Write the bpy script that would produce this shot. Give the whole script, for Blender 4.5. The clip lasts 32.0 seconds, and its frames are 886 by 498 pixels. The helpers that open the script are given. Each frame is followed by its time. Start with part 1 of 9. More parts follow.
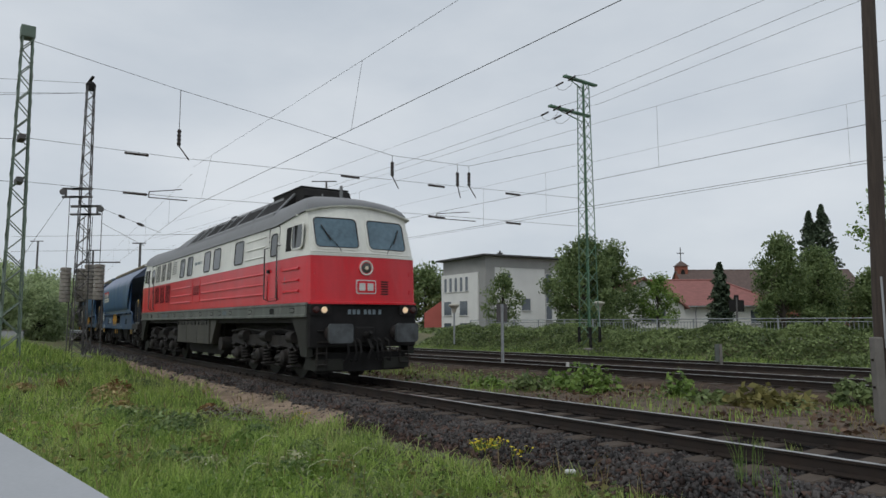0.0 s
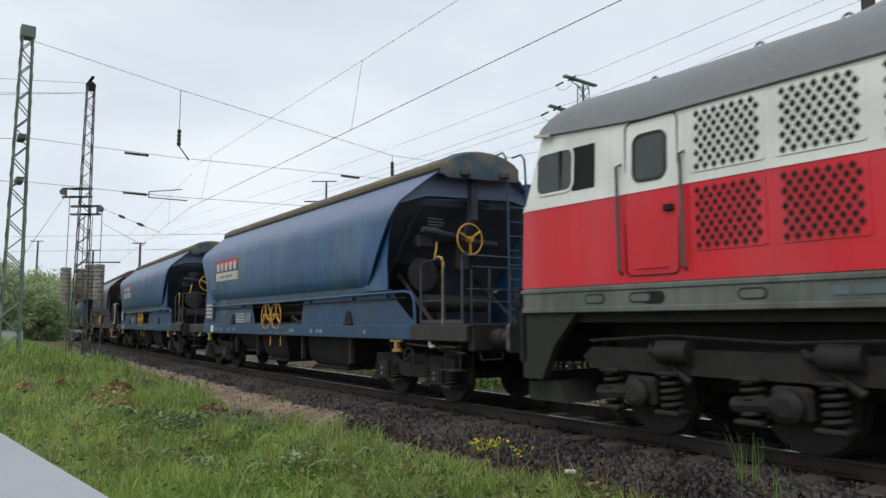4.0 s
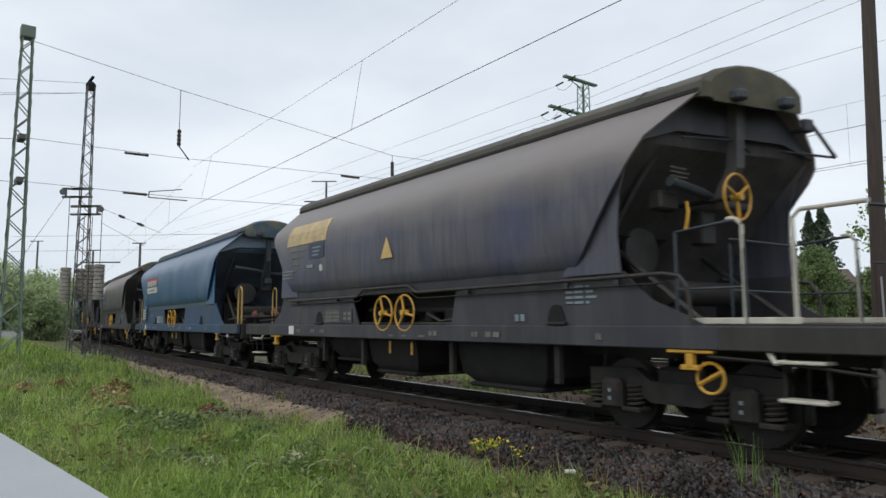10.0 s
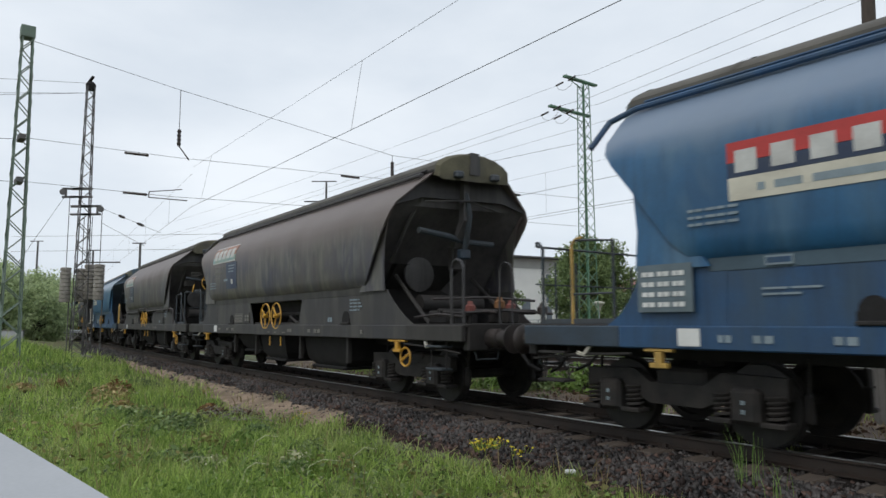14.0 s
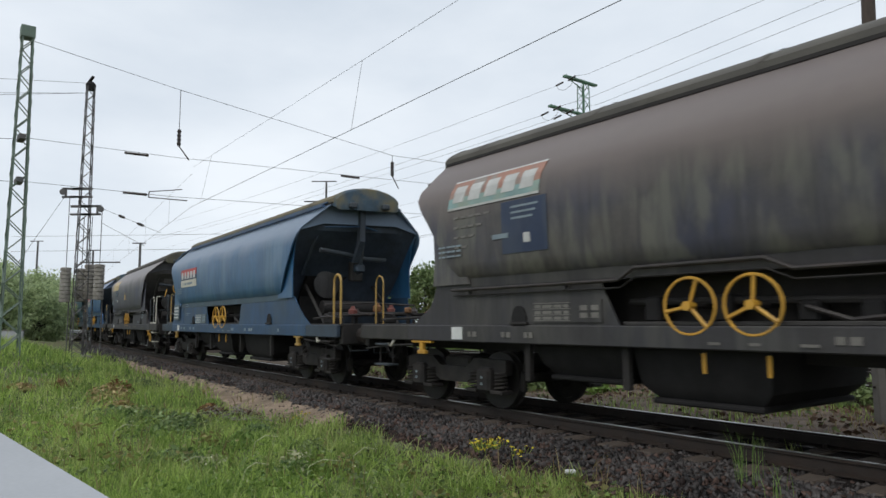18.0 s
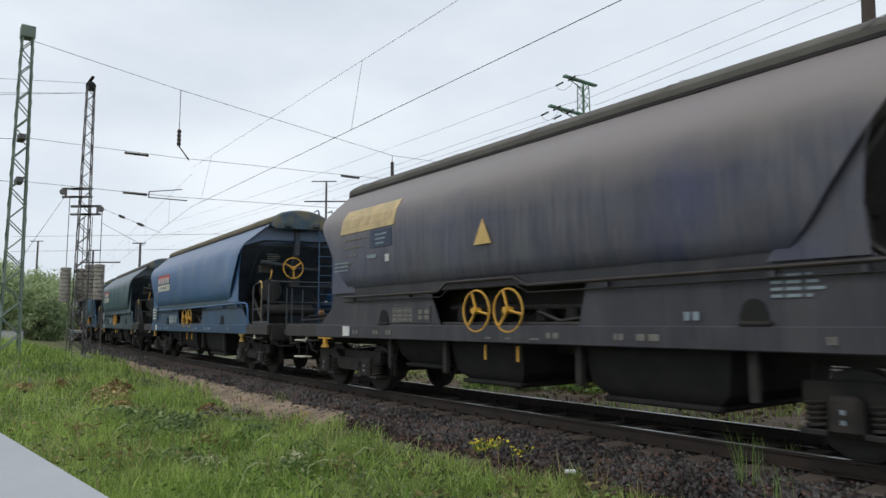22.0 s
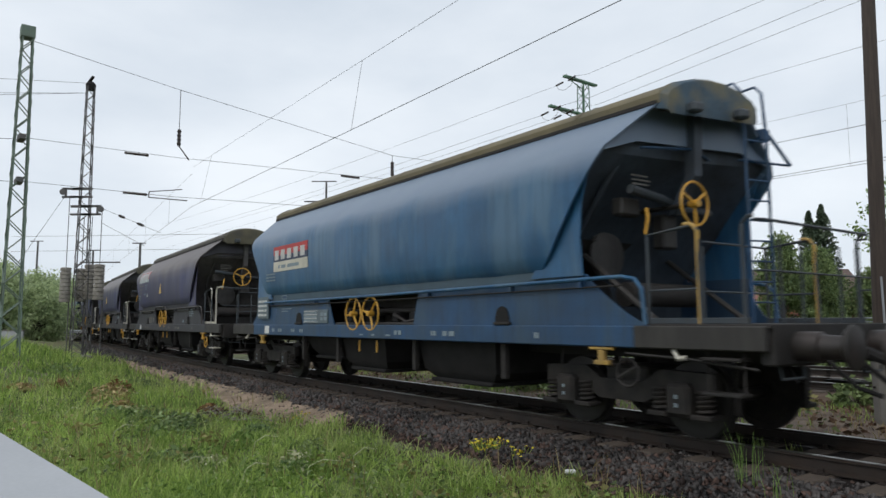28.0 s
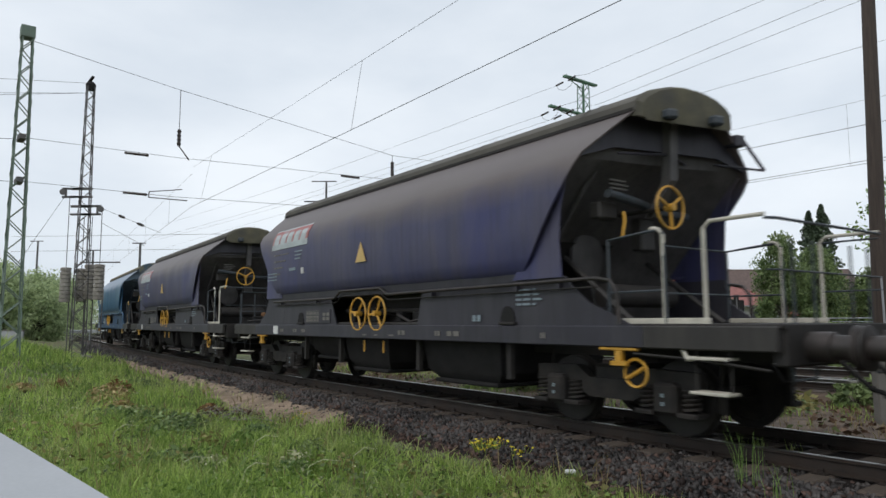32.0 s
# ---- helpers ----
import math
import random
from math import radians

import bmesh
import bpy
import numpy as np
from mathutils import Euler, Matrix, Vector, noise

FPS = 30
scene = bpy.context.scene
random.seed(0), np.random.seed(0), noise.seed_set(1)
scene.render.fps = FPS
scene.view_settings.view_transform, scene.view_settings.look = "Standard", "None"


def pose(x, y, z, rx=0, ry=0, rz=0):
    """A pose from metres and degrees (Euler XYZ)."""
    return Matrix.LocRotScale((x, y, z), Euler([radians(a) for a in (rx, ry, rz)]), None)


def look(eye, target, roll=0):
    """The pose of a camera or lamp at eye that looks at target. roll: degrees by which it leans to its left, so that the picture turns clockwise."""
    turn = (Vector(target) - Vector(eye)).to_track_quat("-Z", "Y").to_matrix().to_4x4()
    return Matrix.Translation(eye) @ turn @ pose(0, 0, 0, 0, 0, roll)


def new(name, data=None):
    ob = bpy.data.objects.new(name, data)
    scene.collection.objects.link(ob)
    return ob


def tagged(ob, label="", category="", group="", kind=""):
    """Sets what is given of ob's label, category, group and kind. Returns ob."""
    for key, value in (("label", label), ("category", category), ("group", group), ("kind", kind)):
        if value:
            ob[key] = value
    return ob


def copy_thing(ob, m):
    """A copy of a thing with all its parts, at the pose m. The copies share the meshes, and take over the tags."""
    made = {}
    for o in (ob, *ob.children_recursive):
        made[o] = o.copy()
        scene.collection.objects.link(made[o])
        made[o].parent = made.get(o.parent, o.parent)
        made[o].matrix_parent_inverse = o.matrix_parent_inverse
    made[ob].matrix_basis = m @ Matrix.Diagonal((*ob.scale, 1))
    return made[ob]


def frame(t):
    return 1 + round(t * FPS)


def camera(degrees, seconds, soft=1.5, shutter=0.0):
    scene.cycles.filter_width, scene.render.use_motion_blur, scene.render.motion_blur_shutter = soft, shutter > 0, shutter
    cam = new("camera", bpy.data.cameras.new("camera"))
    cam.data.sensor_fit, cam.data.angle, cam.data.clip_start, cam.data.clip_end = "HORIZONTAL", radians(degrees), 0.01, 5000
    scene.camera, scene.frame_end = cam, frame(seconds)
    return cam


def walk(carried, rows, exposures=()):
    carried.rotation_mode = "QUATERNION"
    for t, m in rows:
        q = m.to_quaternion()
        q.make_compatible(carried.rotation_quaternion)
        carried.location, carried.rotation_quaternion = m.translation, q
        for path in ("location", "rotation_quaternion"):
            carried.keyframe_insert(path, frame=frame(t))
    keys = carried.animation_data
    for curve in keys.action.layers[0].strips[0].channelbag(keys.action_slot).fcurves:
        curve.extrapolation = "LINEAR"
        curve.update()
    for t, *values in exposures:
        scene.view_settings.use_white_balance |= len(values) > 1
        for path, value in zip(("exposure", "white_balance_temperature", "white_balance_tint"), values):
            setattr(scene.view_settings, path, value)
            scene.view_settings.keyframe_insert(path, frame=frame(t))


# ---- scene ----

from math import sin, cos, pi, atan2, hypot

# ------------------------------------------------------------------ camera
cam = camera(65.44, 32.0, soft=1.5, shutter=0.2)
CAM = pose(0, 0, 1.417, 96.02, 0, 0) @ pose(0, 0, 0, 0, 0, -0.216)
walk(cam, [(0.0, CAM), (32.0, CAM)],
     exposures=[(0.0, -0.16), (1.0, 0.05), (2.0, 0.22), (32.0, 0.22)])

# ------------------------------------------------------------------ sky and sun
world = bpy.data.worlds.new("overcast_sky")
scene.world = world
world.use_nodes = True
wn, wl = world.node_tree.nodes, world.node_tree.links
wn.clear()
w_out = wn.new("ShaderNodeOutputWorld")
w_bg = wn.new("ShaderNodeBackground")
w_sky = wn.new("ShaderNodeTexSky")
w_sky.sky_type, w_sky.sun_disc = "NISHITA", False
w_sky.sun_elevation, w_sky.sun_rotation = radians(52), radians(215)
w_co = wn.new("ShaderNodeTexCoord")
w_map = wn.new("ShaderNodeMapping")
w_map.inputs["Scale"].default_value = (1.0, 1.0, 2.6)
w_noise = wn.new("ShaderNodeTexNoise")
w_noise.inputs["Scale"].default_value = 1.9
w_noise.inputs["Detail"].default_value = 6
w_noise.inputs["Roughness"].default_value = 0.52
w_ramp = wn.new("ShaderNodeValToRGB")
w_ramp.color_ramp.elements[0].position, w_ramp.color_ramp.elements[0].color = 0.32, (0.580, 0.645, 0.722, 1)
w_ramp.color_ramp.elements[1].position, w_ramp.color_ramp.elements[1].color = 0.70, (0.795, 0.843, 0.895, 1)
w_gain = wn.new("ShaderNodeMix")
w_gain.data_type, w_gain.blend_type = "RGBA", "MULTIPLY"
w_gain.inputs[0].default_value = 1.0
w_gain.inputs[7].default_value = (0.09, 0.09, 0.09, 1)
w_mix = wn.new("ShaderNodeMix")
w_mix.data_type = "RGBA"
w_mix.inputs[0].default_value = 0.93
wl.new(w_co.outputs["Generated"], w_map.inputs["Vector"])
wl.new(w_map.outputs["Vector"], w_noise.inputs["Vector"])
wl.new(w_noise.outputs["Fac"], w_ramp.inputs["Fac"])
wl.new(w_sky.outputs["Color"], w_gain.inputs[6])
wl.new(w_gain.outputs[2], w_mix.inputs[6])
wl.new(w_ramp.outputs["Color"], w_mix.inputs[7])
wl.new(w_mix.outputs[2], w_bg.inputs["Color"])
w_bg.inputs["Strength"].default_value = 1.0
wl.new(w_bg.outputs["Background"], w_out.inputs["Surface"])

sun = new("sun", bpy.data.lights.new("sun", "SUN"))
sun.data.energy, sun.data.angle, sun.data.color = 0.9, radians(25), (1.0, 0.97, 0.92)
sun.matrix_world = look((0, 0, 0), (0.35, 0.5, -0.79))


# ------------------------------------------------------------------ materials
def mat(name, color, rough=0.6, metal=0.0, var=0.25, scale=6.0, fine=60.0, bump=0.15, streak=None, dirt=None,
        spec=0.5, dist=0.01, stretch=(1, 1, 1), rnd=0.0, dust_sheen=None, runs=None):
    """Principled surface with two scales of variation; dirt: (colour, amount, scale); streak: (colour, amount) runs down in z."""
    m = bpy.data.materials.new(name)
    m.use_nodes = True
    n, l = m.node_tree.nodes, m.node_tree.links
    b = n["Principled BSDF"]
    b.inputs["Roughness"].default_value, b.inputs["Metallic"].default_value = rough, metal
    b.inputs["Specular IOR Level"].default_value = spec
    co = n.new("ShaderNodeTexCoord")
    mp = n.new("ShaderNodeMapping")
    mp.inputs["Scale"].default_value = stretch
    l.new(co.outputs["Object"], mp.inputs["Vector"])
    big, small = n.new("ShaderNodeTexNoise"), n.new("ShaderNodeTexNoise")
    for t, sc in ((big, scale), (small, fine)):
        t.inputs["Scale"].default_value, t.inputs["Detail"].default_value = sc, 5
        l.new(mp.outputs["Vector"], t.inputs["Vector"])
    add = n.new("ShaderNodeMath")
    add.operation = "ADD"
    half = n.new("ShaderNodeMath")
    half.operation = "MULTIPLY"
    half.inputs[1].default_value = 0.5
    l.new(small.outputs["Fac"], half.inputs[0])
    l.new(big.outputs["Fac"], add.inputs[0])
    l.new(half.outputs[0], add.inputs[1])
    last = add.outputs[0]
    if rnd:
        info = n.new("ShaderNodeObjectInfo")
        r1 = n.new("ShaderNodeMath")
        r1.operation, r1.inputs[1].default_value = "MULTIPLY_ADD", rnd
        l.new(info.outputs["Random"], r1.inputs[0])
        l.new(last, r1.inputs[2])
        last = r1.outputs[0]
    ramp = n.new("ShaderNodeMapRange")
    ramp.inputs["From Min"].default_value, ramp.inputs["From Max"].default_value = 0.45, 1.05 + rnd
    ramp.inputs["To Min"].default_value, ramp.inputs["To Max"].default_value = 1 - var, 1 + var
    l.new(last, ramp.inputs["Value"])
    mul = n.new("ShaderNodeVectorMath")
    mul.operation = "SCALE"
    mul.inputs[0].default_value = color[:3]
    l.new(ramp.outputs["Result"], mul.inputs["Scale"])
    col = mul.outputs["Vector"]
    for item in (dirt, streak):
        if not item:
            continue
        dn = n.new("ShaderNodeTexNoise")
        dn.inputs["Detail"].default_value = 4
        dm = n.new("ShaderNodeMapping")
        if item is streak:
            dn.inputs["Scale"].default_value = item[2] if len(item) > 2 else 3.0
            dm.inputs["Scale"].default_value = (1, 1, 0.30)
            dn.inputs["Distortion"].default_value = 0.5
        else:
            dn.inputs["Scale"].default_value = item[2]
        l.new(co.outputs["Object"], dm.inputs["Vector"])
        l.new(dm.outputs["Vector"], dn.inputs["Vector"])
        dr = n.new("ShaderNodeMapRange")
        lo, hi = (0.46, 0.62) if item is streak else (0.42, 0.72)
        dr.inputs["From Min"].default_value, dr.inputs["From Max"].default_value = lo, hi
        dr.inputs["To Max"].default_value = item[1]
        l.new(dn.outputs["Fac"], dr.inputs["Value"])
        mx = n.new("ShaderNodeMix")
        mx.data_type = "RGBA"
        mx.inputs[7].default_value = (*item[0], 1)
        l.new(dr.outputs["Result"], mx.inputs[0])
        l.new(col, mx.inputs[6])
        col = mx.outputs[2]
    if runs:                       # fine rain runs down the sheet: (colour, amount)
        rn, rm, rr, mx = n.new("ShaderNodeTexNoise"), n.new("ShaderNodeMapping"), n.new("ShaderNodeMapRange"), n.new("ShaderNodeMix")
        rm.inputs["Scale"].default_value = (4.0, 4.0, 0.28)
        rn.inputs["Scale"].default_value, rn.inputs["Detail"].default_value, rn.inputs["Roughness"].default_value = 2.2, 5, 0.62
        rr.inputs["From Min"].default_value, rr.inputs["From Max"].default_value, rr.inputs["To Max"].default_value = 0.47, 0.72, runs[1]
        mx.data_type = "RGBA"
        mx.inputs[7].default_value = (*runs[0], 1)
        l.new(co.outputs["Object"], rm.inputs["Vector"])
        l.new(rm.outputs["Vector"], rn.inputs["Vector"])
        l.new(rn.outputs["Fac"], rr.inputs["Value"])
        l.new(rr.outputs["Result"], mx.inputs[0])
        l.new(col, mx.inputs[6])
        col = mx.outputs[2]
    if dust_sheen:                       # dust and painted sky sheen on the upper slopes, with a ragged lower edge: (colour, from z, to z, amount)
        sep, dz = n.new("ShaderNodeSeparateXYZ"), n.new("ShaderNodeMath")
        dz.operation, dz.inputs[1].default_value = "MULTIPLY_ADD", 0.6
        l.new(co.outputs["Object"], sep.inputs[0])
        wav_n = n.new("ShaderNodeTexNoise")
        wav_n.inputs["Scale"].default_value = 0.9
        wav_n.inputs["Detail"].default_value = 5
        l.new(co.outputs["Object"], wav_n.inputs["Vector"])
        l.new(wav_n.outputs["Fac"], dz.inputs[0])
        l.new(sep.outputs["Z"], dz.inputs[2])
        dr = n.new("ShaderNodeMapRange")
        dr.inputs["From Min"].default_value, dr.inputs["From Max"].default_value = dust_sheen[1] + 0.30, dust_sheen[2] + 0.30
        dr.inputs["To Max"].default_value = dust_sheen[3]
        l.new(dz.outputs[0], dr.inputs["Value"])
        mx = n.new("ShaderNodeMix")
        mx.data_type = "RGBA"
        mx.inputs[7].default_value = (*dust_sheen[0], 1)
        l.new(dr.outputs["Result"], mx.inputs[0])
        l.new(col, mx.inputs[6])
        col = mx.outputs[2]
    l.new(col, b.inputs["Base Color"])
    if bump:
        bp = n.new("ShaderNodeBump")
        bp.inputs["Strength"].default_value, bp.inputs["Distance"].default_value = bump, dist
        l.new(small.outputs["Fac"], bp.inputs["Height"])
        l.new(bp.outputs["Normal"], b.inputs["Normal"])
    return m


def leafy(name, low, high, rough=0.6, trans=0.25, scale=0.6):
    """Foliage: colour varies from piece to piece and from place to place, some light comes through."""
    m = bpy.data.materials.new(name)
    m.use_nodes = True
    n, l = m.node_tree.nodes, m.node_tree.links
    b = n["Principled BSDF"]
    b.inputs["Roughness"].default_value = rough
    b.inputs["Specular IOR Level"].default_value = 0.25
    geo, co, tx = n.new("ShaderNodeNewGeometry"), n.new("ShaderNodeTexCoord"), n.new("ShaderNodeTexNoise")
    tx.inputs["Scale"].default_value = scale
    l.new(co.outputs["Object"], tx.inputs["Vector"])
    a = n.new("ShaderNodeMath")
    a.operation = "MULTIPLY_ADD"
    a.inputs[1].default_value = 0.55
    l.new(geo.outputs["Random Per Island"], a.inputs[0])
    l.new(tx.outputs["Fac"], a.inputs[2])
    r = n.new("ShaderNodeMapRange")
    r.inputs["From Min"].default_value, r.inputs["From Max"].default_value = 0.46, 1.0
    l.new(a.outputs[0], r.inputs["Value"])
    mx = n.new("ShaderNodeMix")
    mx.data_type = "RGBA"
    mx.inputs[6].default_value, mx.inputs[7].default_value = (*low, 1), (*high, 1)
    l.new(r.outputs["Result"], mx.inputs[0])
    l.new(mx.outputs[2], b.inputs["Base Color"])
    if trans:
        tr, ms = n.new("ShaderNodeBsdfTranslucent"), n.new("ShaderNodeMixShader")
        l.new(mx.outputs[2], tr.inputs["Color"])
        ms.inputs[0].default_value = trans
        l.new(b.outputs[0], ms.inputs[1])
        l.new(tr.outputs[0], ms.inputs[2])
        l.new(ms.outputs[0], n["Material Output"].inputs["Surface"])
    return m


def glow(name, color, strength):
    m = bpy.data.materials.new(name)
    m.use_nodes = True
    b = m.node_tree.nodes["Principled BSDF"]
    b.inputs["Base Color"].default_value = (color[0] * 0.3, color[1] * 0.3, color[2] * 0.3, 1)
    b.inputs["Emission Color"].default_value = (*color, 1)
    b.inputs["Emission Strength"].default_value = strength
    return m


# the blue hulls' pale top colour stands in for the sky's reflection
M_BLUE = mat("blue wagon paint", (0.020, 0.083, 0.207), 0.40, 0, 0.22, 1.2, 30, 0.04, streak=((0.085, 0.150, 0.195), 0.50, 1.7), dirt=((0.016, 0.044, 0.100), 0.6, 0.9), spec=0.5, dust_sheen=((0.125, 0.160, 0.255), 3.36, 3.68, 0.82), runs=((0.010, 0.030, 0.070), 0.45))
M_BLUE2 = mat("teal wagon paint", (0.026, 0.080, 0.120), 0.42, 0, 0.22, 1.2, 30, 0.04, streak=((0.105, 0.140, 0.150), 0.66, 2.1), dirt=((0.025, 0.050, 0.060), 0.6, 0.9), spec=0.5, dust_sheen=((0.10, 0.115, 0.135), 3.35, 3.75, 0.7), runs=((0.014, 0.036, 0.048), 0.5))
M_BLUEB = mat("worn blue wagon paint", (0.022, 0.098, 0.205), 0.40, 0, 0.22, 1.2, 30, 0.04, streak=((0.105, 0.175, 0.235), 0.50, 1.5), dirt=((0.017, 0.056, 0.125), 0.6, 0.9), spec=0.5, dust_sheen=((0.160, 0.205, 0.270), 3.30, 3.65, 0.8), runs=((0.012, 0.040, 0.085), 0.45))
M_BLUE3 = mat("bright blue wagon paint", (0.026, 0.104, 0.255), 0.38, 0, 0.18, 1.2, 30, 0.04, streak=((0.085, 0.13, 0.20), 0.5, 2.1), dirt=((0.020, 0.055, 0.12), 0.4, 0.9), spec=0.5, dust_sheen=((0.13, 0.165, 0.25), 3.38, 3.70, 0.7), runs=((0.012, 0.045, 0.12), 0.4))
M_BLUE_LOW = mat("blue wagon sill paint", (0.018, 0.062, 0.140), 0.5, 0, 0.25, 2, 30, 0.06, streak=((0.042, 0.068, 0.090), 0.5, 2.4), dirt=((0.030, 0.042, 0.056), 0.5, 1.6), spec=0.45, runs=((0.012, 0.030, 0.060), 0.5))
M_TEAL_LOW = mat("teal wagon sill paint", (0.030, 0.062, 0.085), 0.5, 0, 0.25, 2, 30, 0.06, dirt=((0.05, 0.05, 0.048), 0.6, 1.6))
M_GREY = mat("sooty grey wagon paint", (0.078, 0.077, 0.096), 0.46, 0, 0.22, 1.1, 26, 0.05, streak=((0.120, 0.118, 0.122), 0.45, 2.6), dirt=((0.034, 0.042, 0.110), 0.80, 0.55), spec=0.5, dust_sheen=((0.190, 0.166, 0.155), 3.02, 3.60, 0.92), runs=((0.022, 0.024, 0.045), 0.6))
M_GREYB = mat("sooty brown-grey wagon paint", (0.082, 0.074, 0.068), 0.5, 0, 0.22, 1.1, 26, 0.05, streak=((0.150, 0.146, 0.118), 0.60, 3.4), dirt=((0.036, 0.042, 0.080), 0.70, 0.8), spec=0.4, dust_sheen=((0.150, 0.122, 0.112), 2.95, 3.45, 0.92), runs=((0.030, 0.028, 0.032), 0.6))
M_GREYB_LOW = mat("sooty brown sill paint", (0.036, 0.033, 0.033), 0.6, 0, 0.3, 2, 26, 0.06, streak=((0.080, 0.076, 0.066), 0.5, 2.4), dirt=((0.026, 0.026, 0.034), 0.6, 1.2), runs=((0.020, 0.018, 0.017), 0.6))
M_VIOLET_LOW = mat("sooty violet sill paint", (0.028, 0.026, 0.036), 0.55, 0, 0.3, 2, 26, 0.06, streak=((0.050, 0.048, 0.054), 0.45, 2.4), dirt=((0.022, 0.021, 0.030), 0.6, 1.2), runs=((0.014, 0.013, 0.016), 0.6))
M_GREY_LOW = mat("sooty grey sill paint", (0.037, 0.036, 0.045), 0.55, 0, 0.25, 2, 26, 0.06, streak=((0.068, 0.066, 0.068), 0.5, 2.4), dirt=((0.024, 0.023, 0.036), 0.6, 1.2), runs=((0.022, 0.021, 0.024), 0.6))
M_VIOLET = mat("sooty violet wagon paint", (0.050, 0.050, 0.104), 0.48, 0, 0.22, 1.1, 26, 0.05, streak=((0.075, 0.068, 0.090), 0.5, 1.35), dirt=((0.030, 0.034, 0.140), 0.85, 0.5), spec=0.45, dust_sheen=((0.115, 0.094, 0.086), 3.12, 3.62, 0.92), runs=((0.018, 0.018, 0.040), 0.5))
M_COVER = mat("dusty ochre roof cover", (0.150, 0.125, 0.070), 0.8, 0, 0.3, 3, 30, 0.2, dirt=((0.06, 0.055, 0.045), 0.6, 1.5))
M_COVERG = mat("dusty grey roof cover", (0.10, 0.092, 0.078), 0.8, 0, 0.3, 3, 30, 0.2, dirt=((0.05, 0.048, 0.045), 0.6, 1.5))
M_CAP = mat("ochre roof end over blue paint", (0.036, 0.066, 0.094), 0.7, 0, 0.3, 3, 30, 0.2, dirt=((0.150, 0.125, 0.060), 0.95, 2.6))
M_CAPG = mat("olive grey roof end", (0.085, 0.078, 0.048), 0.8, 0, 0.3, 3, 30, 0.2, dirt=((0.045, 0.043, 0.040), 0.8, 2.2))
M_DARK = mat("sooty dark steel", (0.028, 0.026, 0.025), 0.75, 0, 0.35, 4, 40, 0.2, dirt=((0.036, 0.030, 0.026), 0.5, 3.0), spec=0.25)
M_BOGIE = mat("grimy bogie steel", (0.020, 0.0185, 0.0175), 0.75, 0, 0.45, 5, 50, 0.25, dirt=((0.044, 0.036, 0.031), 0.6, 4.0), spec=0.3)
M_WHEELRIM = mat("worn wheel steel", (0.030, 0.028, 0.026), 0.6, 0.4, 0.25, 6, 50, 0.1)
M_BUFFER = mat("greasy buffer steel", (0.034, 0.029, 0.027), 0.5, 0.2, 0.3, 4, 40, 0.15, dirt=((0.060, 0.042, 0.036), 0.5, 4.0))
M_BUFPL = mat("scraped buffer plate", (0.095, 0.105, 0.112), 0.45, 0.3, 0.3, 5, 50, 0.1, dirt=((0.030, 0.028, 0.027), 0.8, 3.5))
M_YELLOW = mat("yellow handwheel paint", (0.56, 0.30, 0.035), 0.5, 0, 0.2, 6, 60, 0.1, dirt=((0.25, 0.15, 0.04), 0.4, 5.0))
M_RAILY = mat("pale yellow rail paint", (0.42, 0.26, 0.06), 0.5, 0, 0.2, 6, 60, 0.1, dirt=((0.2, 0.15, 0.08), 0.5, 4.0))
M_RAILW = mat("off-white rail paint", (0.50, 0.47, 0.40), 0.5, 0, 0.2, 6, 60, 0.1, dirt=((0.25, 0.22, 0.18), 0.5, 4.0))
M_RAILB = mat("dull blue-black rail paint", (0.035, 0.045, 0.055), 0.55, 0, 0.25, 6, 60, 0.1, dirt=((0.05, 0.045, 0.04), 0.5, 4.0))
M_SILLEND = mat("grimy brown-black sill paint", (0.027, 0.024, 0.022), 0.65, 0, 0.35, 2, 30, 0.06, streak=((0.050, 0.045, 0.040), 0.5, 3.0), dirt=((0.018, 0.017, 0.016), 0.5, 2.0))
M_SILLENDB = mat("grimy blue-black sill paint", (0.026, 0.044, 0.066), 0.6, 0, 0.35, 2, 30, 0.06, dirt=((0.022, 0.022, 0.024), 0.7, 1.4))
M_SIGND = mat("faded grey-blue lettering", (0.20, 0.25, 0.28), 0.6, 0, 0.2, 5, 50, 0.02)
# paler than the sill paint: the light caught by the ledge is in the colour
M_LEDGE = mat("grey-blue ledge painted as lit", (0.065, 0.105, 0.140), 0.55, 0, 0.2, 2, 30, 0.05, dirt=((0.05, 0.065, 0.08), 0.5, 1.5))
M_VALVEO = mat("rusty orange valve paint", (0.20, 0.09, 0.03), 0.7, 0, 0.3, 6, 60, 0.1, dirt=((0.12, 0.07, 0.04), 0.5, 4.0))
M_VALVER = mat("faded red valve paint", (0.16, 0.045, 0.035), 0.7, 0, 0.3, 6, 60, 0.1, dirt=((0.10, 0.05, 0.04), 0.5, 4.0))
M_RED = mat("locomotive red paint", (0.66, 0.013, 0.024), 0.30, 0, 0.16, 0.9, 30, 0.03, streak=((0.62, 0.060, 0.075), 0.45, 1.4), dirt=((0.50, 0.022, 0.030), 0.45, 0.8), spec=0.4, runs=((0.42, 0.030, 0.034), 0.30))
M_WHITE = mat("locomotive white paint", (0.76, 0.76, 0.70), 0.38, 0, 0.10, 0.9, 30, 0.03, dirt=((0.48, 0.47, 0.43), 0.4, 1.2), runs=((0.42, 0.41, 0.38), 0.22))
M_ROOF = mat("locomotive grey roof", (0.20, 0.205, 0.21), 0.5, 0, 0.25, 1.2, 30, 0.08, dirt=((0.09, 0.09, 0.09), 0.5, 1.2))
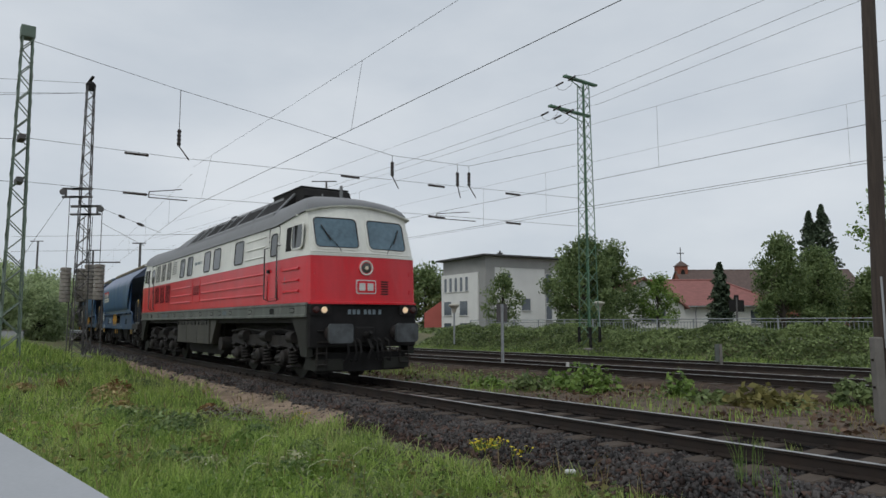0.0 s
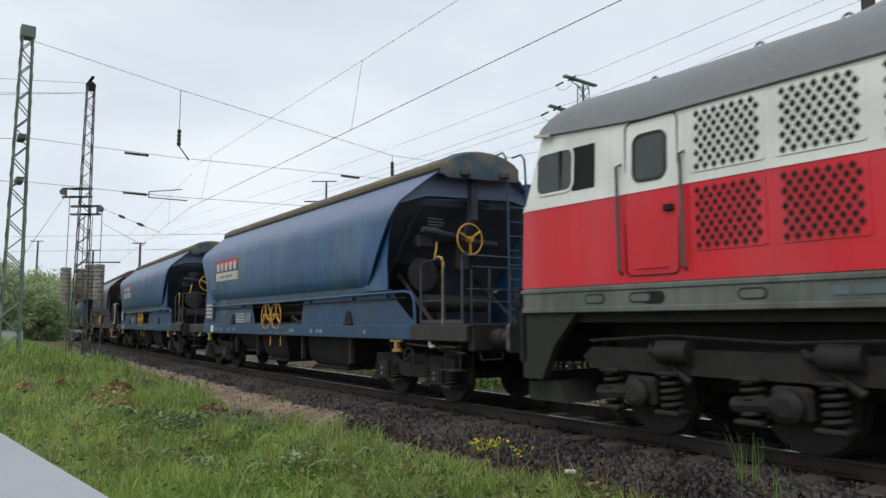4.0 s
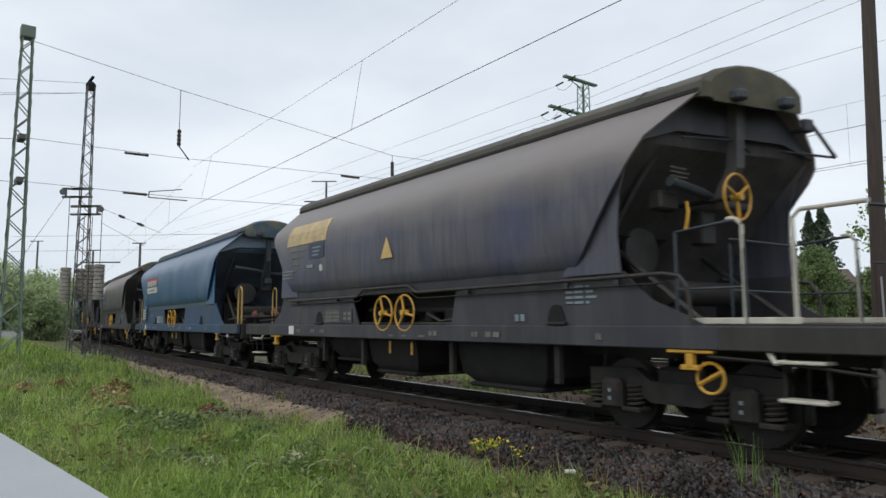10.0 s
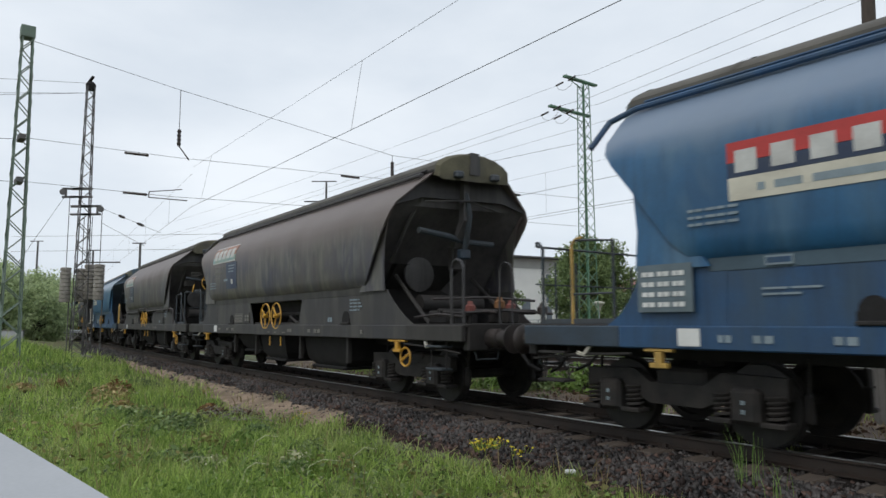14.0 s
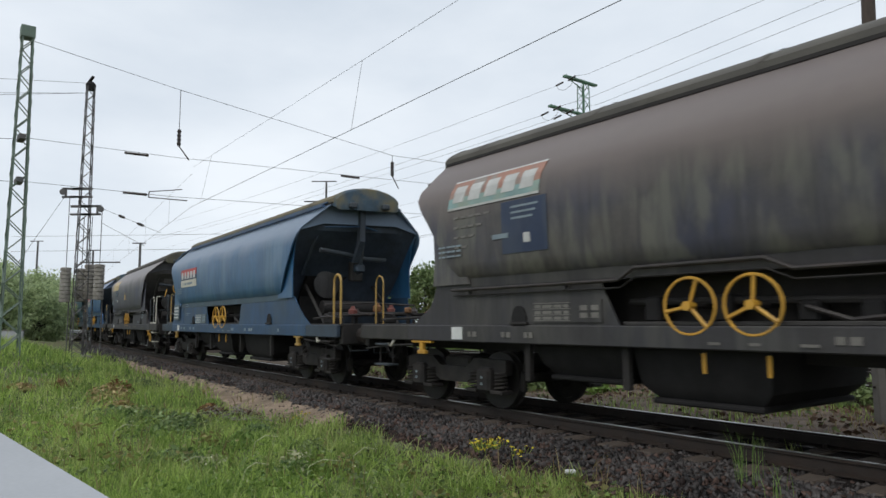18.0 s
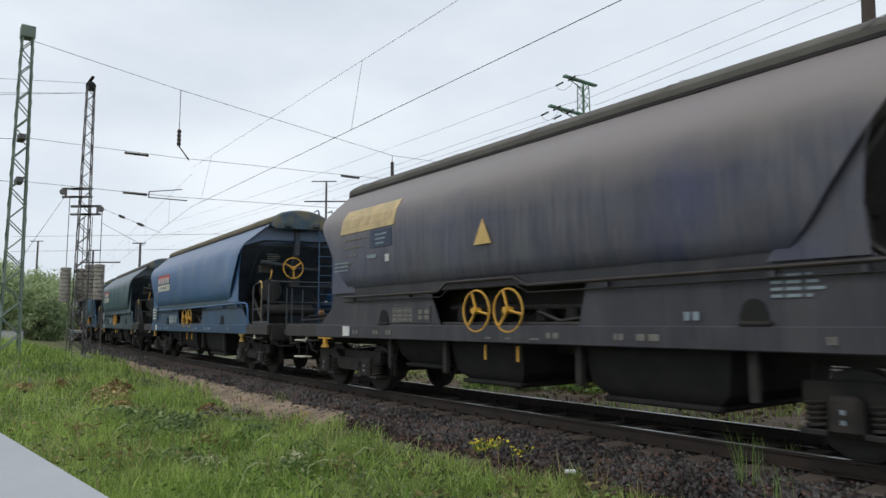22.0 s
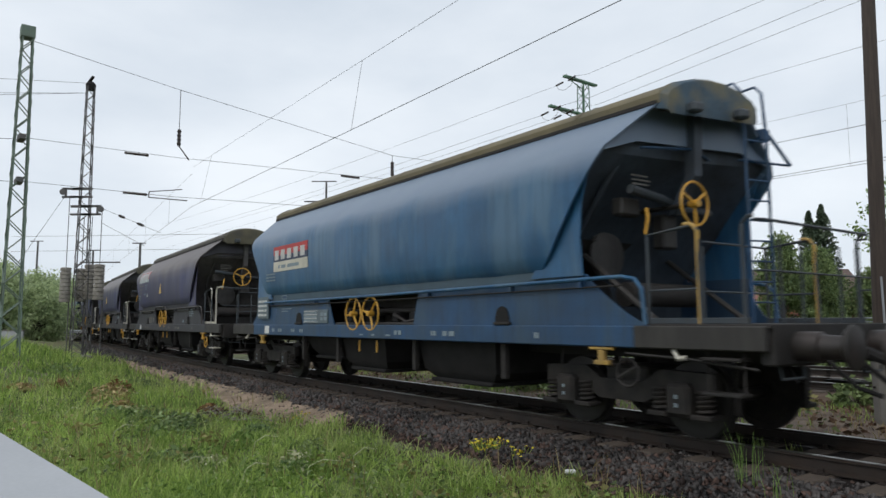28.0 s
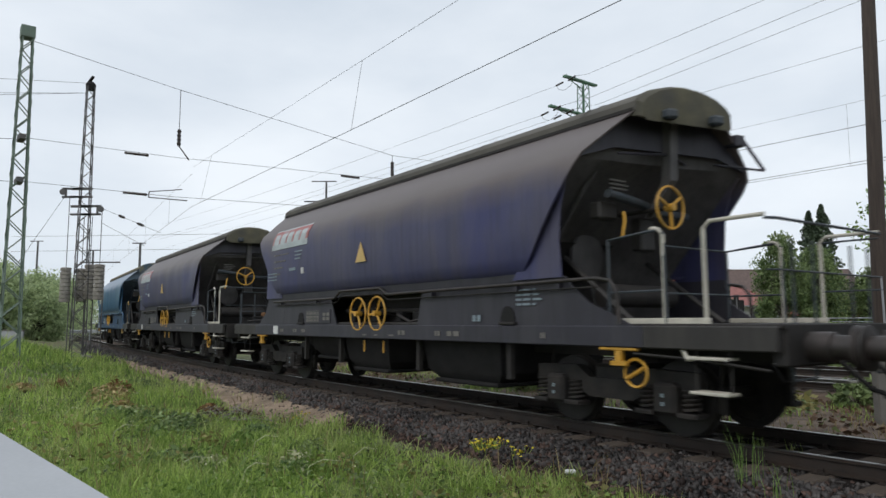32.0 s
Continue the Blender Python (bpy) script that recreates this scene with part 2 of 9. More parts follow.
M_FRAME = mat("locomotive dark green grey frame", (0.105, 0.118, 0.104), 0.5, 0, 0.25, 2, 30, 0.08, streak=((0.19, 0.195, 0.175), 0.5, 2.6), dirt=((0.055, 0.052, 0.045), 0.5, 1.5), runs=((0.045, 0.045, 0.038), 0.5))
M_SKIRT = mat("dusty olive grey skirt", (0.032, 0.033, 0.028), 0.7, 0, 0.25, 2, 30, 0.1, dirt=((0.02, 0.018, 0.016), 0.5, 2.0), spec=0.25)
M_TANK = mat("dusty olive grey tank paint", (0.056, 0.053, 0.043), 0.6, 0, 0.25, 2, 30, 0.1, streak=((0.078, 0.073, 0.060), 0.5, 2.6), dirt=((0.036, 0.032, 0.027), 0.5, 2.0), runs=((0.035, 0.032, 0.027), 0.5))
M_ENDB = mat("grimy navy end paint", (0.052, 0.070, 0.095), 0.6, 0, 0.3, 2, 30, 0.06, dirt=((0.030, 0.031, 0.034), 0.6, 1.5), runs=((0.020, 0.023, 0.028), 0.5))
M_ENDG = mat("grimy grey end paint", (0.090, 0.084, 0.082), 0.6, 0, 0.3, 2, 30, 0.06, dirt=((0.040, 0.037, 0.037), 0.6, 1.5), runs=((0.028, 0.026, 0.027), 0.5))
# grimy black parts, and also openings and undersides whose shade is painted black
M_BLACK = mat("black grime and painted shade", (0.019, 0.018, 0.018), 0.8, 0, 0.3, 4, 40, 0.1, spec=0.2)
M_MESHP = mat("dark wire mesh", (0.045, 0.045, 0.044), 0.7, 0, 0.3, 3, 60, 0.3, spec=0.2)
M_HEADG = mat("grey lamp glass", (0.07, 0.066, 0.058), 0.12, 0, 0.1, 4, 40, 0.0)
# the blue base colour carries part of the sky's reflection
M_GLASS = mat("cab glass with painted sky reflection", (0.085, 0.150, 0.195), 0.08, 0, 0.40, 1.0, 10, 0.0, spec=0.7)
M_WINDOW = mat("grey side glass", (0.050, 0.056, 0.054), 0.07, 0, 0.25, 1.5, 10, 0.0, spec=0.5)
M_RUBBER = mat("black rubber seal", (0.018, 0.018, 0.018), 0.6, 0, 0.2, 5, 40, 0.05)
M_SIGNW = mat("white lettering paint", (0.60, 0.60, 0.58), 0.5, 0, 0.12, 5, 50, 0.02)
M_SIGNY = mat("yellowed white panel", (0.56, 0.53, 0.44), 0.5, 0, 0.15, 4, 50, 0.02, dirt=((0.35, 0.32, 0.26), 0.5, 3.0))
M_SIGNR = mat("faded red panel", (0.42, 0.035, 0.030), 0.5, 0, 0.2, 4, 50, 0.02)
M_SIGNP = mat("grey-blue lettered plate", (0.105, 0.140, 0.160), 0.5, 0, 0.25, 4, 50, 0.02, dirt=((0.08, 0.10, 0.11), 0.5, 3.0))
M_PARCH = mat("yellowed tan panel", (0.56, 0.42, 0.215), 0.55, 0, 0.2, 3, 50, 0.02, streak=((0.36, 0.29, 0.17), 0.6, 3.5), dirt=((0.30, 0.24, 0.15), 0.5, 2.0))
M_PARCHD = mat("tan block paint", (0.45, 0.34, 0.18), 0.55, 0, 0.2, 5, 50, 0.02)
M_FADERED = mat("faded salmon band", (0.34, 0.175, 0.125), 0.55, 0, 0.25, 3, 50, 0.02, streak=((0.20, 0.25, 0.24), 0.6, 3.0))
M_FADETEAL = mat("faded teal band", (0.22, 0.34, 0.33), 0.55, 0, 0.25, 3, 50, 0.02, dirt=((0.34, 0.32, 0.20), 0.6, 2.5))
M_PALEG = mat("pale grey block paint", (0.50, 0.50, 0.48), 0.55, 0, 0.2, 4, 50, 0.02, dirt=((0.30, 0.28, 0.26), 0.5, 3.0))
M_PALEC = mat("pale blue-white paint", (0.42, 0.47, 0.48), 0.55, 0, 0.2, 4, 50, 0.02, dirt=((0.28, 0.27, 0.28), 0.5, 3.0))
M_FADEPINK = mat("bleached red band", (0.36, 0.135, 0.130), 0.55, 0, 0.25, 3, 50, 0.02, streak=((0.34, 0.32, 0.33), 0.6, 3.0))
M_NAVY = mat("navy data field", (0.016, 0.030, 0.070), 0.5, 0, 0.25, 2, 40, 0.02, streak=((0.050, 0.062, 0.085), 0.5, 3.0))
M_DULLMARK = mat("dull brown-grey stencil", (0.150, 0.140, 0.125), 0.6, 0, 0.25, 5, 50, 0.02)
M_TRI = mat("amber triangle paint", (0.56, 0.38, 0.13), 0.5, 0, 0.2, 5, 50, 0.02)
M_RAIL = mat("brown rail steel", (0.026, 0.021, 0.018), 0.65, 0.1, 0.3, 4, 40, 0.15, dirt=((0.050, 0.030, 0.020), 0.4, 3.0), spec=0.3)
M_HEAD = mat("worn rail head", (0.42, 0.41, 0.40), 0.28, 0.95, 0.2, 6, 60, 0.04)
M_SLEEPER = mat("weathered timber sleeper", (0.082, 0.066, 0.054), 0.9, 0, 0.35, 3, 60, 0.4, stretch=(6, 1, 1), rnd=0.4, spec=0.2)
M_BALLAST = mat("ballast bed", (0.020, 0.017, 0.016), 0.95, 0, 0.5, 14, 60, 0.8, dist=0.03, dirt=((0.044, 0.030, 0.024), 0.6, 0.6), spec=0.15)
M_BALLASTF = mat("rusty far ballast bed", (0.060, 0.044, 0.035), 0.95, 0, 0.5, 5, 40, 0.8, dist=0.03, dirt=((0.12, 0.082, 0.055), 0.7, 0.5), spec=0.15)
M_VERGE = mat("bare brown verge soil", (0.150, 0.118, 0.092), 0.95, 0, 0.5, 3.0, 40, 0.9, dist=0.03, dirt=((0.060, 0.042, 0.032), 0.8, 0.7), spec=0.15)
M_SOIL = mat("weedy ground", (0.100, 0.120, 0.045), 0.95, 0, 0.5, 1.2, 40, 0.6, dist=0.03, dirt=((0.15, 0.11, 0.070), 0.75, 0.45))
M_PATH = mat("sandy gravel path", (0.290, 0.220, 0.160), 0.95, 0, 0.45, 3.5, 50, 0.9, dist=0.03, dirt=((0.13, 0.105, 0.072), 0.75, 1.1), spec=0.2)
M_MASTD = mat("weathered grey mast steel", (0.095, 0.095, 0.095), 0.6, 0.1, 0.3, 2, 30, 0.1, dirt=((0.10, 0.07, 0.065), 0.5, 1.2))
M_MASTL = mat("pale green-grey mast paint", (0.135, 0.185, 0.145), 0.6, 0, 0.2, 2, 30, 0.1, dirt=((0.10, 0.10, 0.09), 0.5, 1.2))
M_MASTG = mat("green mast paint", (0.085, 0.185, 0.110), 0.5, 0, 0.25, 2, 30, 0.1, dirt=((0.09, 0.11, 0.085), 0.5, 1.2))
M_CONC = mat("weathered concrete", (0.17, 0.16, 0.145), 0.9, 0, 0.3, 4, 50, 0.3, dirt=((0.09, 0.085, 0.075), 0.5, 2.0))
M_CONCL = mat("pale weathered concrete discs", (0.27, 0.25, 0.22), 0.9, 0, 0.3, 4, 50, 0.3, dirt=((0.15, 0.13, 0.115), 0.6, 1.5))
M_WOOD = mat("tarred wooden pole", (0.060, 0.045, 0.036), 0.85, 0, 0.35, 3, 40, 0.4, stretch=(8, 8, 0.6))
M_WIRE = mat("oxidised copper wire", (0.055, 0.058, 0.058), 0.6, 0.3, 0.1, 3, 30, 0.0)
M_INSUL = mat("brown insulator glaze", (0.035, 0.025, 0.022), 0.25, 0, 0.1, 3, 30, 0.0)
M_GALV = mat("galvanised sheet", (0.37, 0.38, 0.395), 0.45, 0.3, 0.12, 2.5, 60, 0.03)
M_FENCE = mat("galvanised fence", (0.30, 0.32, 0.33), 0.5, 0.3, 0.2, 3, 40, 0.05)
M_WALLW = mat("white house render", (0.66, 0.66, 0.64), 0.9, 0, 0.08, 0.6, 20, 0.1)
M_WALLG = mat("grey house render", (0.30, 0.30, 0.29), 0.9, 0, 0.10, 0.6, 20, 0.1)
M_WALLR = mat("red painted wall", (0.45, 0.12, 0.10), 0.9, 0, 0.12, 0.6, 20, 0.1)
M_TILE = mat("dull red clay roof tiles", (0.26, 0.105, 0.092), 0.75, 0, 0.2, 2, 14, 0.3, stretch=(1, 1, 3))
M_TILED = mat("brown clay roof tiles", (0.115, 0.080, 0.070), 0.85, 0, 0.25, 2, 14, 0.3)
M_BRICK = mat("red brick", (0.26, 0.085, 0.055), 0.85, 0, 0.25, 4, 30, 0.2)
M_HOUSEGLASS = mat("house window glass", (0.09, 0.11, 0.13), 0.1, 0, 0.2, 1, 10, 0.0, spec=0.6)
M_ASPH = mat("roof felt", (0.07, 0.07, 0.07), 0.8, 0, 0.2, 2, 30, 0.1)
M_BARK = mat("bark", (0.055, 0.045, 0.035), 0.9, 0, 0.3, 6, 40, 0.4)
M_LEAF = leafy("tree leaves", (0.072, 0.115, 0.044), (0.225, 0.290, 0.120), trans=0.35)
# distance haze is put into these pale leaf colours
M_LEAFH = leafy("grey-green leaves paled by painted haze", (0.230, 0.300, 0.150), (0.480, 0.560, 0.310), trans=0.5)
M_LEAFL = leafy("light leaves", (0.075, 0.135, 0.030), (0.230, 0.340, 0.085))
M_CONIF = leafy("conifer needles", (0.035, 0.055, 0.036), (0.105, 0.140, 0.085), trans=0.1)
M_IVY = leafy("bramble and ivy leaves", (0.062, 0.092, 0.036), (0.235, 0.300, 0.118), scale=0.9, trans=0.3)
M_GRASS = leafy("meadow grass", (0.120, 0.215, 0.036), (0.440, 0.570, 0.150), scale=0.8, trans=0.4)
M_GRASSL = leafy("pale meadow grass", (0.17, 0.25, 0.060), (0.46, 0.52, 0.19), scale=0.8, trans=0.4)
M_GRASSD = leafy("deep green coarse grass", (0.075, 0.140, 0.034), (0.240, 0.350, 0.095), scale=0.8, trans=0.35)
M_WILT = leafy("wilted leaves", (0.11, 0.11, 0.035), (0.30, 0.27, 0.10), scale=0.9)
M_LITTER = leafy("brown litter", (0.05, 0.028, 0.018), (0.16, 0.10, 0.065), scale=0.9, trans=0)
M_RUSTLEAF = leafy("rust-brown dead leaves", (0.085, 0.040, 0.015), (0.26, 0.15, 0.06), scale=1.2, trans=0.1)
M_NETTLE = leafy("nettle leaves", (0.060, 0.105, 0.036), (0.250, 0.330, 0.140), scale=1.2, trans=0.25)
M_CREAM = leafy("cream blossom and pale leaves", (0.30, 0.33, 0.16), (0.62, 0.60, 0.42), scale=1.2, trans=0.3)
M_STRAW = leafy("straw litter", (0.20, 0.13, 0.05), (0.46, 0.36, 0.18), scale=1.2, trans=0.1)
M_TWIG = mat("grey dead wood", (0.21, 0.19, 0.165), 0.9, 0, 0.3, 8, 60, 0.2)
M_BLEACH = mat("bleached straw", (0.42, 0.44, 0.27), 0.7, 0, 0.2, 8, 60, 0.1)
M_DRY = leafy("dry grass", (0.16, 0.12, 0.055), (0.30, 0.25, 0.12), scale=0.8)
M_FLOWER = mat("yellow blossom", (0.62, 0.50, 0.03), 0.6, 0, 0.15, 20, 60, 0)
M_STONE = leafy("ballast stones", (0.008, 0.0075, 0.0075), (0.084, 0.075, 0.071), rough=0.5, trans=0, scale=0.7)
M_STONEB = leafy("rusty ballast stones", (0.014, 0.009, 0.008), (0.110, 0.070, 0.056), rough=0.7, trans=0, scale=0.7)
M_LAMP = glow("lit headlamp", (1.0, 0.74, 0.48), 0.6)
M_LAMPDIM = glow("dim headlamp", (0.75, 0.66, 0.50), 0.35)
M_TAIL = mat("red lamp glass", (0.045, 0.012, 0.011), 0.2, 0, 0.1, 5, 20, 0)


# ------------------------------------------------------------------ mesh tools
class Mesh:
    """Collects vertices and faces of one piece."""

    def __init__(self):
        self.v, self.f = [], []

    def quad(self, *p):
        k = len(self.v)
        self.v += [tuple(q) for q in p]
        self.f.append(tuple(range(k, k + len(p))))
        return self

    def box(self, x0, x1, y0, y1, z0, z1):
        k = len(self.v)
        self.v += [(x, y, z) for x in (x0, x1) for y in (y0, y1) for z in (z0, z1)]
        self.f += [tuple(k + i for i in q) for q in ((0, 1, 3, 2), (4, 6, 7, 5), (0, 4, 5, 1), (2, 3, 7, 6), (0, 2, 6, 4), (1, 5, 7, 3))]
        return self

    def cbox(self, x0, x1, y0, y1, z0, z1, c=0.02):
        """A box with chamfered edges."""
        bm = bmesh.new()
        bmesh.ops.create_cube(bm, size=1)
        for q in bm.verts:
            q.co = (x0 + (q.co.x + 0.5) * (x1 - x0), y0 + (q.co.y + 0.5) * (y1 - y0), z0 + (q.co.z + 0.5) * (z1 - z0))
        c = min(c, abs(x1 - x0) * 0.3, abs(y1 - y0) * 0.3, abs(z1 - z0) * 0.3)
        bmesh.ops.bevel(bm, geom=bm.edges[:], offset=c, segments=1, affect="EDGES")
        k = len(self.v)
        bm.verts.index_update()
        self.v += [tuple(q.co) for q in bm.verts]
        self.f += [tuple(k + q.index for q in f.verts) for f in bm.faces]
        bm.free()
        return self

    def loft(self, rings, closed=True, caps=False):
        k, n = len(self.v), len(rings[0])
        for r in rings:
            self.v += [tuple(p) for p in r]
        for i in range(len(rings) - 1):
            for j in range(n if closed else n - 1):
                a, b = k + i * n + j, k + i * n + (j + 1) % n
                self.f.append((a, b, b + n, a + n))
        if caps:
            self.f.append(tuple(k + j for j in range(n))[::-1])
            self.f.append(tuple(k + (len(rings) - 1) * n + j for j in range(n)))
        return self

    def tube(self, pts, r, n=6, caps=True):
        """A round bar along points; r: one radius or one for each point."""
        pts = [Vector(p) for p in pts]
        rs = r if isinstance(r, (list, tuple)) else [r] * len(pts)
        rings, side = [], None
        for i, p in enumerate(pts):
            d = (pts[min(i + 1, len(pts) - 1)] - pts[max(i - 1, 0)]).normalized()
            if side is None:
                side = d.cross(Vector((0, 0, 1)) if abs(d.z) < 0.9 else Vector((0, 1, 0))).normalized()
            else:
                side = (side - d * side.dot(d)).normalized()
            up = d.cross(side)
            rings.append([p + (side * cos(2 * pi * j / n) + up * sin(2 * pi * j / n)) * rs[i] for j in range(n)])
        return self.loft(rings, True, caps)

    def prism(self, poly, axis, lo, hi):
        """A polygon drawn in the other two axes (in order) and drawn out along one axis."""
        put = {"x": lambda a, b, c: (c, a, b), "y": lambda a, b, c: (a, c, b), "z": lambda a, b, c: (a, b, c)}[axis]
        return self.loft([[put(a, b, lo) for a, b in poly], [put(a, b, hi) for a, b in poly]], True, True)

    def ring(self, c, r, w, axis="y", n=24, m=6):
        """A torus about an axis."""
        put = {"x": lambda a, b, h: (c[0] + h, c[1] + a, c[2] + b), "y": lambda a, b, h: (c[0] + a, c[1] + h, c[2] + b), "z": lambda a, b, h: (c[0] + a, c[1] + b, c[2] + h)}[axis]
        rings = []
        for i in range(n + 1):
            t = 2 * pi * i / n
            rings.append([put((r + w * cos(2 * pi * j / m)) * cos(t), (r + w * cos(2 * pi * j / m)) * sin(t), w * sin(2 * pi * j / m)) for j in range(m)])
        return self.loft(rings)

    def lathe(self, prof, c=(0, 0, 0), axis="y", n=24):
        """Turned body: prof is a list of (radius, height along the axis)."""
        put = {"x": lambda a, b, h: (c[0] + h, c[1] + a, c[2] + b), "y": lambda a, b, h: (c[0] + a, c[1] + h, c[2] + b), "z": lambda a, b, h: (c[0] + a, c[1] + b, c[2] + h)}[axis]
        return self.loft([[put(r * cos(2 * pi * j / n), r * sin(2 * pi * j / n), h) for j in range(n)] for r, h in prof], True, True)

    def data(self, name, material, smooth=False):
        me = bpy.data.meshes.new(name)
        me.from_pydata(self.v, [], self.f)
        bm = bmesh.new()
        bm.from_mesh(me)
        bmesh.ops.recalc_face_normals(bm, faces=bm.faces)
        bm.to_mesh(me)
        bm.free()
        me.materials.append(material)
        if smooth:
            me.polygons.foreach_set("use_smooth", [True] * len(me.polygons))
            me.set_sharp_from_angle(angle=radians(35))
        return me


def part(name, m, material, parent, label="", smooth=False):
    """Links a Mesh as one mesh object under a thing or a part."""
    ob = new(name, m.data(name, material, smooth))
    ob.parent = parent
    if label:
        ob["label"] = label
    return ob


def thing(name, label, category, group="", m=None, material=None, at=None, smooth=False, kind=""):
    ob = new(name, m.data(name, material, smooth) if m else None)
    if at is not None:
        ob.matrix_basis = at
    return tagged(ob, label, category, group, kind)


def cloud(name, verts, faces, material):
    """A mesh from arrays, for what nobody could count."""
    me = bpy.data.meshes.new(name)
    me.vertices.add(len(verts))
    me.vertices.foreach_set("co", np.asarray(verts, np.float32).ravel())
    faces = np.asarray(faces, np.int32)
    k = faces.shape[1]
    me.loops.add(faces.size)
    me.loops.foreach_set("vertex_index", faces.ravel())
    me.polygons.add(len(faces))
    me.polygons.foreach_set("loop_start", np.arange(0, faces.size, k, dtype=np.int32))
    me.update(calc_edges=True)
    me.validate()
    me.materials.append(material)
    return me


# ------------------------------------------------------------------ the railway's line
def line(s):
    """Place and heading of the track's middle, s metres along it."""
    k0, dk = 0.00208, 4.08e-5
    u0 = min(max(s, -48.0), 60.0)
    n = 24
    x, y = -7.36, 24.796
    for i in range(n):
        q = u0 * (i + 0.5) / n
        h = -0.97954 + k0 * q + dk * q * q / 2
        x += u0 / n * cos(h)
        y += u0 / n * sin(h)
    h = -0.97954 + k0 * u0 + dk * u0 * u0 / 2
    x += (s - u0) * cos(h)
    y += (s - u0) * sin(h)
    return x, y, h


def beside(s, u, z=0.0):
    """A point u metres to the left of the line, looking along it."""
    x, y, h = line(s)
    return (x - u * sin(h), y + u * cos(h), z)


LINE = np.array([line(q)[:2] for q in np.arange(-300, 140, 1.0)])


def rail_dist(x, y):
    """Distance to our track and the arc length there; positive on the camera's side."""
    x, y = np.asarray(x, float), np.asarray(y, float)
    d2 = (x[..., None] - LINE[:, 0]) ** 2 + (y[..., None] - LINE[:, 1]) ** 2
    i = np.clip(d2.argmin(-1), 1, len(LINE) - 2)
    t = LINE[i + 1] - LINE[i - 1]
    t = t / np.hypot(t[..., 0], t[..., 1])[..., None]
    dx, dy = x - LINE[i, 0], y - LINE[i, 1]
    return dx * t[..., 1] - dy * t[..., 0], i - 300 + dx * t[..., 0] + dy * t[..., 1]


NX, NY = 0.773, 0.634          # across the two far tracks
DX, DY = 0.634, -0.773         # along them


def far_pt(n, a, z=0.0):
    """A point n metres out across the far tracks and a metres along them."""
    return (n * NX + a * DX, n * NY + a * DY, z)


def ease(x, a, b):
    t = np.clip((np.asarray(x, float) - a) / (b - a), 0, 1)
    return t * t * (3 - 2 * t)


def wav(x, y, k, amp):
    return amp * (np.sin(x * k + 1.3 * np.sin(y * k * 0.7)) * np.cos(y * k * 1.13 + 0.6 * np.sin(x * k * 0.8)))


def height(x, y):
    """The lie of the land; rail head is zero."""
    x, y = np.asarray(x, float), np.asarray(y, float)
    u, s = rail_dist(x, y)
    n = x * NX + y * NY
    near = -0.42 + 0.05 * ease(u, 5, 9) + (0.95 * ease(u, 3.0, 7.5)) * ease(-s, -9, 4)
    near = near - 0.12 * ease(u, 2.6, 3.4) * (1 - ease(u, 3.4, 5.0))
    far = -0.34 + 0.90 * ease(n, 25.0, 28.2)
    z = np.where(u > 0, near, far)
    z = np.where(np.abs(u) < 2.6, np.minimum(z, -0.42), z)
    return z + wav(x, y, 0.9, 0.02) + wav(x, y, 2.3, 0.012)


# ------------------------------------------------------------------ ground
def axis_steps():
    a = np.concatenate([np.arange(-24, 24.1, 0.45)])
    out = [25.0]
    while out[-1] < 2600:
        out.append(out[-1] * 1.16)
    out = np.array(out)
    return np.concatenate([-out[::-1], a, out])


gx = axis_steps()
gy = axis_steps() + 14
GX, GY = np.meshgrid(gx, gy, indexing="ij")
GZ = height(GX, GY)
gn, gm = GX.shape
gi = np.arange(gn * gm).reshape(gn, gm)
gfaces = np.stack([gi[:-1, :-1], gi[1:, :-1], gi[1:, 1:], gi[:-1, 1:]], -1).reshape(-1, 4)
ground = new("ground", cloud("ground", np.stack([GX, GY, GZ], -1).reshape(-1, 3), gfaces, M_SOIL))
tagged(ground, "weedy green ground with bare earth patches", "ground", kind="structure")


def path_strip(name, s0, s1, step, material, label):
    """A trodden strip that lies on the ground, with ragged edges."""
    m = Mesh()
    rows = []
    q = s0
    while q <= s1 + 1e-6:
        e = min(1.0, (q - s0) / 6.0, (s1 - q) / 1.2)
        w0 = 1.98 + 0.12 * noise.noise((q * 1.3, 0.2, 3.1)) + 0.10 * noise.noise((q * 4.1, 1.2, 3.1))
        w1 = w0 + (0.50 + 0.62 * ease(q, 3.0, 9.0) + 0.30 * noise.noise((q * 0.9, 4.0, 3.1)) + 0.22 * noise.noise((q * 3.3, 4.0, 1.0))) * max(0.05, e)
        row = []
        for i in range(6):
            x, y, _ = beside(q, -(w0 + (w1 - w0) * i / 5))
            u = w0 + (w1 - w0) * i / 5
            row.append((x, y, max(float(height(x, y)) + 0.014, float(np.interp(u, [1.75, 2.7], [-0.185, -0.46]))) - (0.03 if i in (0, 5) else 0)))
        rows.append(row)
        q += step
    m.loft(rows, False)
    return tagged(new(name, m.data(name, material)), label, "path", kind="structure")


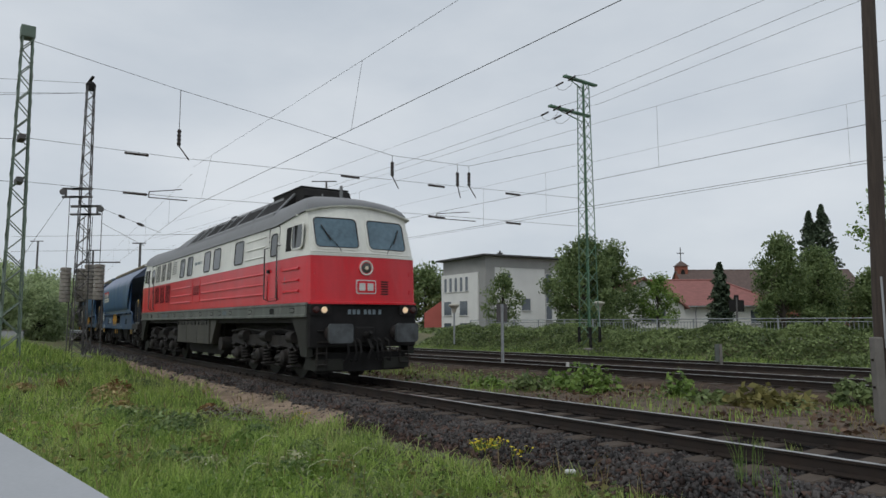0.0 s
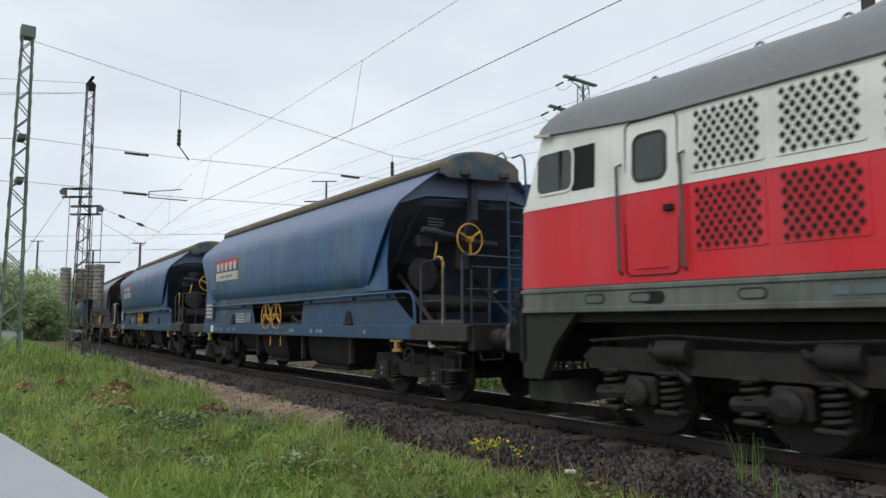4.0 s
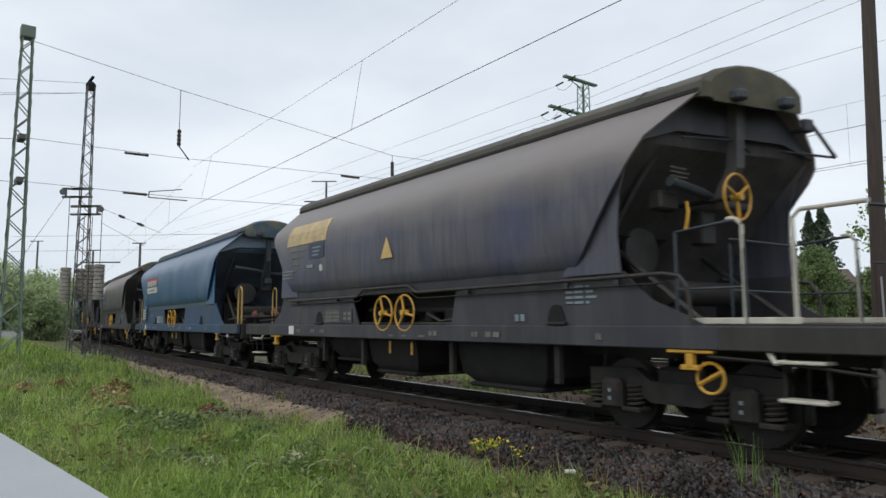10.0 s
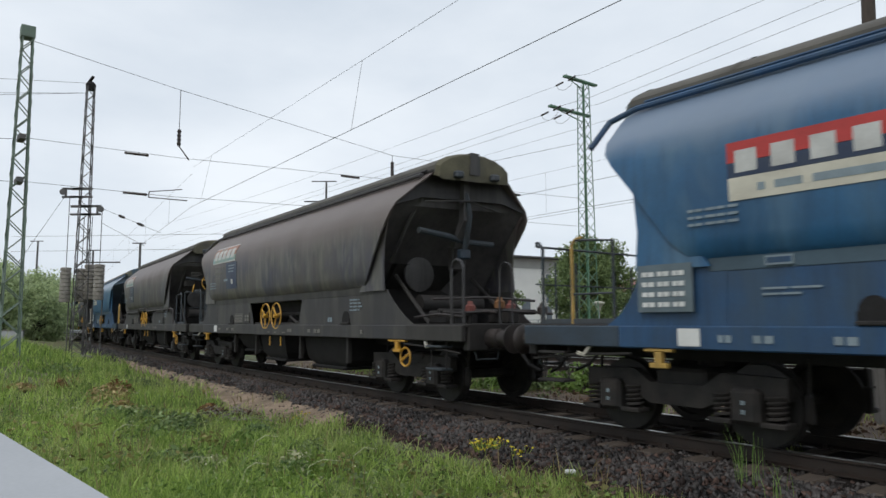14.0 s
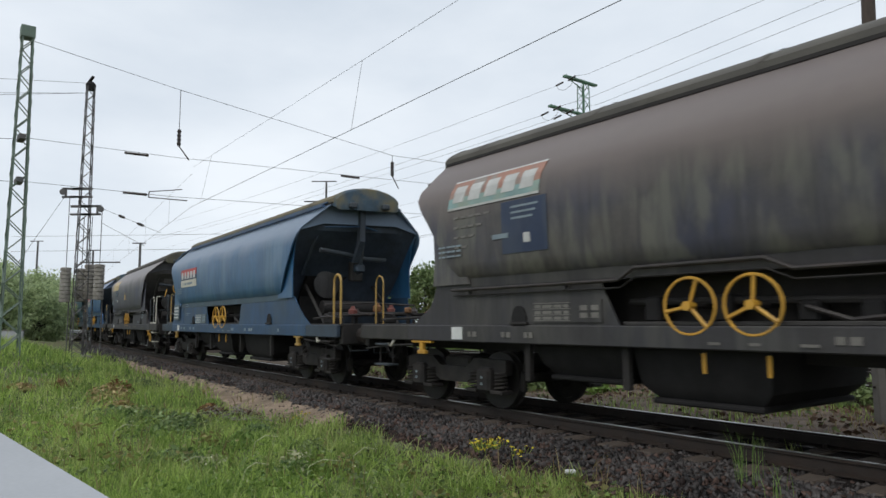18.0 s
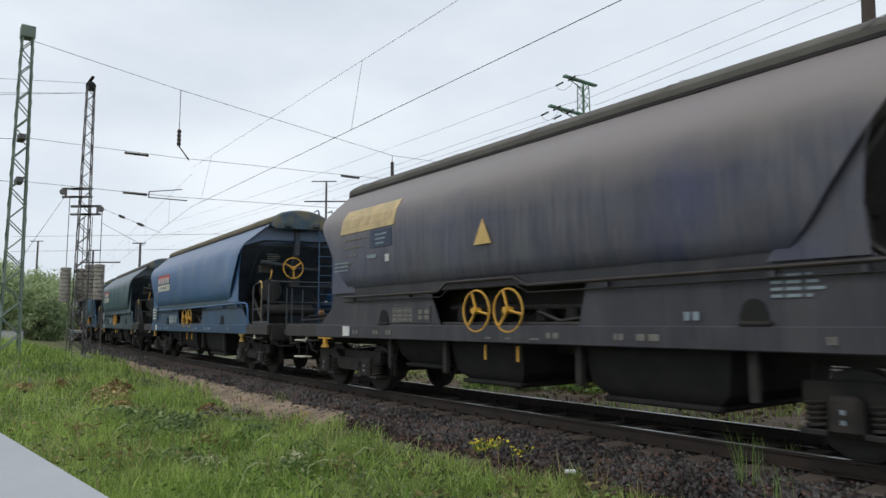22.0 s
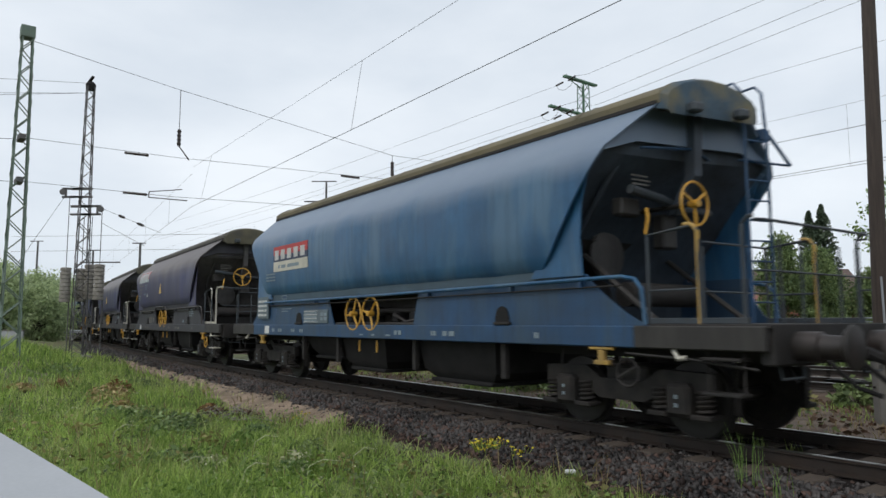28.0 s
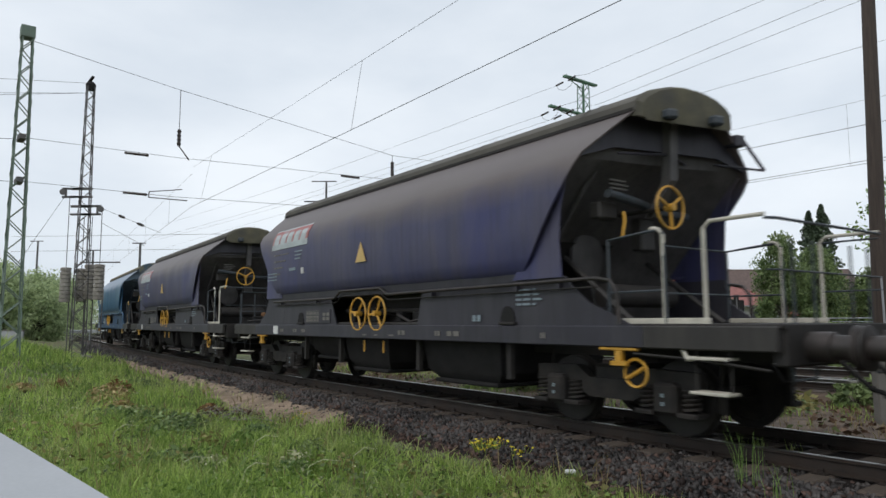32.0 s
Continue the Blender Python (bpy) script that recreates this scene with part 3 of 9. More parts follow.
def bed(name, centre, a0, a1, step, point, label):
    """A ballast bed with sloping shoulders."""
    m = Mesh()
    rows = []
    q = a0
    while q <= a1 + 1e-6:
        w = 0.10 * noise.noise((q * 0.8, centre, 1.0))
        prof = [(-2.7 - w, -0.50), (-1.75, -0.215), (-0.8, -0.20), (0.8, -0.20), (1.75, -0.215), (2.6 + w, -0.50)]
        rows.append([point(q, centre + u, z + 0.02 * noise.noise((q * 1.7, u, 5.0))) for u, z in prof])
        q += step
    m.loft(rows, False)
    return tagged(new(name, m.data(name, M_BALLAST if centre == 0 else M_BALLASTF)), label, "track bed", kind="structure")


def fpoint(a, n, z):
    return far_pt(n, a, z)


bed("ballast_bed", 0.0, -150, 70, 0.6, lambda s, u, z: beside(s, u, z), "dark ballast bed of crushed stone")
bed("ballast_bed", 17.75, -160, 120, 2.0, fpoint, "brown ballast bed of crushed stone")
bed("ballast_bed", 22.2, -160, 120, 2.0, fpoint, "brown ballast bed of crushed stone")
path_strip("path", -14, 13.5, 0.3, M_PATH, "sandy trodden gravel path beside the track")


# ------------------------------------------------------------------ rails and sleepers
RAIL = [(-0.07, -0.172), (0.07, -0.172), (0.07, -0.160), (0.012, -0.140), (0.010, -0.042), (0.034, -0.034), (0.034, -0.008), (-0.034, -0.008), (-0.034, -0.034), (-0.010, -0.042), (-0.012, -0.140), (-0.07, -0.160)]
HEAD = [(-0.032, -0.008), (0.032, -0.008), (0.034, -0.004), (0.024, 0.0), (-0.024, 0.0), (-0.034, -0.004)]


def rail(centre, a0, a1, step, point):
    ob = new("rail")
    tagged(ob, "brown steel rail with a polished head on sleepers", "rail", "rails of the tracks")
    for nm, prof, m_ in (("web", RAIL, M_RAIL), ("head", HEAD, M_HEAD)):
        m = Mesh()
        rows = []
        q = a0
        while q <= a1 + 1e-6:
            rows.append([point(q, centre + u, z) for u, z in prof])
            q += step
        m.loft(rows, True, True)
        part(nm, m, m_, ob)
    return ob


OURS = lambda s, u, z: beside(s, u, z)
for u in (-0.755, 0.755):
    rail(u, -150, 70, 1.5, OURS)
    rail(17.75 + u, -160, 120, 10, fpoint)
    rail(22.2 + u, -160, 120, 10, fpoint)

m_sleeper = Mesh().cbox(-0.125, 0.125, -1.28, 1.28, -0.33, -0.175, 0.02).data("sleeper", M_SLEEPER)
m_plate = Mesh().box(-0.08, 0.08, -0.15, 0.15, -0.176, -0.160).box(-0.03, 0.03, -0.115, -0.075, -0.16, -0.12).box(-0.03, 0.03, 0.075, 0.115, -0.16, -0.12).data("rail_clip", M_RAIL)
track_sleepers = tagged(new("track_sleepers"), "dark timber sleepers set in crushed stone ballast", "sleepers")


def sleepers(a0, a1, step, place, clips):
    q = a0
    while q < a1:
        x, y, h = place(q)
        ob = new("sleeper", m_sleeper)
        ob.parent = track_sleepers
        ob.matrix_basis = Matrix.Translation((x, y, 0)) @ pose(0, 0, 0, 0, 0, math.degrees(h) + random.uniform(-0.6, 0.6))
        if clips(q):
            for u in (-0.755, 0.755):
                c = new("rail_clip", m_plate)
                c.parent = ob
                c.matrix_basis = pose(0, u, 0)
        q += step


sleepers(-70, 27, 0.63, line, lambda q: q > 0)
FARH = atan2(DY, DX)
sleepers(-22, 6, 0.63, lambda a: (*far_pt(17.75, a)[:2], FARH), lambda q: False)
sleepers(-22, 6, 0.63, lambda a: (*far_pt(22.2, a)[:2], FARH), lambda q: False)


# ------------------------------------------------------------------ masts
def lattice(parent, w0, w1, z0, z1, cells, material, bar=0.035, leg=0.05):
    """A four-legged lattice tower, tapering from w0 to w1."""
    def w(z):
        return (w0 + (w1 - w0) * (z - z0) / (z1 - z0)) / 2
    for sx, sy in ((-1, -1), (1, -1), (1, 1), (-1, 1)):
        m = Mesh()
        t = leg
        rings = []
        for z in (z0, z1):
            x, y = sx * w(z), sy * w(z)
            rings.append([(x, y, z), (x - sx * t, y, z), (x - sx * t, y - sy * 0.012, z), (x - sx * 0.012, y - sy * 0.012, z), (x - sx * 0.012, y - sy * t, z), (x, y - sy * t, z)])
        m.loft(rings, True, True)
        part("leg", m, material, parent)
    hs = [z0 + (z1 - z0) * (1 - (1 - i / cells) ** 1.12) for i in range(cells + 1)]
    for face in range(4):
        for i in range(cells):
            a, b = hs[i], hs[i + 1]
            flip = (i + face) % 2
            p, q = (-1, 1) if flip else (1, -1)
            ends = [(p, a), (q, b)]
            pts = []
            for sgn, z in ends:
                pts.append({0: (sgn * w(z), -w(z), z), 1: (w(z), sgn * w(z), z), 2: (sgn * w(z), w(z), z), 3: (-w(z), sgn * w(z), z)}[face])
            part("brace", Mesh().tube(pts, bar * 0.55, 4), material, parent)


def insulator(m, p, q, r=0.06, n=4):
    """Sheds threaded on a rod from p to q."""
    p, q = Vector(p), Vector(q)
    pts, rs = [], []
    for i in range(n * 4 + 1):
        pts.append(p.lerp(q, i / (n * 4)))
        rs.append(r if i % 4 == 2 else r * 0.72)
    m.tube(pts, rs, 8)


def mast(x, y, z0, top, w0, w1, cells, material, label):
    ob = thing("catenary_mast", label, "mast", "catenary masts", at=pose(x, y, z0, 0, 0, -52))
    lattice(ob, w0, w1, -0.9, top - z0, cells, material)
    return ob


mast_near = mast(-13.75, 22.0, 0.35, 11.1, 0.62, 0.34, 24, M_MASTL, "tall pale grey steel lattice catenary mast in grass")
part("cap", Mesh().cbox(-0.21, 0.21, -0.21, 0.21, 10.45, 10.85, 0.02), M_MASTL, mast_near)
part("clamp", Mesh().box(-0.34, 0.34, -0.10, 0.10, 7.0, 7.16).box(-0.36, 0.36, -0.10, 0.10, 5.58, 5.74), M_MASTD, mast_near)
part("foot", Mesh().cbox(-0.5, 0.5, -0.5, 0.5, -1.1, -0.45, 0.05), M_CONC, mast_near, "concrete foot")

mast_weights = mast(-17.35, 33.0, 0.35, 13.0, 0.66, 0.36, 26, M_MASTD, "dark steel lattice mast with hanging tension weights")
part("head", Mesh().tube([(0, 0, 12.5), (0, 0, 12.75), (0, 0, 12.9)], [0.22, 0.24, 0.14], 12).box(-0.45, 0.45, -0.06, 0.06, 13.0, 13.08), M_BLACK, mast_weights)
for z, sx in ((7.35, -1), (6.5, 1)):
    br = part("bracket", Mesh().box(min(0, sx * 0.95), max(0, sx * 0.95), -0.34, -0.26, z - 0.30, z - 0.20).box(min(0, sx * 0.95), max(0, sx * 0.95), -0.34, -0.26, z + 0.10, z + 0.20).box(-0.5, 0.5, -0.34, -0.26, z + 0.08, z + 0.20).box(-0.5, 0.5, -0.34, -0.26, z - 0.30, z - 0.20).box(sx * 0.78 - 0.04, sx * 0.78 + 0.04, -0.34, -0.26, z - 0.3, z + 0.2), M_MASTD, mast_weights)
    br.matrix_basis = pose(0, 0, 0, 0, 0, 52)
    pu = part("pulley", Mesh().lathe([(0.04, -0.05), (0.15, -0.05), (0.12, 0.0), (0.15, 0.05), (0.04, 0.05)], (sx * 0.92, -0.30, z), "y", 16), M_MASTD, mast_weights)
    pu.matrix_basis = pose(0, 0, 0, 0, 0, 52)
part("foot", Mesh().cbox(-0.55, 0.55, -0.55, 0.55, -1.1, -0.45, 0.05), M_CONC, mast_weights, "concrete foot")


def weights(x, y, zt, zb, zw, label):
    ob = thing("tension_weight", label, "weight", "tension weights", at=pose(x, y, zb))
    h = zw - zb
    n = 9
    for i in range(n):
        part("weight_disc", Mesh().lathe([(0.19, 0.0), (0.235, 0.02), (0.235, h / n - 0.03), (0.19, h / n - 0.008)], (0, 0, i * h / n), "z", 12), M_CONCL, ob)
    part("rope", Mesh().tube([(0, 0, h), (0, 0, zt - zb)], 0.018, 5), M_WIRE, ob)
    part("guide_rod", Mesh().tube([(0.1, 0.2, -2.6), (0.1, 0.2, h)], 0.03, 6), M_MASTD, ob)


for x, zt, zw, zb, dy in ((-17.93, 7.5, 4.05, 2.40, 0), (-16.34, 6.7, 4.20, 2.50, 0.0), (-17.55, 6.6, 4.05, 2.45, 0.7), (-17.15, 6.6, 4.25, 2.55, 0.7)):
    weights(x, 33.0 - 0.3 + dy, zt, zb, zw, "stack of grey concrete tension weights on a rope")

mast_green = mast(6.88, 32.7, 0.4, 12.95, 0.70, 0.42, 24, M_MASTG, "green painted steel lattice mast with two cross arms")
part("plinth", Mesh().cbox(-0.6, 0.6, -0.6, 0.6, -0.6, -0.22, 0.05), M_CONC, mast_green, "concrete plinth")
for z, l, r in ((12.62, 1.35, 0.95), (10.95, 2.40, 0.40)):
    for sx in (-0.07, 0.07):
        part("cross_arm", Mesh().box(sx - 0.035, sx + 0.035, -l, r, z, z + 0.09), M_MASTG, mast_green)
    for q in (-l + 0.04, -l * 0.5, r - 0.04):
        part("arm_tie", Mesh().box(-0.11, 0.11, q - 0.03, q + 0.03, z - 0.01, z + 0.10), M_MASTG, mast_green)
    part("arm_strut", Mesh().tube([(0, -l * 0.85, z), (0, -0.1, z - 0.32)], 0.028, 5), M_MASTG, mast_green)
mast_base = Mesh()
for sx in (-1, 1):
    for sy in (-1, 1):
        mast_base.box(sx * 0.335 - 0.05, sx * 0.335 + 0.05, sy * 0.335 - 0.05, sy * 0.335 + 0.05, -0.3, 0.75)
part("leg_coating", mast_base, M_BLACK, mast_green, "black tarred leg ends")

for x, y, zb, zt, w in ((-12.0, 70.0, -0.2, 15.9, 1.5), (-26.5, 60.0, -0.2, 8.4, 0.7), (-47.3, 80.0, -0.2, 11.0, 0.9)):
    far_m = thing("distant_mast", "grey steel mast with a cross arm far down the line", "mast", "catenary masts", at=pose(x, y, zb))
    part("post", Mesh().tube([(0, 0, 0), (0, 0, zt - zb)], [0.15, 0.10], 8), M_MASTD, far_m)
    part("cross_arm", Mesh().box(-w, w * 0.7, -0.06, 0.06, zt - zb - 0.09, zt - zb), M_MASTD, far_m)
    if w > 1:
        part("cross_arm", Mesh().box(-w * 1.5, w * 1.4, -0.08, 0.08, zt - zb - 2.2, zt - zb - 2.08), M_MASTD, far_m)
far_m = thing("distant_mast", "grey steel mast with a cross arm far down the line", "mast", "catenary masts", at=pose(-51.0, 100, 0))
part("post", Mesh().tube([(0, 0, 0), (0, 0, 12.0)], [0.19, 0.14], 8), M_MASTD, far_m)
part("cross_arm", Mesh().box(-1.8, 4.0, -0.08, 0.08, 10.1, 10.3).box(-1, 1, -0.08, 0.08, 11.9, 12.05), M_MASTD, far_m)

# ------------------------------------------------------------------ overhead wires
def wire(name, label, pts, r=0.011, sag=0.0, droppers=(), lower=None):
    """A hung wire through points."""
    m = Mesh()
    out = []
    for (a, b) in zip(pts[:-1], pts[1:]):
        a, b = Vector(a), Vector(b)
        for i in range(8):
            t = i / 8
            out.append(a.lerp(b, t) - Vector((0, 0, sag * 4 * t * (1 - t))))
    out.append(Vector(pts[-1]))
    m.tube(out, r, 5)
    return thing(name, label, "wire", "overhead wires", m, M_WIRE)


def lerp3(a, b, t):
    return tuple(a[i] + (b[i] - a[i]) * t for i in range(3))


def catenary(name, c0, c1, m0, m1, ts, label, double=False):
    """Contact wire from c0 to c1, messenger wire above, droppers between at the fractions ts."""
    ob = thing(name, label, "overhead line", "overhead lines")
    part("contact_wire", Mesh().tube([lerp3(c0, c1, i / 12) for i in range(13)], 0.0072, 5), M_WIRE, ob)
    part("messenger_wire", Mesh().tube([lerp3(m0, m1, i / 12) for i in range(13)], 0.0045, 5), M_WIRE, ob)
    if double:
        part("contact_wire", Mesh().tube([lerp3(c0, c1, i / 12)[:2] + (lerp3(c0, c1, i / 12)[2] + 0.07 + 0.05 * (i % 2),) for i in range(13)], 0.009, 5), M_WIRE, ob)
    for tm, tc in ts:
        part("dropper", Mesh().tube([lerp3(m0, m1, tm), lerp3(c0, c1, tc)], 0.0045, 4), M_WIRE, ob)
    return ob


# above our track
catenary("overhead_line", (-9.75, 26.4, 5.88), (10.0, -1.09, 5.95), (-9.75, 26.4, 7.44), (10.0, -1.09, 7.43),
         [(0.07, 0.035), (0.4, 0.385), (0.7, 0.7)], "contact wire and messenger wire over the train's track")
catenary("overhead_line", (-9.75, 26.4, 5.88), (-37, 73, 5.9), (-9.75, 26.4, 7.2), (-37, 73, 7.2),
         [(0.1, 0.1), (0.25, 0.25), (0.4, 0.4), (0.6, 0.6)], "contact wire and messenger wire going off along the line")
# above the two far tracks
A0, A1 = far_pt(17.75, -60), far_pt(17.75, 40)
catenary("overhead_line", (*A0[:2], 5.75), (*A1[:2], 6.2), (*A0[:2], 7.4), (*A1[:2], 8.3), [(q, q) for q in (0.05, 0.2, 0.32, 0.485, 0.60, 0.8)], "contact wire and messenger wire over a second track")
A0, A1 = far_pt(22.2, -60), far_pt(22.2, 40)
catenary("overhead_line", (*A0[:2], 5.75), (*A1[:2], 6.2), (*A0[:2], 7.8), (*A1[:2], 7.95), [(q, q) for q in (0.05, 0.2, 0.36, 0.40, 0.521, 0.8)], "twin contact wire over the outermost track", True)
# feeders on the green mast's arms
for q, z, b0, b1 in ((1.25, 12.72, (6.96, 32.21, 13.26), (12.46, 25.5, 13.75)), (2.32, 11.05, (6.9, 31.12, 11.77), (13.43, 23.17, 12.61)), (1.45, 11.05, (7.37, 31.47, 11.56), (14.41, 22.88, 12.40))):
    a = (6.88 - 0.788 * q, 32.7 - 0.616 * q, z + 0.10)
    ends = []
    for sgn in (1, -1):
        q0 = (a[0] + sgn * 0.10, a[1] - sgn * 0.12, a[2])
        q1 = (a[0] + sgn * 0.38, a[1] - sgn * 0.46, a[2] + (0.10 if sgn > 0 else -0.06))
        li = thing("strain_insulator", "dark strain insulator on a mast arm", "insulator", "insulators")
        mi = Mesh()
        insulator(mi, q0, q1, 0.055, 4)
        part("rod", mi, M_INSUL, li)
        ends.append(q1)
    wire("feeder_wire", "thin feeder wire hung from a mast arm", [ends[0], b0, b1, lerp3(b0, b1, 3.0)], 0.008)
    wire("feeder_wire", "thin feeder wire hung from a mast arm", [ends[1], (a[0] - 60 * DX, a[1] - 60 * DY, z - 0.1)], 0.008, 0.35)
    jw = Mesh().tube([ends[0], (a[0] + 0.2, a[1] - 0.25, a[2] - 0.28), (a[0] - 0.05, a[1] + 0.06, a[2] - 0.42), (a[0] - 0.28, a[1] + 0.34, a[2] - 0.30), ends[1]], 0.009, 5)
    thing("jumper_wire", "looped jumper wire under a mast arm", "wire", "overhead wires", jw, M_WIRE)

# the head span between the near mast and the green mast
S0, S1 = (-13.6, 22.05), (6.6, 32.5)


def span_pt(t, z):
    return (S0[0] + (S1[0] - S0[0]) * t, S0[1] + (S1[1] - S0[1]) * t, z)


HS = [(0, 10.75), (0.205, 9.78), (0.57, 8.27), (0.705, 8.2), (0.73, 8.2), (1.0, 9.95)]
wire("head_span", "sagging head span wire across all tracks", [span_pt(t, z) for t, z in HS], 0.009)
for z0, z1, sag in ((7.45, 7.25, 0.10), (6.0, 5.9, 0.04)):
    w = wire("cross_span", "tight cross span wire between the masts", [span_pt(0, z0), span_pt(0.2, z0 - 0.12 - sag * 0.4), span_pt(0.57, (z0 + z1) / 2 - sag), span_pt(1, z1)], 0.008)
    for t in (0.145, 0.49, 0.66, 0.83):
        mi = Mesh()
        zz = z0 + (z1 - z0) * t - 0.08 - sag * 0.7
        insulator(mi, span_pt(t - 0.017, zz + 0.01), span_pt(t + 0.017, zz - 0.01), 0.06, 6)
        thing("span_insulator", "dark rod insulator in a cross span wire", "insulator", "insulators", mi, M_INSUL)
for t, zt, zb, dx in ((0.205, 9.78, 7.72, 0.35), (0.57, 8.27, 7.4, 0.25), (0.705, 8.2, 7.25, 0.12), (0.73, 8.2, 7.3, 0.3)):
    h = thing("hanger", "wire hanger with an insulator under the head span", "hanger", "hangers")
    p = span_pt(t, zt)
    part("rod", Mesh().tube([p, (p[0], p[1], zb + 0.55)], 0.012, 5), M_WIRE, h)
    mi = Mesh()
    insulator(mi, (p[0], p[1], zb + 0.6), (p[0], p[1], zb), 0.085, 4)
    part("insulator", mi, M_INSUL, h)
    part("clamp_arm", Mesh().tube([(p[0], p[1], zb), (p[0] + dx, p[1] + 0.1, zb - 0.5)], 0.022, 5), M_INSUL, h)
for t, dx in ((0.165, 1.2), (0.66, 1.4)):
    h = thing("steady_arm", "tubular steady arm holding the contact wire", "steady arm", "steady arms")
    p = span_pt(t, 5.98)
    part("drop_rod", Mesh().tube([p, (p[0] - 0.02, p[1], 5.78)], 0.02, 5), M_MASTD, h)
    part("tube", Mesh().tube([p, (p[0] + dx, p[1] - 0.15, 6.02)], 0.018, 5), M_MASTD, h)
    part("arm", Mesh().tube([(p[0] - 0.02, p[1], 5.78), (p[0] + dx + 0.25, p[1] - 0.3, 5.60)], 0.02, 5), M_MASTD, h)
# anchor wires of the weight mast and wires running off to the side
for a, b in (((-17.5, 33, 13.2), (-46, 30, 13.9)), ((-17.5, 33, 12.7), (-48, 30, 11.9)), ((-17.5, 33, 12.7), (-42, 27, 10.2)), ((-13.9, 22, 6.0), (-40, 16, 6.0)), ((-13.9, 22, 7.4), (-40, 16, 7.4))):
    wire("anchor_wire", "thin wire running off from a mast", [a, b], 0.010)
for a, b in (((-16.4, 32.8, 6.9), (-12.6, 30.6, 5.4)), ((-16.4, 32.8, 6.2), (-13.6, 31.2, 4.9)), ((-18.15, 32.6, 7.4), (-21.8, 34, 3.2))):
    w = wire("anchor_wire", "thin wire running off from a mast", [a, b], 0.010)
for t in (0.30, 0.62):
    mi = Mesh()
    insulator(mi, lerp3((-16.4, 32.8, 6.9), (-12.6, 30.6, 5.4), t), lerp3((-16.4, 32.8, 6.9), (-12.6, 30.6, 5.4), t + 0.09), 0.07, 4)
    thing("span_insulator", "dark rod insulator in an anchor wire", "insulator", "insulators", mi, M_INSUL)
wire("far_wire", "thin wire far down the line", [(-58, 92, 13.0), (-14, 70, 10.5)], 0.02)
wire("far_wire", "thin wire far down the line", [(-58, 92, 11.0), (-14, 70, 9.0)], 0.02)

# ------------------------------------------------------------------ post and pole beyond the track
pole = thing("telegraph_pole", "dark leaning tarred wooden pole beside the track", "pole", at=pose(7.46, 11.75, -0.45))
part("shaft", Mesh().tube([(0.02, 0.1, 0.3), (0.03, 0.1, 2.0), (0.12, 0.1, 5.0), (0.24, 0.12, 9.0)], [0.135, 0.13, 0.12, 0.105], 14), M_WOOD, pole, smooth=True)
part("stub", Mesh().cbox(-0.23, -0.08, -0.10, 0.08, 0.0, 1.58, 0.02), M_CONC, pole, "grey concrete stub")
part("bolt", Mesh().tube([(-0.26, -0.02, 1.2), (0.1, -0.02, 1.2)], 0.02, 6).tube([(-0.26, -0.02, 0.75), (0.1, -0.02, 0.75)], 0.02, 6), M_RAIL, pole)
part("cable_pipe", Mesh().tube([(-0.02, -0.06, 1.4), (-0.02, -0.05, 2.6)], 0.02, 6), M_GALV, pole)
part("plate", Mesh().cbox(0.02, 0.2, -0.16, -0.10, 1.35, 1.72, 0.01), M_RAILW, pole, "white enamel plate")

sign = thing("signal_sign", "back of a square grey sign on a thin post", "sign", at=pose(2.15, 25.3, -0.3))
part("post", Mesh().tube([(0, 0, -0.1), (0, 0, 2.35)], 0.055, 8), M_FENCE, sign)
part("panel", Mesh().cbox(-0.20, 0.20, 0.05, 0.08, 1.70, 2.36, 0.01), M_MASTD, sign)
km = thing("marker_post", "short grey post with a dark plate", "post", at=pose(9.15, 23.0, -0.3))
part("post", Mesh().box(-0.045, 0.045, -0.045, 0.045, -0.1, 0.95), M_CONC, km)
part("plate", Mesh().cbox(-0.20, -0.05, -0.04, 0.0, 0.36, 0.95, 0.01), M_FRAME, km)
peg = thing("track_marker", "small white marker peg between the tracks", "marker", at=pose(4.2, 23.6, -0.33))
part("peg", Mesh().cbox(-0.05, 0.05, -0.05, 0.05, 0, 0.36, 0.01), M_SIGNW, peg)

# the sheet-metal cabinet at the camera's left
cab_box = thing("switch_cabinet", "pale grey sheet metal switch cabinet with a flat lid", "cabinet", at=pose(-1.25, 2.21, 0.0, 0, 0, -48.0))
part("lid", Mesh().cbox(-1.6, 1.4, -0.9, 0.0, 0.985, 1.0, 0.006), M_GALV, cab_box)
part("body", Mesh().cbox(-1.57, 1.37, -0.87, -0.03, -0.6, 0.985, 0.01), M_GALV, cab_box)

# ------------------------------------------------------------------ fence on the bank
fence = thing("fence", "grey galvanised steel railing fence on the bank", "fence")
FN, FZ = 30.2, 0.50


def fence_pt(a, z):
    return far_pt(FN, a, z)


FA0, FA1 = -34.0, 16.0
for z in (1.0, 0.86, 0.14):
    part("rail", Mesh().tube([fence_pt(FA0, FZ + z), fence_pt((FA0 + FA1) / 2, FZ + z), fence_pt(FA1, FZ + z)], 0.026 if z == 1.0 else 0.018, 6), M_FENCE, fence)
m_post = Mesh().box(-0.03, 0.03, -0.03, 0.03, -0.4, 1.0).data("post", M_FENCE)
m_picket = Mesh().box(-0.009, 0.009, -0.009, 0.009, 0.14, 0.86).data("picket", M_FENCE)
q = FA0
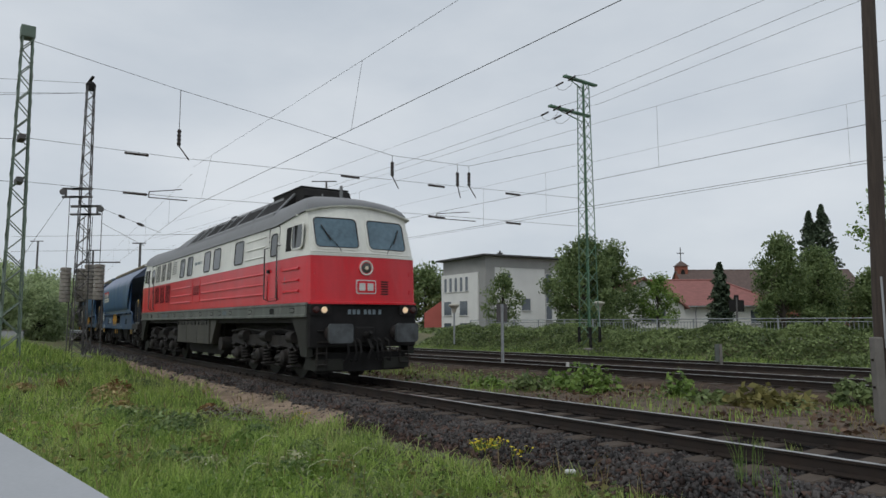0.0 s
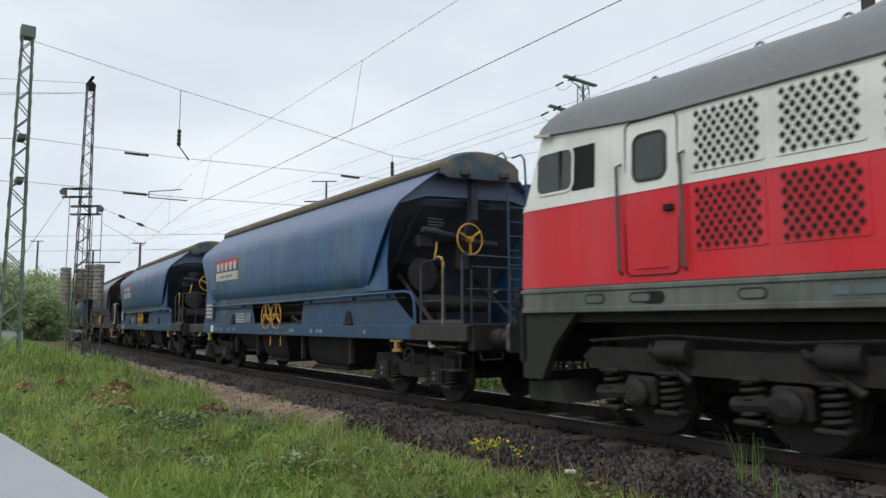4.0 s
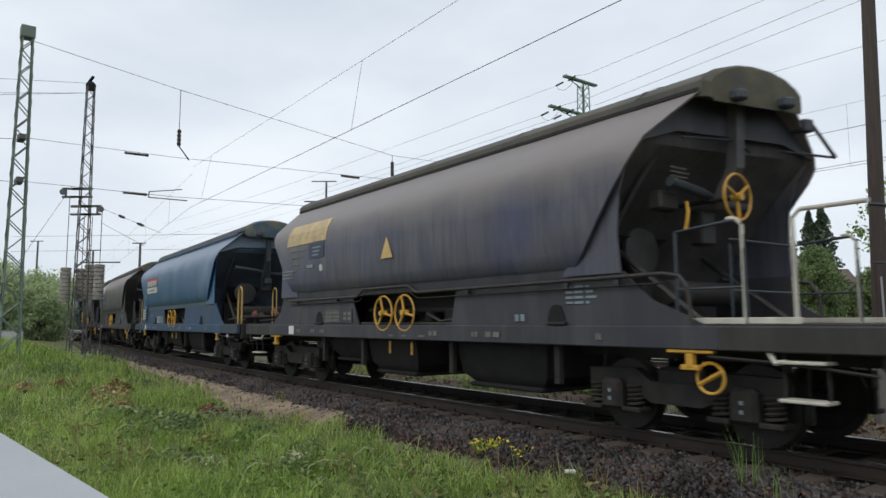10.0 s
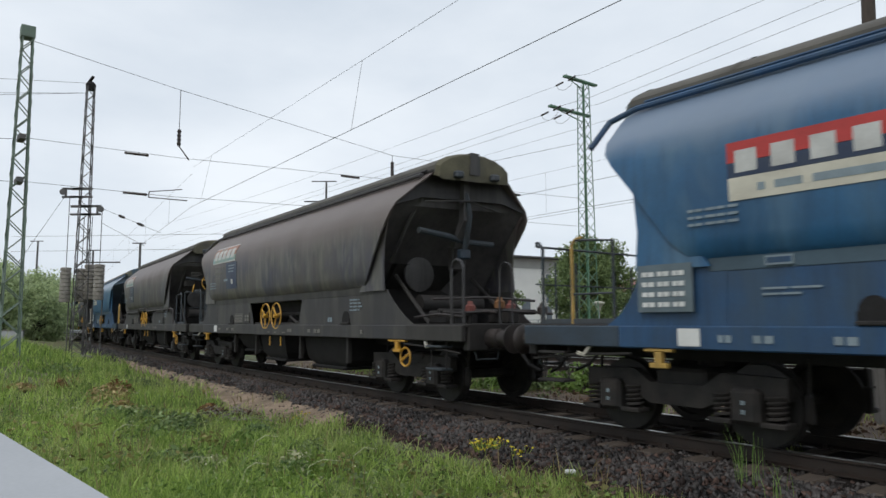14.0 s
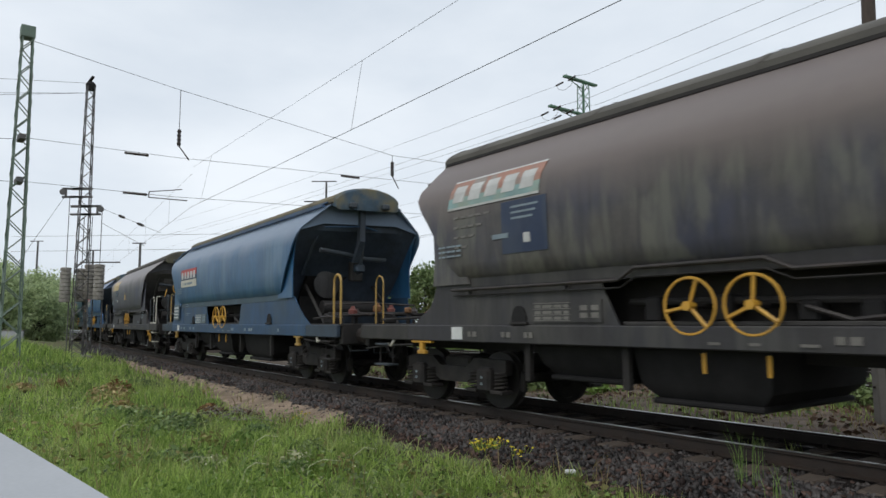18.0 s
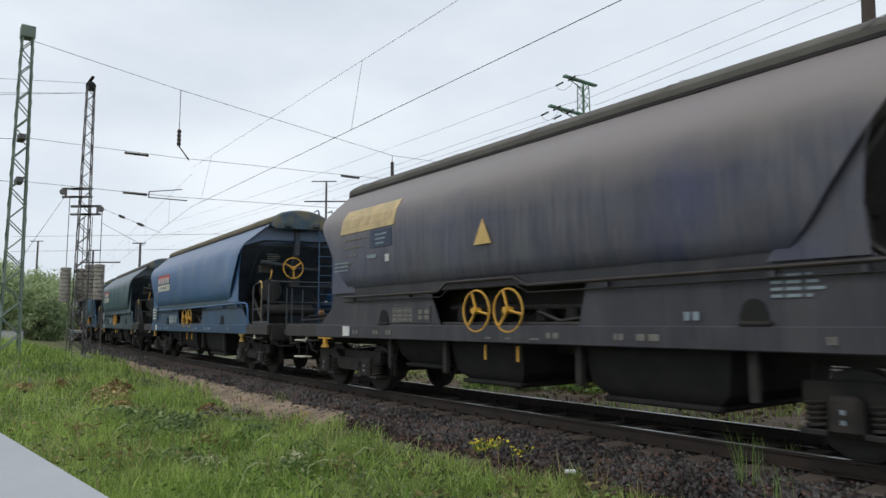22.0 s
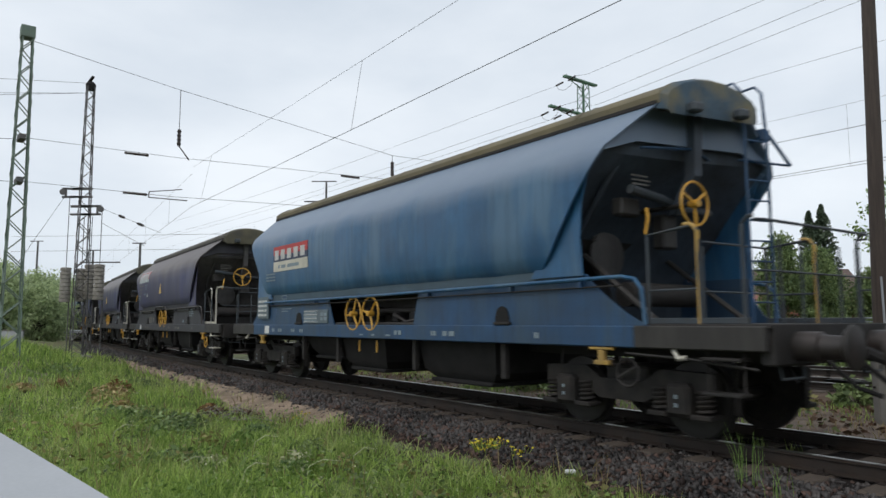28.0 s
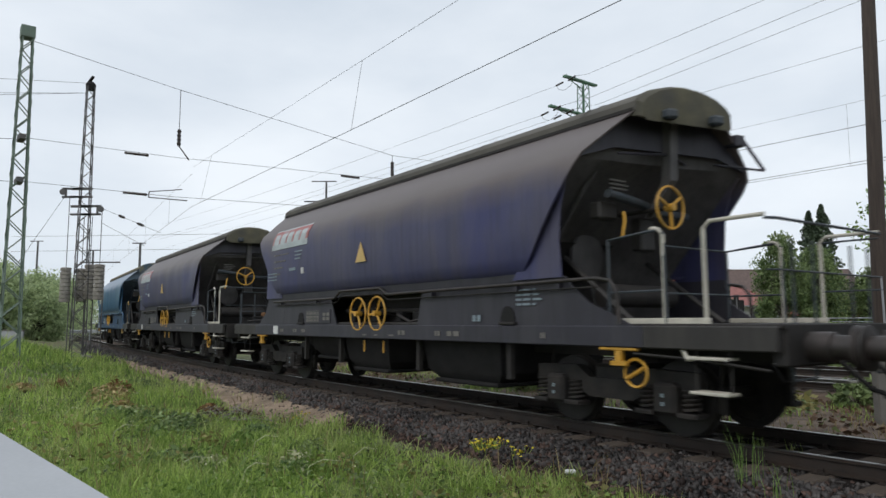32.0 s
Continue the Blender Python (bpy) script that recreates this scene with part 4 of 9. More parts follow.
while q <= FA1:
    p = new("post", m_post)
    p.parent, p.matrix_basis = fence, Matrix.Translation(fence_pt(q, FZ)) @ pose(0, 0, 0, 0, 0, math.degrees(FARH))
    for j in range(1, 12):
        k = new("picket", m_picket)
        k.parent, k.matrix_basis = fence, Matrix.Translation(fence_pt(q + j * 2.0 / 12, FZ)) @ pose(0, 0, 0, 0, 0, math.degrees(FARH))
    q += 2.0


low_wall = thing("low_wall", "low pale concrete wall at the edge of the meadow", "wall", at=pose(-30.0, 45.0, 0.3))
part("slab", Mesh().cbox(-5.0, 2.8, -0.1, 0.1, -0.3, 0.62, 0.02), M_GALV, low_wall)
part("coping", Mesh().cbox(-5.0, 2.86, -0.14, 0.14, 0.62, 0.68, 0.01), M_CONC, low_wall)
barrier = thing("crash_barrier", "grey steel crash barrier beyond the meadow", "barrier", at=pose(-34.0, 60.0, 0.2))
for k in range(6):
    part("post", Mesh().box(-2.6 + k * 2.0, -2.5 + k * 2.0, -0.05, 0.05, -0.3, 0.62), M_FENCE, barrier)
part("beam", Mesh().prism([(-0.06, 0.36), (-0.12, 0.42), (-0.06, 0.49), (-0.12, 0.56), (-0.06, 0.63), (-0.02, 0.63), (-0.02, 0.36)], "x", -3.0, 8.0), M_FENCE, barrier)

# ------------------------------------------------------------------ buildings
def house_window(parent, x, z, w, h, y, mull=1):
    """A window in a wall that faces -y: frame, panes set back, sill."""
    win = part("window", Mesh().box(x - w / 2 - 0.06, x + w / 2 + 0.06, y - 0.03, y + 0.02, z - 0.06, z).box(x - w / 2 - 0.06, x + w / 2 + 0.06, y - 0.03, y + 0.02, z + h, z + h + 0.06)
               .box(x - w / 2 - 0.06, x - w / 2, y - 0.03, y + 0.02, z, z + h).box(x + w / 2, x + w / 2 + 0.06, y - 0.03, y + 0.02, z, z + h), M_WALLW, parent)
    for i in range(mull):
        a = x - w / 2 + w * i / mull
        part("pane", Mesh().box(a + 0.02, a + w / mull - 0.02, y - 0.012, y + 0.03, z, z + h), M_HOUSEGLASS, win)
    part("sill", Mesh().box(x - w / 2 - 0.1, x + w / 2 + 0.1, y - 0.12, y, z - 0.12, z - 0.06), M_WALLG, win)


# flat-roofed white building: front from its corner to the right, side wall going back to the left
ang_f = math.degrees(atan2(97 - 90.5, 16.44 - 5.2))
bldg = thing("apartment_building", "white and grey three-storey building with a flat roof", "building", at=pose(5.6, 90.5, -0.3, 0, 0, ang_f))
part("wall", Mesh().box(0, 22, 0, 11, 0, 10.2), M_WALLW, bldg)
part("corner_band", Mesh().box(-0.06, 1.4, -0.06, 11.06, -0.1, 10.3).box(-0.06, 22.06, -0.05, 11.05, 8.9, 10.3).box(9.8, 11.0, -0.05, 0.05, 0, 8.9), M_WALLG, bldg, "grey render band")
part("roof", Mesh().cbox(-0.9, 22.6, -0.9, 11.9, 10.3, 10.55, 0.05), M_ASPH, bldg)
part("vent_pipe", Mesh().tube([(4.4, 3, 10.5), (4.4, 3, 11.5)], 0.12, 8).tube([(4.4, 3, 11.0), (4.4, 3, 11.2)], 0.4, 8), M_ASPH, bldg)
house_window(bldg, 3.2, 6.6, 1.5, 1.6, -0.02, 1)
for z in (2.0, 4.2, 6.4):
    house_window(bldg, 10.4, z, 1.0, 1.8, -0.06, 1)
house_window(bldg, 6.5, 3.2, 1.5, 1.6, -0.02, 1)
house_window(bldg, 14.5, 6.6, 1.5, 1.6, -0.02, 1)
house_window(bldg, 14.5, 3.2, 1.5, 1.6, -0.02, 1)
side = thing("building_wing", "pale side wall with five narrow windows above wide ones", "building", at=pose(5.3, 90.9, -0.3, 0, 0, ang_f - 90 + 0.6))
part("wall", Mesh().box(-10.6, -1.1, -0.16, 0.1, 0, 8.3), M_WALLW, side)
for x in (-10.4, -9.0, -7.6, -6.2, -4.8):
    house_window(side, x + 1.0, 5.9, 0.7, 1.9, -0.18, 1)
for x in (-8.8, -4.6):
    house_window(side, x, 2.6, 2.0, 1.9, -0.18, 2)
    house_window(side, x, 0.2, 2.0, 1.3, -0.18, 2)
redw = thing("red_house", "low red rendered house end behind the white building", "building", at=pose(-0.6, 103, -0.3))
part("wall", Mesh().prism([(-2.2, 0), (1.2, 0), (1.2, 5.4), (-2.2, 3.0)], "y", 0, 6), M_WALLR, redw)


def gable(name, label, x, y, rot, w, d, eave, ridge, wall, roof, over=0.4, base=0.0):
    """A house with a pitched roof, ridge along its x axis."""
    ob = thing(name, label, "building", at=pose(x, y, base, 0, 0, rot))
    part("wall", Mesh().prism([(0, 0), (d, 0), (d, eave), (d / 2, ridge - 0.15), (0, eave)], "x", 0, w), wall, ob)
    sl = (ridge - eave) / (d / 2)
    for sgn in (0, 1):
        prof = [(-over, eave - over * sl), (d / 2, ridge), (d / 2, ridge + 0.14), (-over, eave - over * sl + 0.14)]
        if sgn:
            prof = [(d - a, b) for a, b in prof]
        part("roof", Mesh().prism(prof, "x", -over, w + over), roof, ob)
    part("ridge", Mesh().tube([(-over, d / 2, ridge + 0.12), (w + over, d / 2, ridge + 0.12)], 0.12, 8), roof, ob)
    return ob


h1 = thing("house", "white rendered house with a hipped red tiled roof", "building", at=pose(20.9, 70.0, -0.2))
part("wall", Mesh().box(0, 13.2, 0, 9.0, 0, 3.3), M_WALLW, h1)
part("roof", Mesh().loft([[(-0.4, -0.5, 3.02), (13.7, -0.5, 3.02), (13.7, 9.5, 3.02), (-0.4, 9.5, 3.02)], [(-0.4, -0.5, 3.16), (13.7, -0.5, 3.16), (13.7, 9.5, 3.16), (-0.4, 9.5, 3.16)],
                          [(0.0, 4.45, 5.95), (8.8, 4.45, 5.95), (8.8, 4.55, 5.95), (0.0, 4.55, 5.95)]], True, True), M_TILE, h1)
part("ridge", Mesh().tube([(0, 4.5, 5.97), (8.8, 4.5, 5.97), (13.7, -0.5, 3.2)], 0.12, 8), M_TILE, h1)
part("gutter", Mesh().tube([(-0.4, -0.55, 3.05), (13.7, -0.55, 3.05)], 0.07, 6), M_FENCE, h1)
part("drain_pipe", Mesh().tube([(4.6, -0.5, 3.0), (4.6, -0.08, 2.5), (4.6, -0.08, 0)], 0.05, 6), M_FENCE, h1)
for x, w in ((7.5, 1.6), (10.9, 1.5)):
    house_window(h1, x, 1.35, w, 1.3, -0.02, 2)
h2 = gable("house_wing", "white gable wing of the red-roofed house", 18.4, 69.0, 90, 7.0, 7.6, 3.0, 5.6, M_WALLW, M_TILE, base=-0.2)
h2.matrix_basis = pose(23.0, 66.0, -0.2, 0, 0, 90)
gw = part("window", Mesh().box(-0.05, 0.0, 1.78, 3.32, 1.38, 1.46).box(-0.05, 0.0, 1.78, 3.32, 2.70, 2.78).box(-0.05, 0.0, 1.78, 1.86, 1.46, 2.70).box(-0.05, 0.0, 3.24, 3.32, 1.46, 2.70).box(-0.05, 0.0, 2.51, 2.59, 1.46, 2.70), M_WALLG, h2)
for b0, b1 in ((1.86, 2.51), (2.59, 3.24)):
    part("pane", Mesh().box(-0.03, 0.0, b0, b1, 1.46, 2.70), M_HOUSEGLASS, gw)
h3 = gable("house", "small white house behind with orange roof", 15.5, 80.0, 0, 9, 8, 3.3, 5.8, M_WALLW, M_TILE, base=-0.2)
church = gable("church", "church nave with a long brown tiled roof", 41.5, 116.0, 0, 30.0, 12.0, 5.5, 10.4, M_BRICK, M_TILED, base=-0.2)
part("turret", Mesh().cbox(-0.2, 1.6, 5.1, 6.9, 7.5, 11.2, 0.05), M_BRICK, church, "red brick bell turret")
part("turret_arch", Mesh().prism([(0.35, 9.2), (1.05, 9.2), (1.05, 10.3), (0.7, 10.7), (0.35, 10.3)], "y", 5.06, 5.2), M_BLACK, church)
part("turret_roof", Mesh().loft([[(-0.4, 4.9, 11.2), (1.8, 4.9, 11.2), (1.8, 7.1, 11.2), (-0.4, 7.1, 11.2)], [(0.65, 5.95, 12.2), (0.75, 5.95, 12.2), (0.75, 6.05, 12.2), (0.65, 6.05, 12.2)]], True, True), M_TILED, church)
part("cross", Mesh().box(0.64, 0.76, 5.94, 6.06, 12.1, 14.6).box(0.1, 1.3, 5.94, 6.06, 13.5, 13.65), M_BLACK, church, "dark iron cross")
board = thing("track_signboard", "dark square board on a post by the fence", "sign", at=pose(17.6, 41.5, 0.2))
part("post", Mesh().tube([(0, 0, 0), (0, 0, 2.6)], 0.06, 8), M_MASTD, board)
part("panel", Mesh().cbox(-0.45, 0.45, -0.03, 0.03, 1.75, 2.45, 0.01).box(-0.13, 0.13, -0.03, 0.03, 2.45, 2.75), M_BLACK, board)
for x, y in ((7.75, 34.5), (0.6, 38.0)):
    lamp = thing("street_lamp", "grey street lamp with a pale mushroom shade", "lamp", "street lamps", at=pose(x, y, 0.2))
    part("post", Mesh().tube([(0, 0, 0), (0, 0, 1.95)], 0.05, 8), M_FENCE, lamp)
    part("shade", Mesh().lathe([(0.08, 1.7), (0.16, 1.95), (0.32, 2.1), (0.30, 2.16), (0.1, 2.2)], (0, 0, 0), "z", 14), M_RAILW, lamp)


# ------------------------------------------------------------------ trees
def leaf_quads(centres, size, rng, flat=0.0):
    """One pointed leaf clump for each centre: two crossed quads folded at the middle."""
    n = len(centres)
    a = rng.normal(size=(n, 3))
    a[:, 2] *= 1 - flat
    a /= np.linalg.norm(a, axis=1)[:, None]
    b = rng.normal(size=(n, 3))
    b -= (b * a).sum(1)[:, None] * a
    b /= np.linalg.norm(b, axis=1)[:, None]
    s = size * rng.uniform(0.6, 1.4, (n, 1))
    v = np.stack([centres - a * s, centres + b * s * 0.55, centres + a * s, centres - b * s * 0.55], 1).reshape(-1, 3)
    f = np.arange(n * 4).reshape(-1, 4)
    return v, f


def tree(name, label, x, y, z, h, r, seed, material=M_LEAF, trunk=0.22, leaves=5200, size=0.16, crown0=0.22, lean=0.0):
    rng = np.random.default_rng(seed)
    ob = thing(name, label, "tree", "trees", at=pose(x, y, z))
    m = Mesh()
    top = Vector((lean * h, 0, h * 0.8))
    m.tube([(0, 0, -0.3), top * 0.35, top * 0.7, top], [trunk, trunk * 0.75, trunk * 0.45, trunk * 0.12], 8)
    blobs = []
    for i in range(30):
        zz = crown0 + (0.97 - crown0) * ((i + rng.uniform(0, 1)) / 30) ** 0.9
        t = i * 2.4 + rng.uniform(-0.6, 0.6)
        prof = sin(pi * min(1, max(0, (zz - crown0 + 0.12) / (1.12 - crown0))) ** 0.8)
        rad = r * prof * rng.uniform(0.30, 0.95)
        tip = Vector((rad * cos(t) + lean * h * zz, rad * sin(t), h * zz))
        b0 = top * min(zz * 0.8, 0.92)
        m.tube([b0, b0.lerp(tip, 0.5) + Vector((0, 0, 0.03 * h)), tip], [trunk * 0.35, trunk * 0.2, trunk * 0.05], 5)
        blobs.append((tip, r * rng.uniform(0.20, 0.42)))
    part("trunk", m, M_BARK, ob)
    cs = []
    for tip, br in blobs:
        k = leaves // len(blobs)
        p = rng.normal(size=(k, 3))
        p /= np.linalg.norm(p, axis=1)[:, None]
        p *= br * rng.uniform(0.1, 1.3, (k, 1)) ** 0.8
        p[:, 2] *= 0.8
        cs.append(p + np.array(tip))
    v, f = leaf_quads(np.concatenate(cs), size, rng)
    crown = new("crown", cloud("crown", v, f, material))
    crown.parent = ob
    return ob


def conifer(x, y, z, h, r, seed, label, leaves=4200, size=0.17):
    rng = np.random.default_rng(seed)
    ob = thing("conifer", label, "tree", "trees", at=pose(x, y, z))
    part("trunk", Mesh().tube([(0, 0, -0.3), (0, 0, h)], [0.2, 0.02], 8), M_BARK, ob)
    t = rng.uniform(0, 1, leaves) ** 0.8
    ang = rng.uniform(0, 2 * pi, leaves)
    tier = 0.62 + 0.38 * np.sin(t * 46 + 2 * np.sin(ang * 3 + seed)) * np.cos(ang * 2 + t * 9)
    rad = r * (1 - t) ** 0.68 * tier * rng.uniform(0.15, 1.0, leaves) ** 0.45
    c = np.stack([rad * np.cos(ang), rad * np.sin(ang), h * (0.06 + 0.94 * t) - rad * 0.25], 1)
    v, f = leaf_quads(c, size, rng, 0.3)
    crown = new("crown", cloud("crown", v, f, M_CONIF))
    crown.parent = ob
    return ob


tree("tree", "full green deciduous tree behind the fence", 10.6, 52.0, 0.1, 7.4, 3.2, 1, leaves=20000, size=0.115, crown0=0.06)
tree("tree", "full green deciduous tree behind the fence", 14.6, 60.0, 0.0, 7.9, 3.2, 2, leaves=15000, size=0.12, crown0=0.08)
tree("tree", "slender young tree before the white building", 5.0, 58.0, 0.1, 5.4, 1.9, 3, M_LEAF, 0.10, 3600, 0.10, 0.2)
tree("tree", "light green young tree before the house", 18.0, 58.0, 0.2, 5.0, 2.0, 4, M_LEAFL, 0.10, 4000, 0.10, 0.2)
tree("tree", "large dark green tree by the fence", 27.0, 55.0, 0.1, 7.9, 2.6, 5, leaves=17000, size=0.115, crown0=0.03)
tree("tree", "large dark green tree by the fence", 31.0, 57.0, 0.1, 7.0, 2.9, 6, leaves=17000, size=0.115, crown0=0.03)
conifer(35.5, 64.0, 0.0, 12.2, 3.1, 7, "tall ragged dark conifer above the trees", 6200, 0.15)
conifer(34.3, 64.0, 0.0, 11.6, 2.9, 8, "tall ragged dark conifer above the trees", 5600, 0.15)
conifer(25.3, 63.0, 0.1, 6.6, 2.0, 9, "dark conical spruce before the house")
tree("tree", "dense green tree beyond the telegraph pole", 38.5, 62.0, 0.0, 5.6, 3.4, 10, leaves=12000, size=0.13, crown0=0.03)
tree("tree", "tall tree with light leaves behind the pole", 16.6, 24.5, 0.4, 6.4, 1.7, 11, M_LEAFL, 0.12, 2400, 0.08, 0.5)
tree("tree", "dense green tree beyond the telegraph pole", 44.0, 66.0, 0.0, 6.0, 3.6, 12, leaves=5000, size=0.18, crown0=0.03)
tree("tree", "distant broad tree behind the railway", -3.0, 112.0, 0, 9.8, 6.0, 13, leaves=7000, size=0.30, crown0=0.03)
tree("tree", "distant broad tree behind the railway", -10.0, 118.0, 0, 9.5, 6.0, 14, leaves=6000, size=0.30, crown0=0.03)
# far trees on the left, their haze painted into the leaf colour
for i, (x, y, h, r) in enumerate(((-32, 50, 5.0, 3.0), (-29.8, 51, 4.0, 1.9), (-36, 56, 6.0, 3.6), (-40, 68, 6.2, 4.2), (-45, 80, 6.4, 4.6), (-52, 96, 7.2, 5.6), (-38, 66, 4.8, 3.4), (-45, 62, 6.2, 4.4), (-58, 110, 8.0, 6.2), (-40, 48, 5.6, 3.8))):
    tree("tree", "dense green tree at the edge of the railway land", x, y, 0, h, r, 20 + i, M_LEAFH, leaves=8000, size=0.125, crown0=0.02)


# ------------------------------------------------------------------ ballast stones, grass, weeds
RNG = np.random.default_rng(5)


def line_many(s, u):
    """Points u metres left of the line for arrays of s and u."""
    S = np.arange(-300, 140, 1.0)
    x, y = np.interp(s, S, LINE[:, 0]), np.interp(s, S, LINE[:, 1])
    i = np.clip(np.searchsorted(S, s), 1, len(S) - 1)
    t = LINE[i] - LINE[i - 1]
    t = t / np.hypot(t[:, 0], t[:, 1])[:, None]
    return x - u * t[:, 1], y + u * t[:, 0]


def bed_top(u):
    """Height of the ballast surface at a distance from the track's middle."""
    return np.interp(np.abs(u), [0, 0.8, 1.75, 2.6, 3.2], [-0.20, -0.20, -0.215, -0.48, -0.52])


def stones(name, s, u, size, lift=0.0, label="loose dark ballast stones", material=M_STONE):
    ok = ~((s > -10) & (s < 12.6) & (u < -2.0 - 0.15 * np.sin(s * 1.9)) & (RNG.uniform(0, 1, len(s)) < 0.80))
    k = np.abs((s + 70.0 + 0.315) % 0.63 - 0.315)
    ok &= ~((k < 0.14) & (np.abs(u) < 1.26) & (RNG.uniform(0, 1, len(s)) < 0.86))
    s, u = s[ok], u[ok]                       # the trodden path and the sleepers' ends are swept clean
    n = len(s)
    x, y = line_many(s, u)
    base = np.array([(a, b, c) for a in (-1, 1) for b in (-1, 1) for c in (-1, 1)], float)
    v = base[None] * RNG.uniform(0.35, 1.0, (n, 8, 3)) * np.array([1.25, 0.78, 0.42])
    q = RNG.normal(size=(n, 4))
    q /= np.linalg.norm(q, axis=1)[:, None]
    w, i, j, k = q.T
    R = np.stack([1 - 2 * (j * j + k * k), 2 * (i * j - k * w), 2 * (i * k + j * w), 2 * (i * j + k * w), 1 - 2 * (i * i + k * k), 2 * (j * k - i * w), 2 * (i * k - j * w), 2 * (j * k + i * w), 1 - 2 * (i * i + j * j)], -1).reshape(n, 3, 3)
    v = np.einsum("nij,nvj->nvi", R, v) * (size * RNG.uniform(0.55, 1.35, n))[:, None, None]
    z = bed_top(u) + lift + RNG.uniform(-0.015, 0.030, n) - 0.035 * (1 - ease(np.abs(u), 1.15, 1.5))
    v += np.stack([x, y, z], -1)[:, None, :]
    f = np.array([(0, 1, 3, 2), (4, 6, 7, 5), (0, 4, 5, 1), (2, 3, 7, 6), (0, 2, 6, 4), (1, 5, 7, 3)])
    faces = (np.arange(n)[:, None, None] * 8 + f[None]).reshape(-1, 4)
    return tagged(new(name, cloud(name, v.reshape(-1, 3), faces, material)), label, "ballast", kind="stuff")


def some(n, s0, s1, u0, u1):
    return RNG.uniform(s0, s1, n), RNG.uniform(u0, u1, n)


stones("ballast_stones", *some(11500, 7, 24, -2.25, -0.85), 0.042)
stones("ballast_stones", *some(7200, 7, 24, -3.05, -1.80), 0.036, 0, "loose rusty brown ballast stones", M_STONEB)
stones("ballast_stones", *some(2600, 7, 24, -1.9, -0.85), 0.036, 0, "loose rusty brown ballast stones", M_STONEB)
stones("ballast_stones", *some(4600, -8, 7, -2.4, -0.85), 0.047)
stones("ballast_stones", *some(1600, -8, 7, -2.6, -1.2), 0.045, 0, "loose rusty brown ballast stones", M_STONEB)
stones("ballast_stones", *some(4200, -40, -8, -2.5, -0.9), 0.06)
stones("ballast_stones", *some(3600, 4, 24, -0.70, 0.70), 0.034, -0.02, "loose rusty brown ballast stones", M_STONEB)
stones("ballast_stones", *some(4200, 4, 24, 0.85, 2.4), 0.036, 0, "loose rusty brown ballast stones", M_STONEB)
ss, uu = some(2600, 5, 24, -3.7, -2.5)
stones("scattered_stones", ss, uu, 0.028, 0.03, "stones strewn over the track's edge", M_STONEB)


def blades(name, x, y, h, w, material, label, lean=0.45):
    """Bent grass blades of three triangles each."""
    n = len(x)
    z = height(x, y)
    t = RNG.uniform(0, 2 * pi, n)
    sx, sy = np.cos(t) * w, np.sin(t) * w
    l = RNG.uniform(0.05, lean, n) * h
    d = RNG.uniform(0, 2 * pi, n)
    lx, ly = np.cos(d) * l, np.sin(d) * l
    P = np.stack([x, y, z - 0.02], -1)
    side = np.stack([sx, sy, 0 * sx], -1)
    mid = P + np.stack([lx * 0.35, ly * 0.35, h * 0.6], -1)
    tip = P + np.stack([lx, ly, h], -1)
    v = np.stack([P - side, P + side, mid - side * 0.7, mid + side * 0.7, tip], 1).reshape(-1, 3)
    k = np.arange(n)[:, None, None] * 5
    f = (k + np.array([(0, 1, 3), (0, 3, 2), (2, 3, 4)])[None]).reshape(-1, 3)
    return tagged(new(name, cloud(name, v, f, material)), label, "grass", kind="stuff")


def patch(x, y, k, off):
    """Slow variation between -1 and 1 over the plan."""
    return np.sin(x * k + off + 1.7 * np.sin(y * k * 0.6 + off)) * np.cos(y * k * 0.9 - off + 1.1 * np.sin(x * k * 0.7))


def meadow(n, r0, r1, a0, a1):
    """Random places thinning out with distance, on the camera's side beyond the track's edge."""
    r = r0 * (r1 / r0) ** RNG.uniform(0, 1, n)
    a = np.radians(RNG.uniform(a0, a1, n))
    return -r * np.sin(a), r * np.cos(a)


def keep(x, y, edge):
    u, s = rail_dist(x, y)
    jag = 0.35 * patch(x, y, 2.1, 0.4) + 0.25 * patch(x, y, 5.3, 1.1)
    bare = (s > -12) & (s < 12.6) & (u < edge - 0.15 + 0.42 * ease(s, 3.0, 9.0) + jag * 0.8)
    ok = (u > edge + jag) & ~bare
    ok &= ~((np.abs(x + 1.6) < 1.0) & (np.abs(y - 1.6) < 0.9))
    return ok


x, y = meadow(90000, 3.4, 42, -20, 45)
ok = keep(x, y, 2.7)
x, y = x[ok], y[ok]
d = np.hypot(x, y)
h = np.clip(0.09 + 0.008 * d, 0.09, 0.34) * RNG.uniform(0.45, 1.4, len(x)) * (1 + 0.45 * patch(x, y, 0.9, 2.0))
blades("meadow_grass", x, y, h * 0.95, 0.003 + 0.0005 * d, M_GRASS, "fresh green meadow grass", 1.0)
x, y = meadow(30000, 3.4, 40, -20, 45)
ok = keep(x, y, 2.6)
ok &= patch(x, y, 0.7, 4.0) > -0.2
x, y = x[ok], y[ok]
d = np.hypot(x, y)
blades("meadow_grass", x, y, (0.10 + 0.009 * d) * RNG.uniform(0.5, 1.5, len(x)), 0.004 + 0.0005 * d, M_GRASSL, "tall pale green grass", 1.1)
x, y = meadow(26000, 3.4, 34, -20, 45)
ok = keep(x, y, 2.8) & (patch(x, y, 1.0, 2.6) + 0.5 * patch(x, y, 2.9, 0.9) > 0.15)
x, y = x[ok], y[ok]
d = np.hypot(x, y)
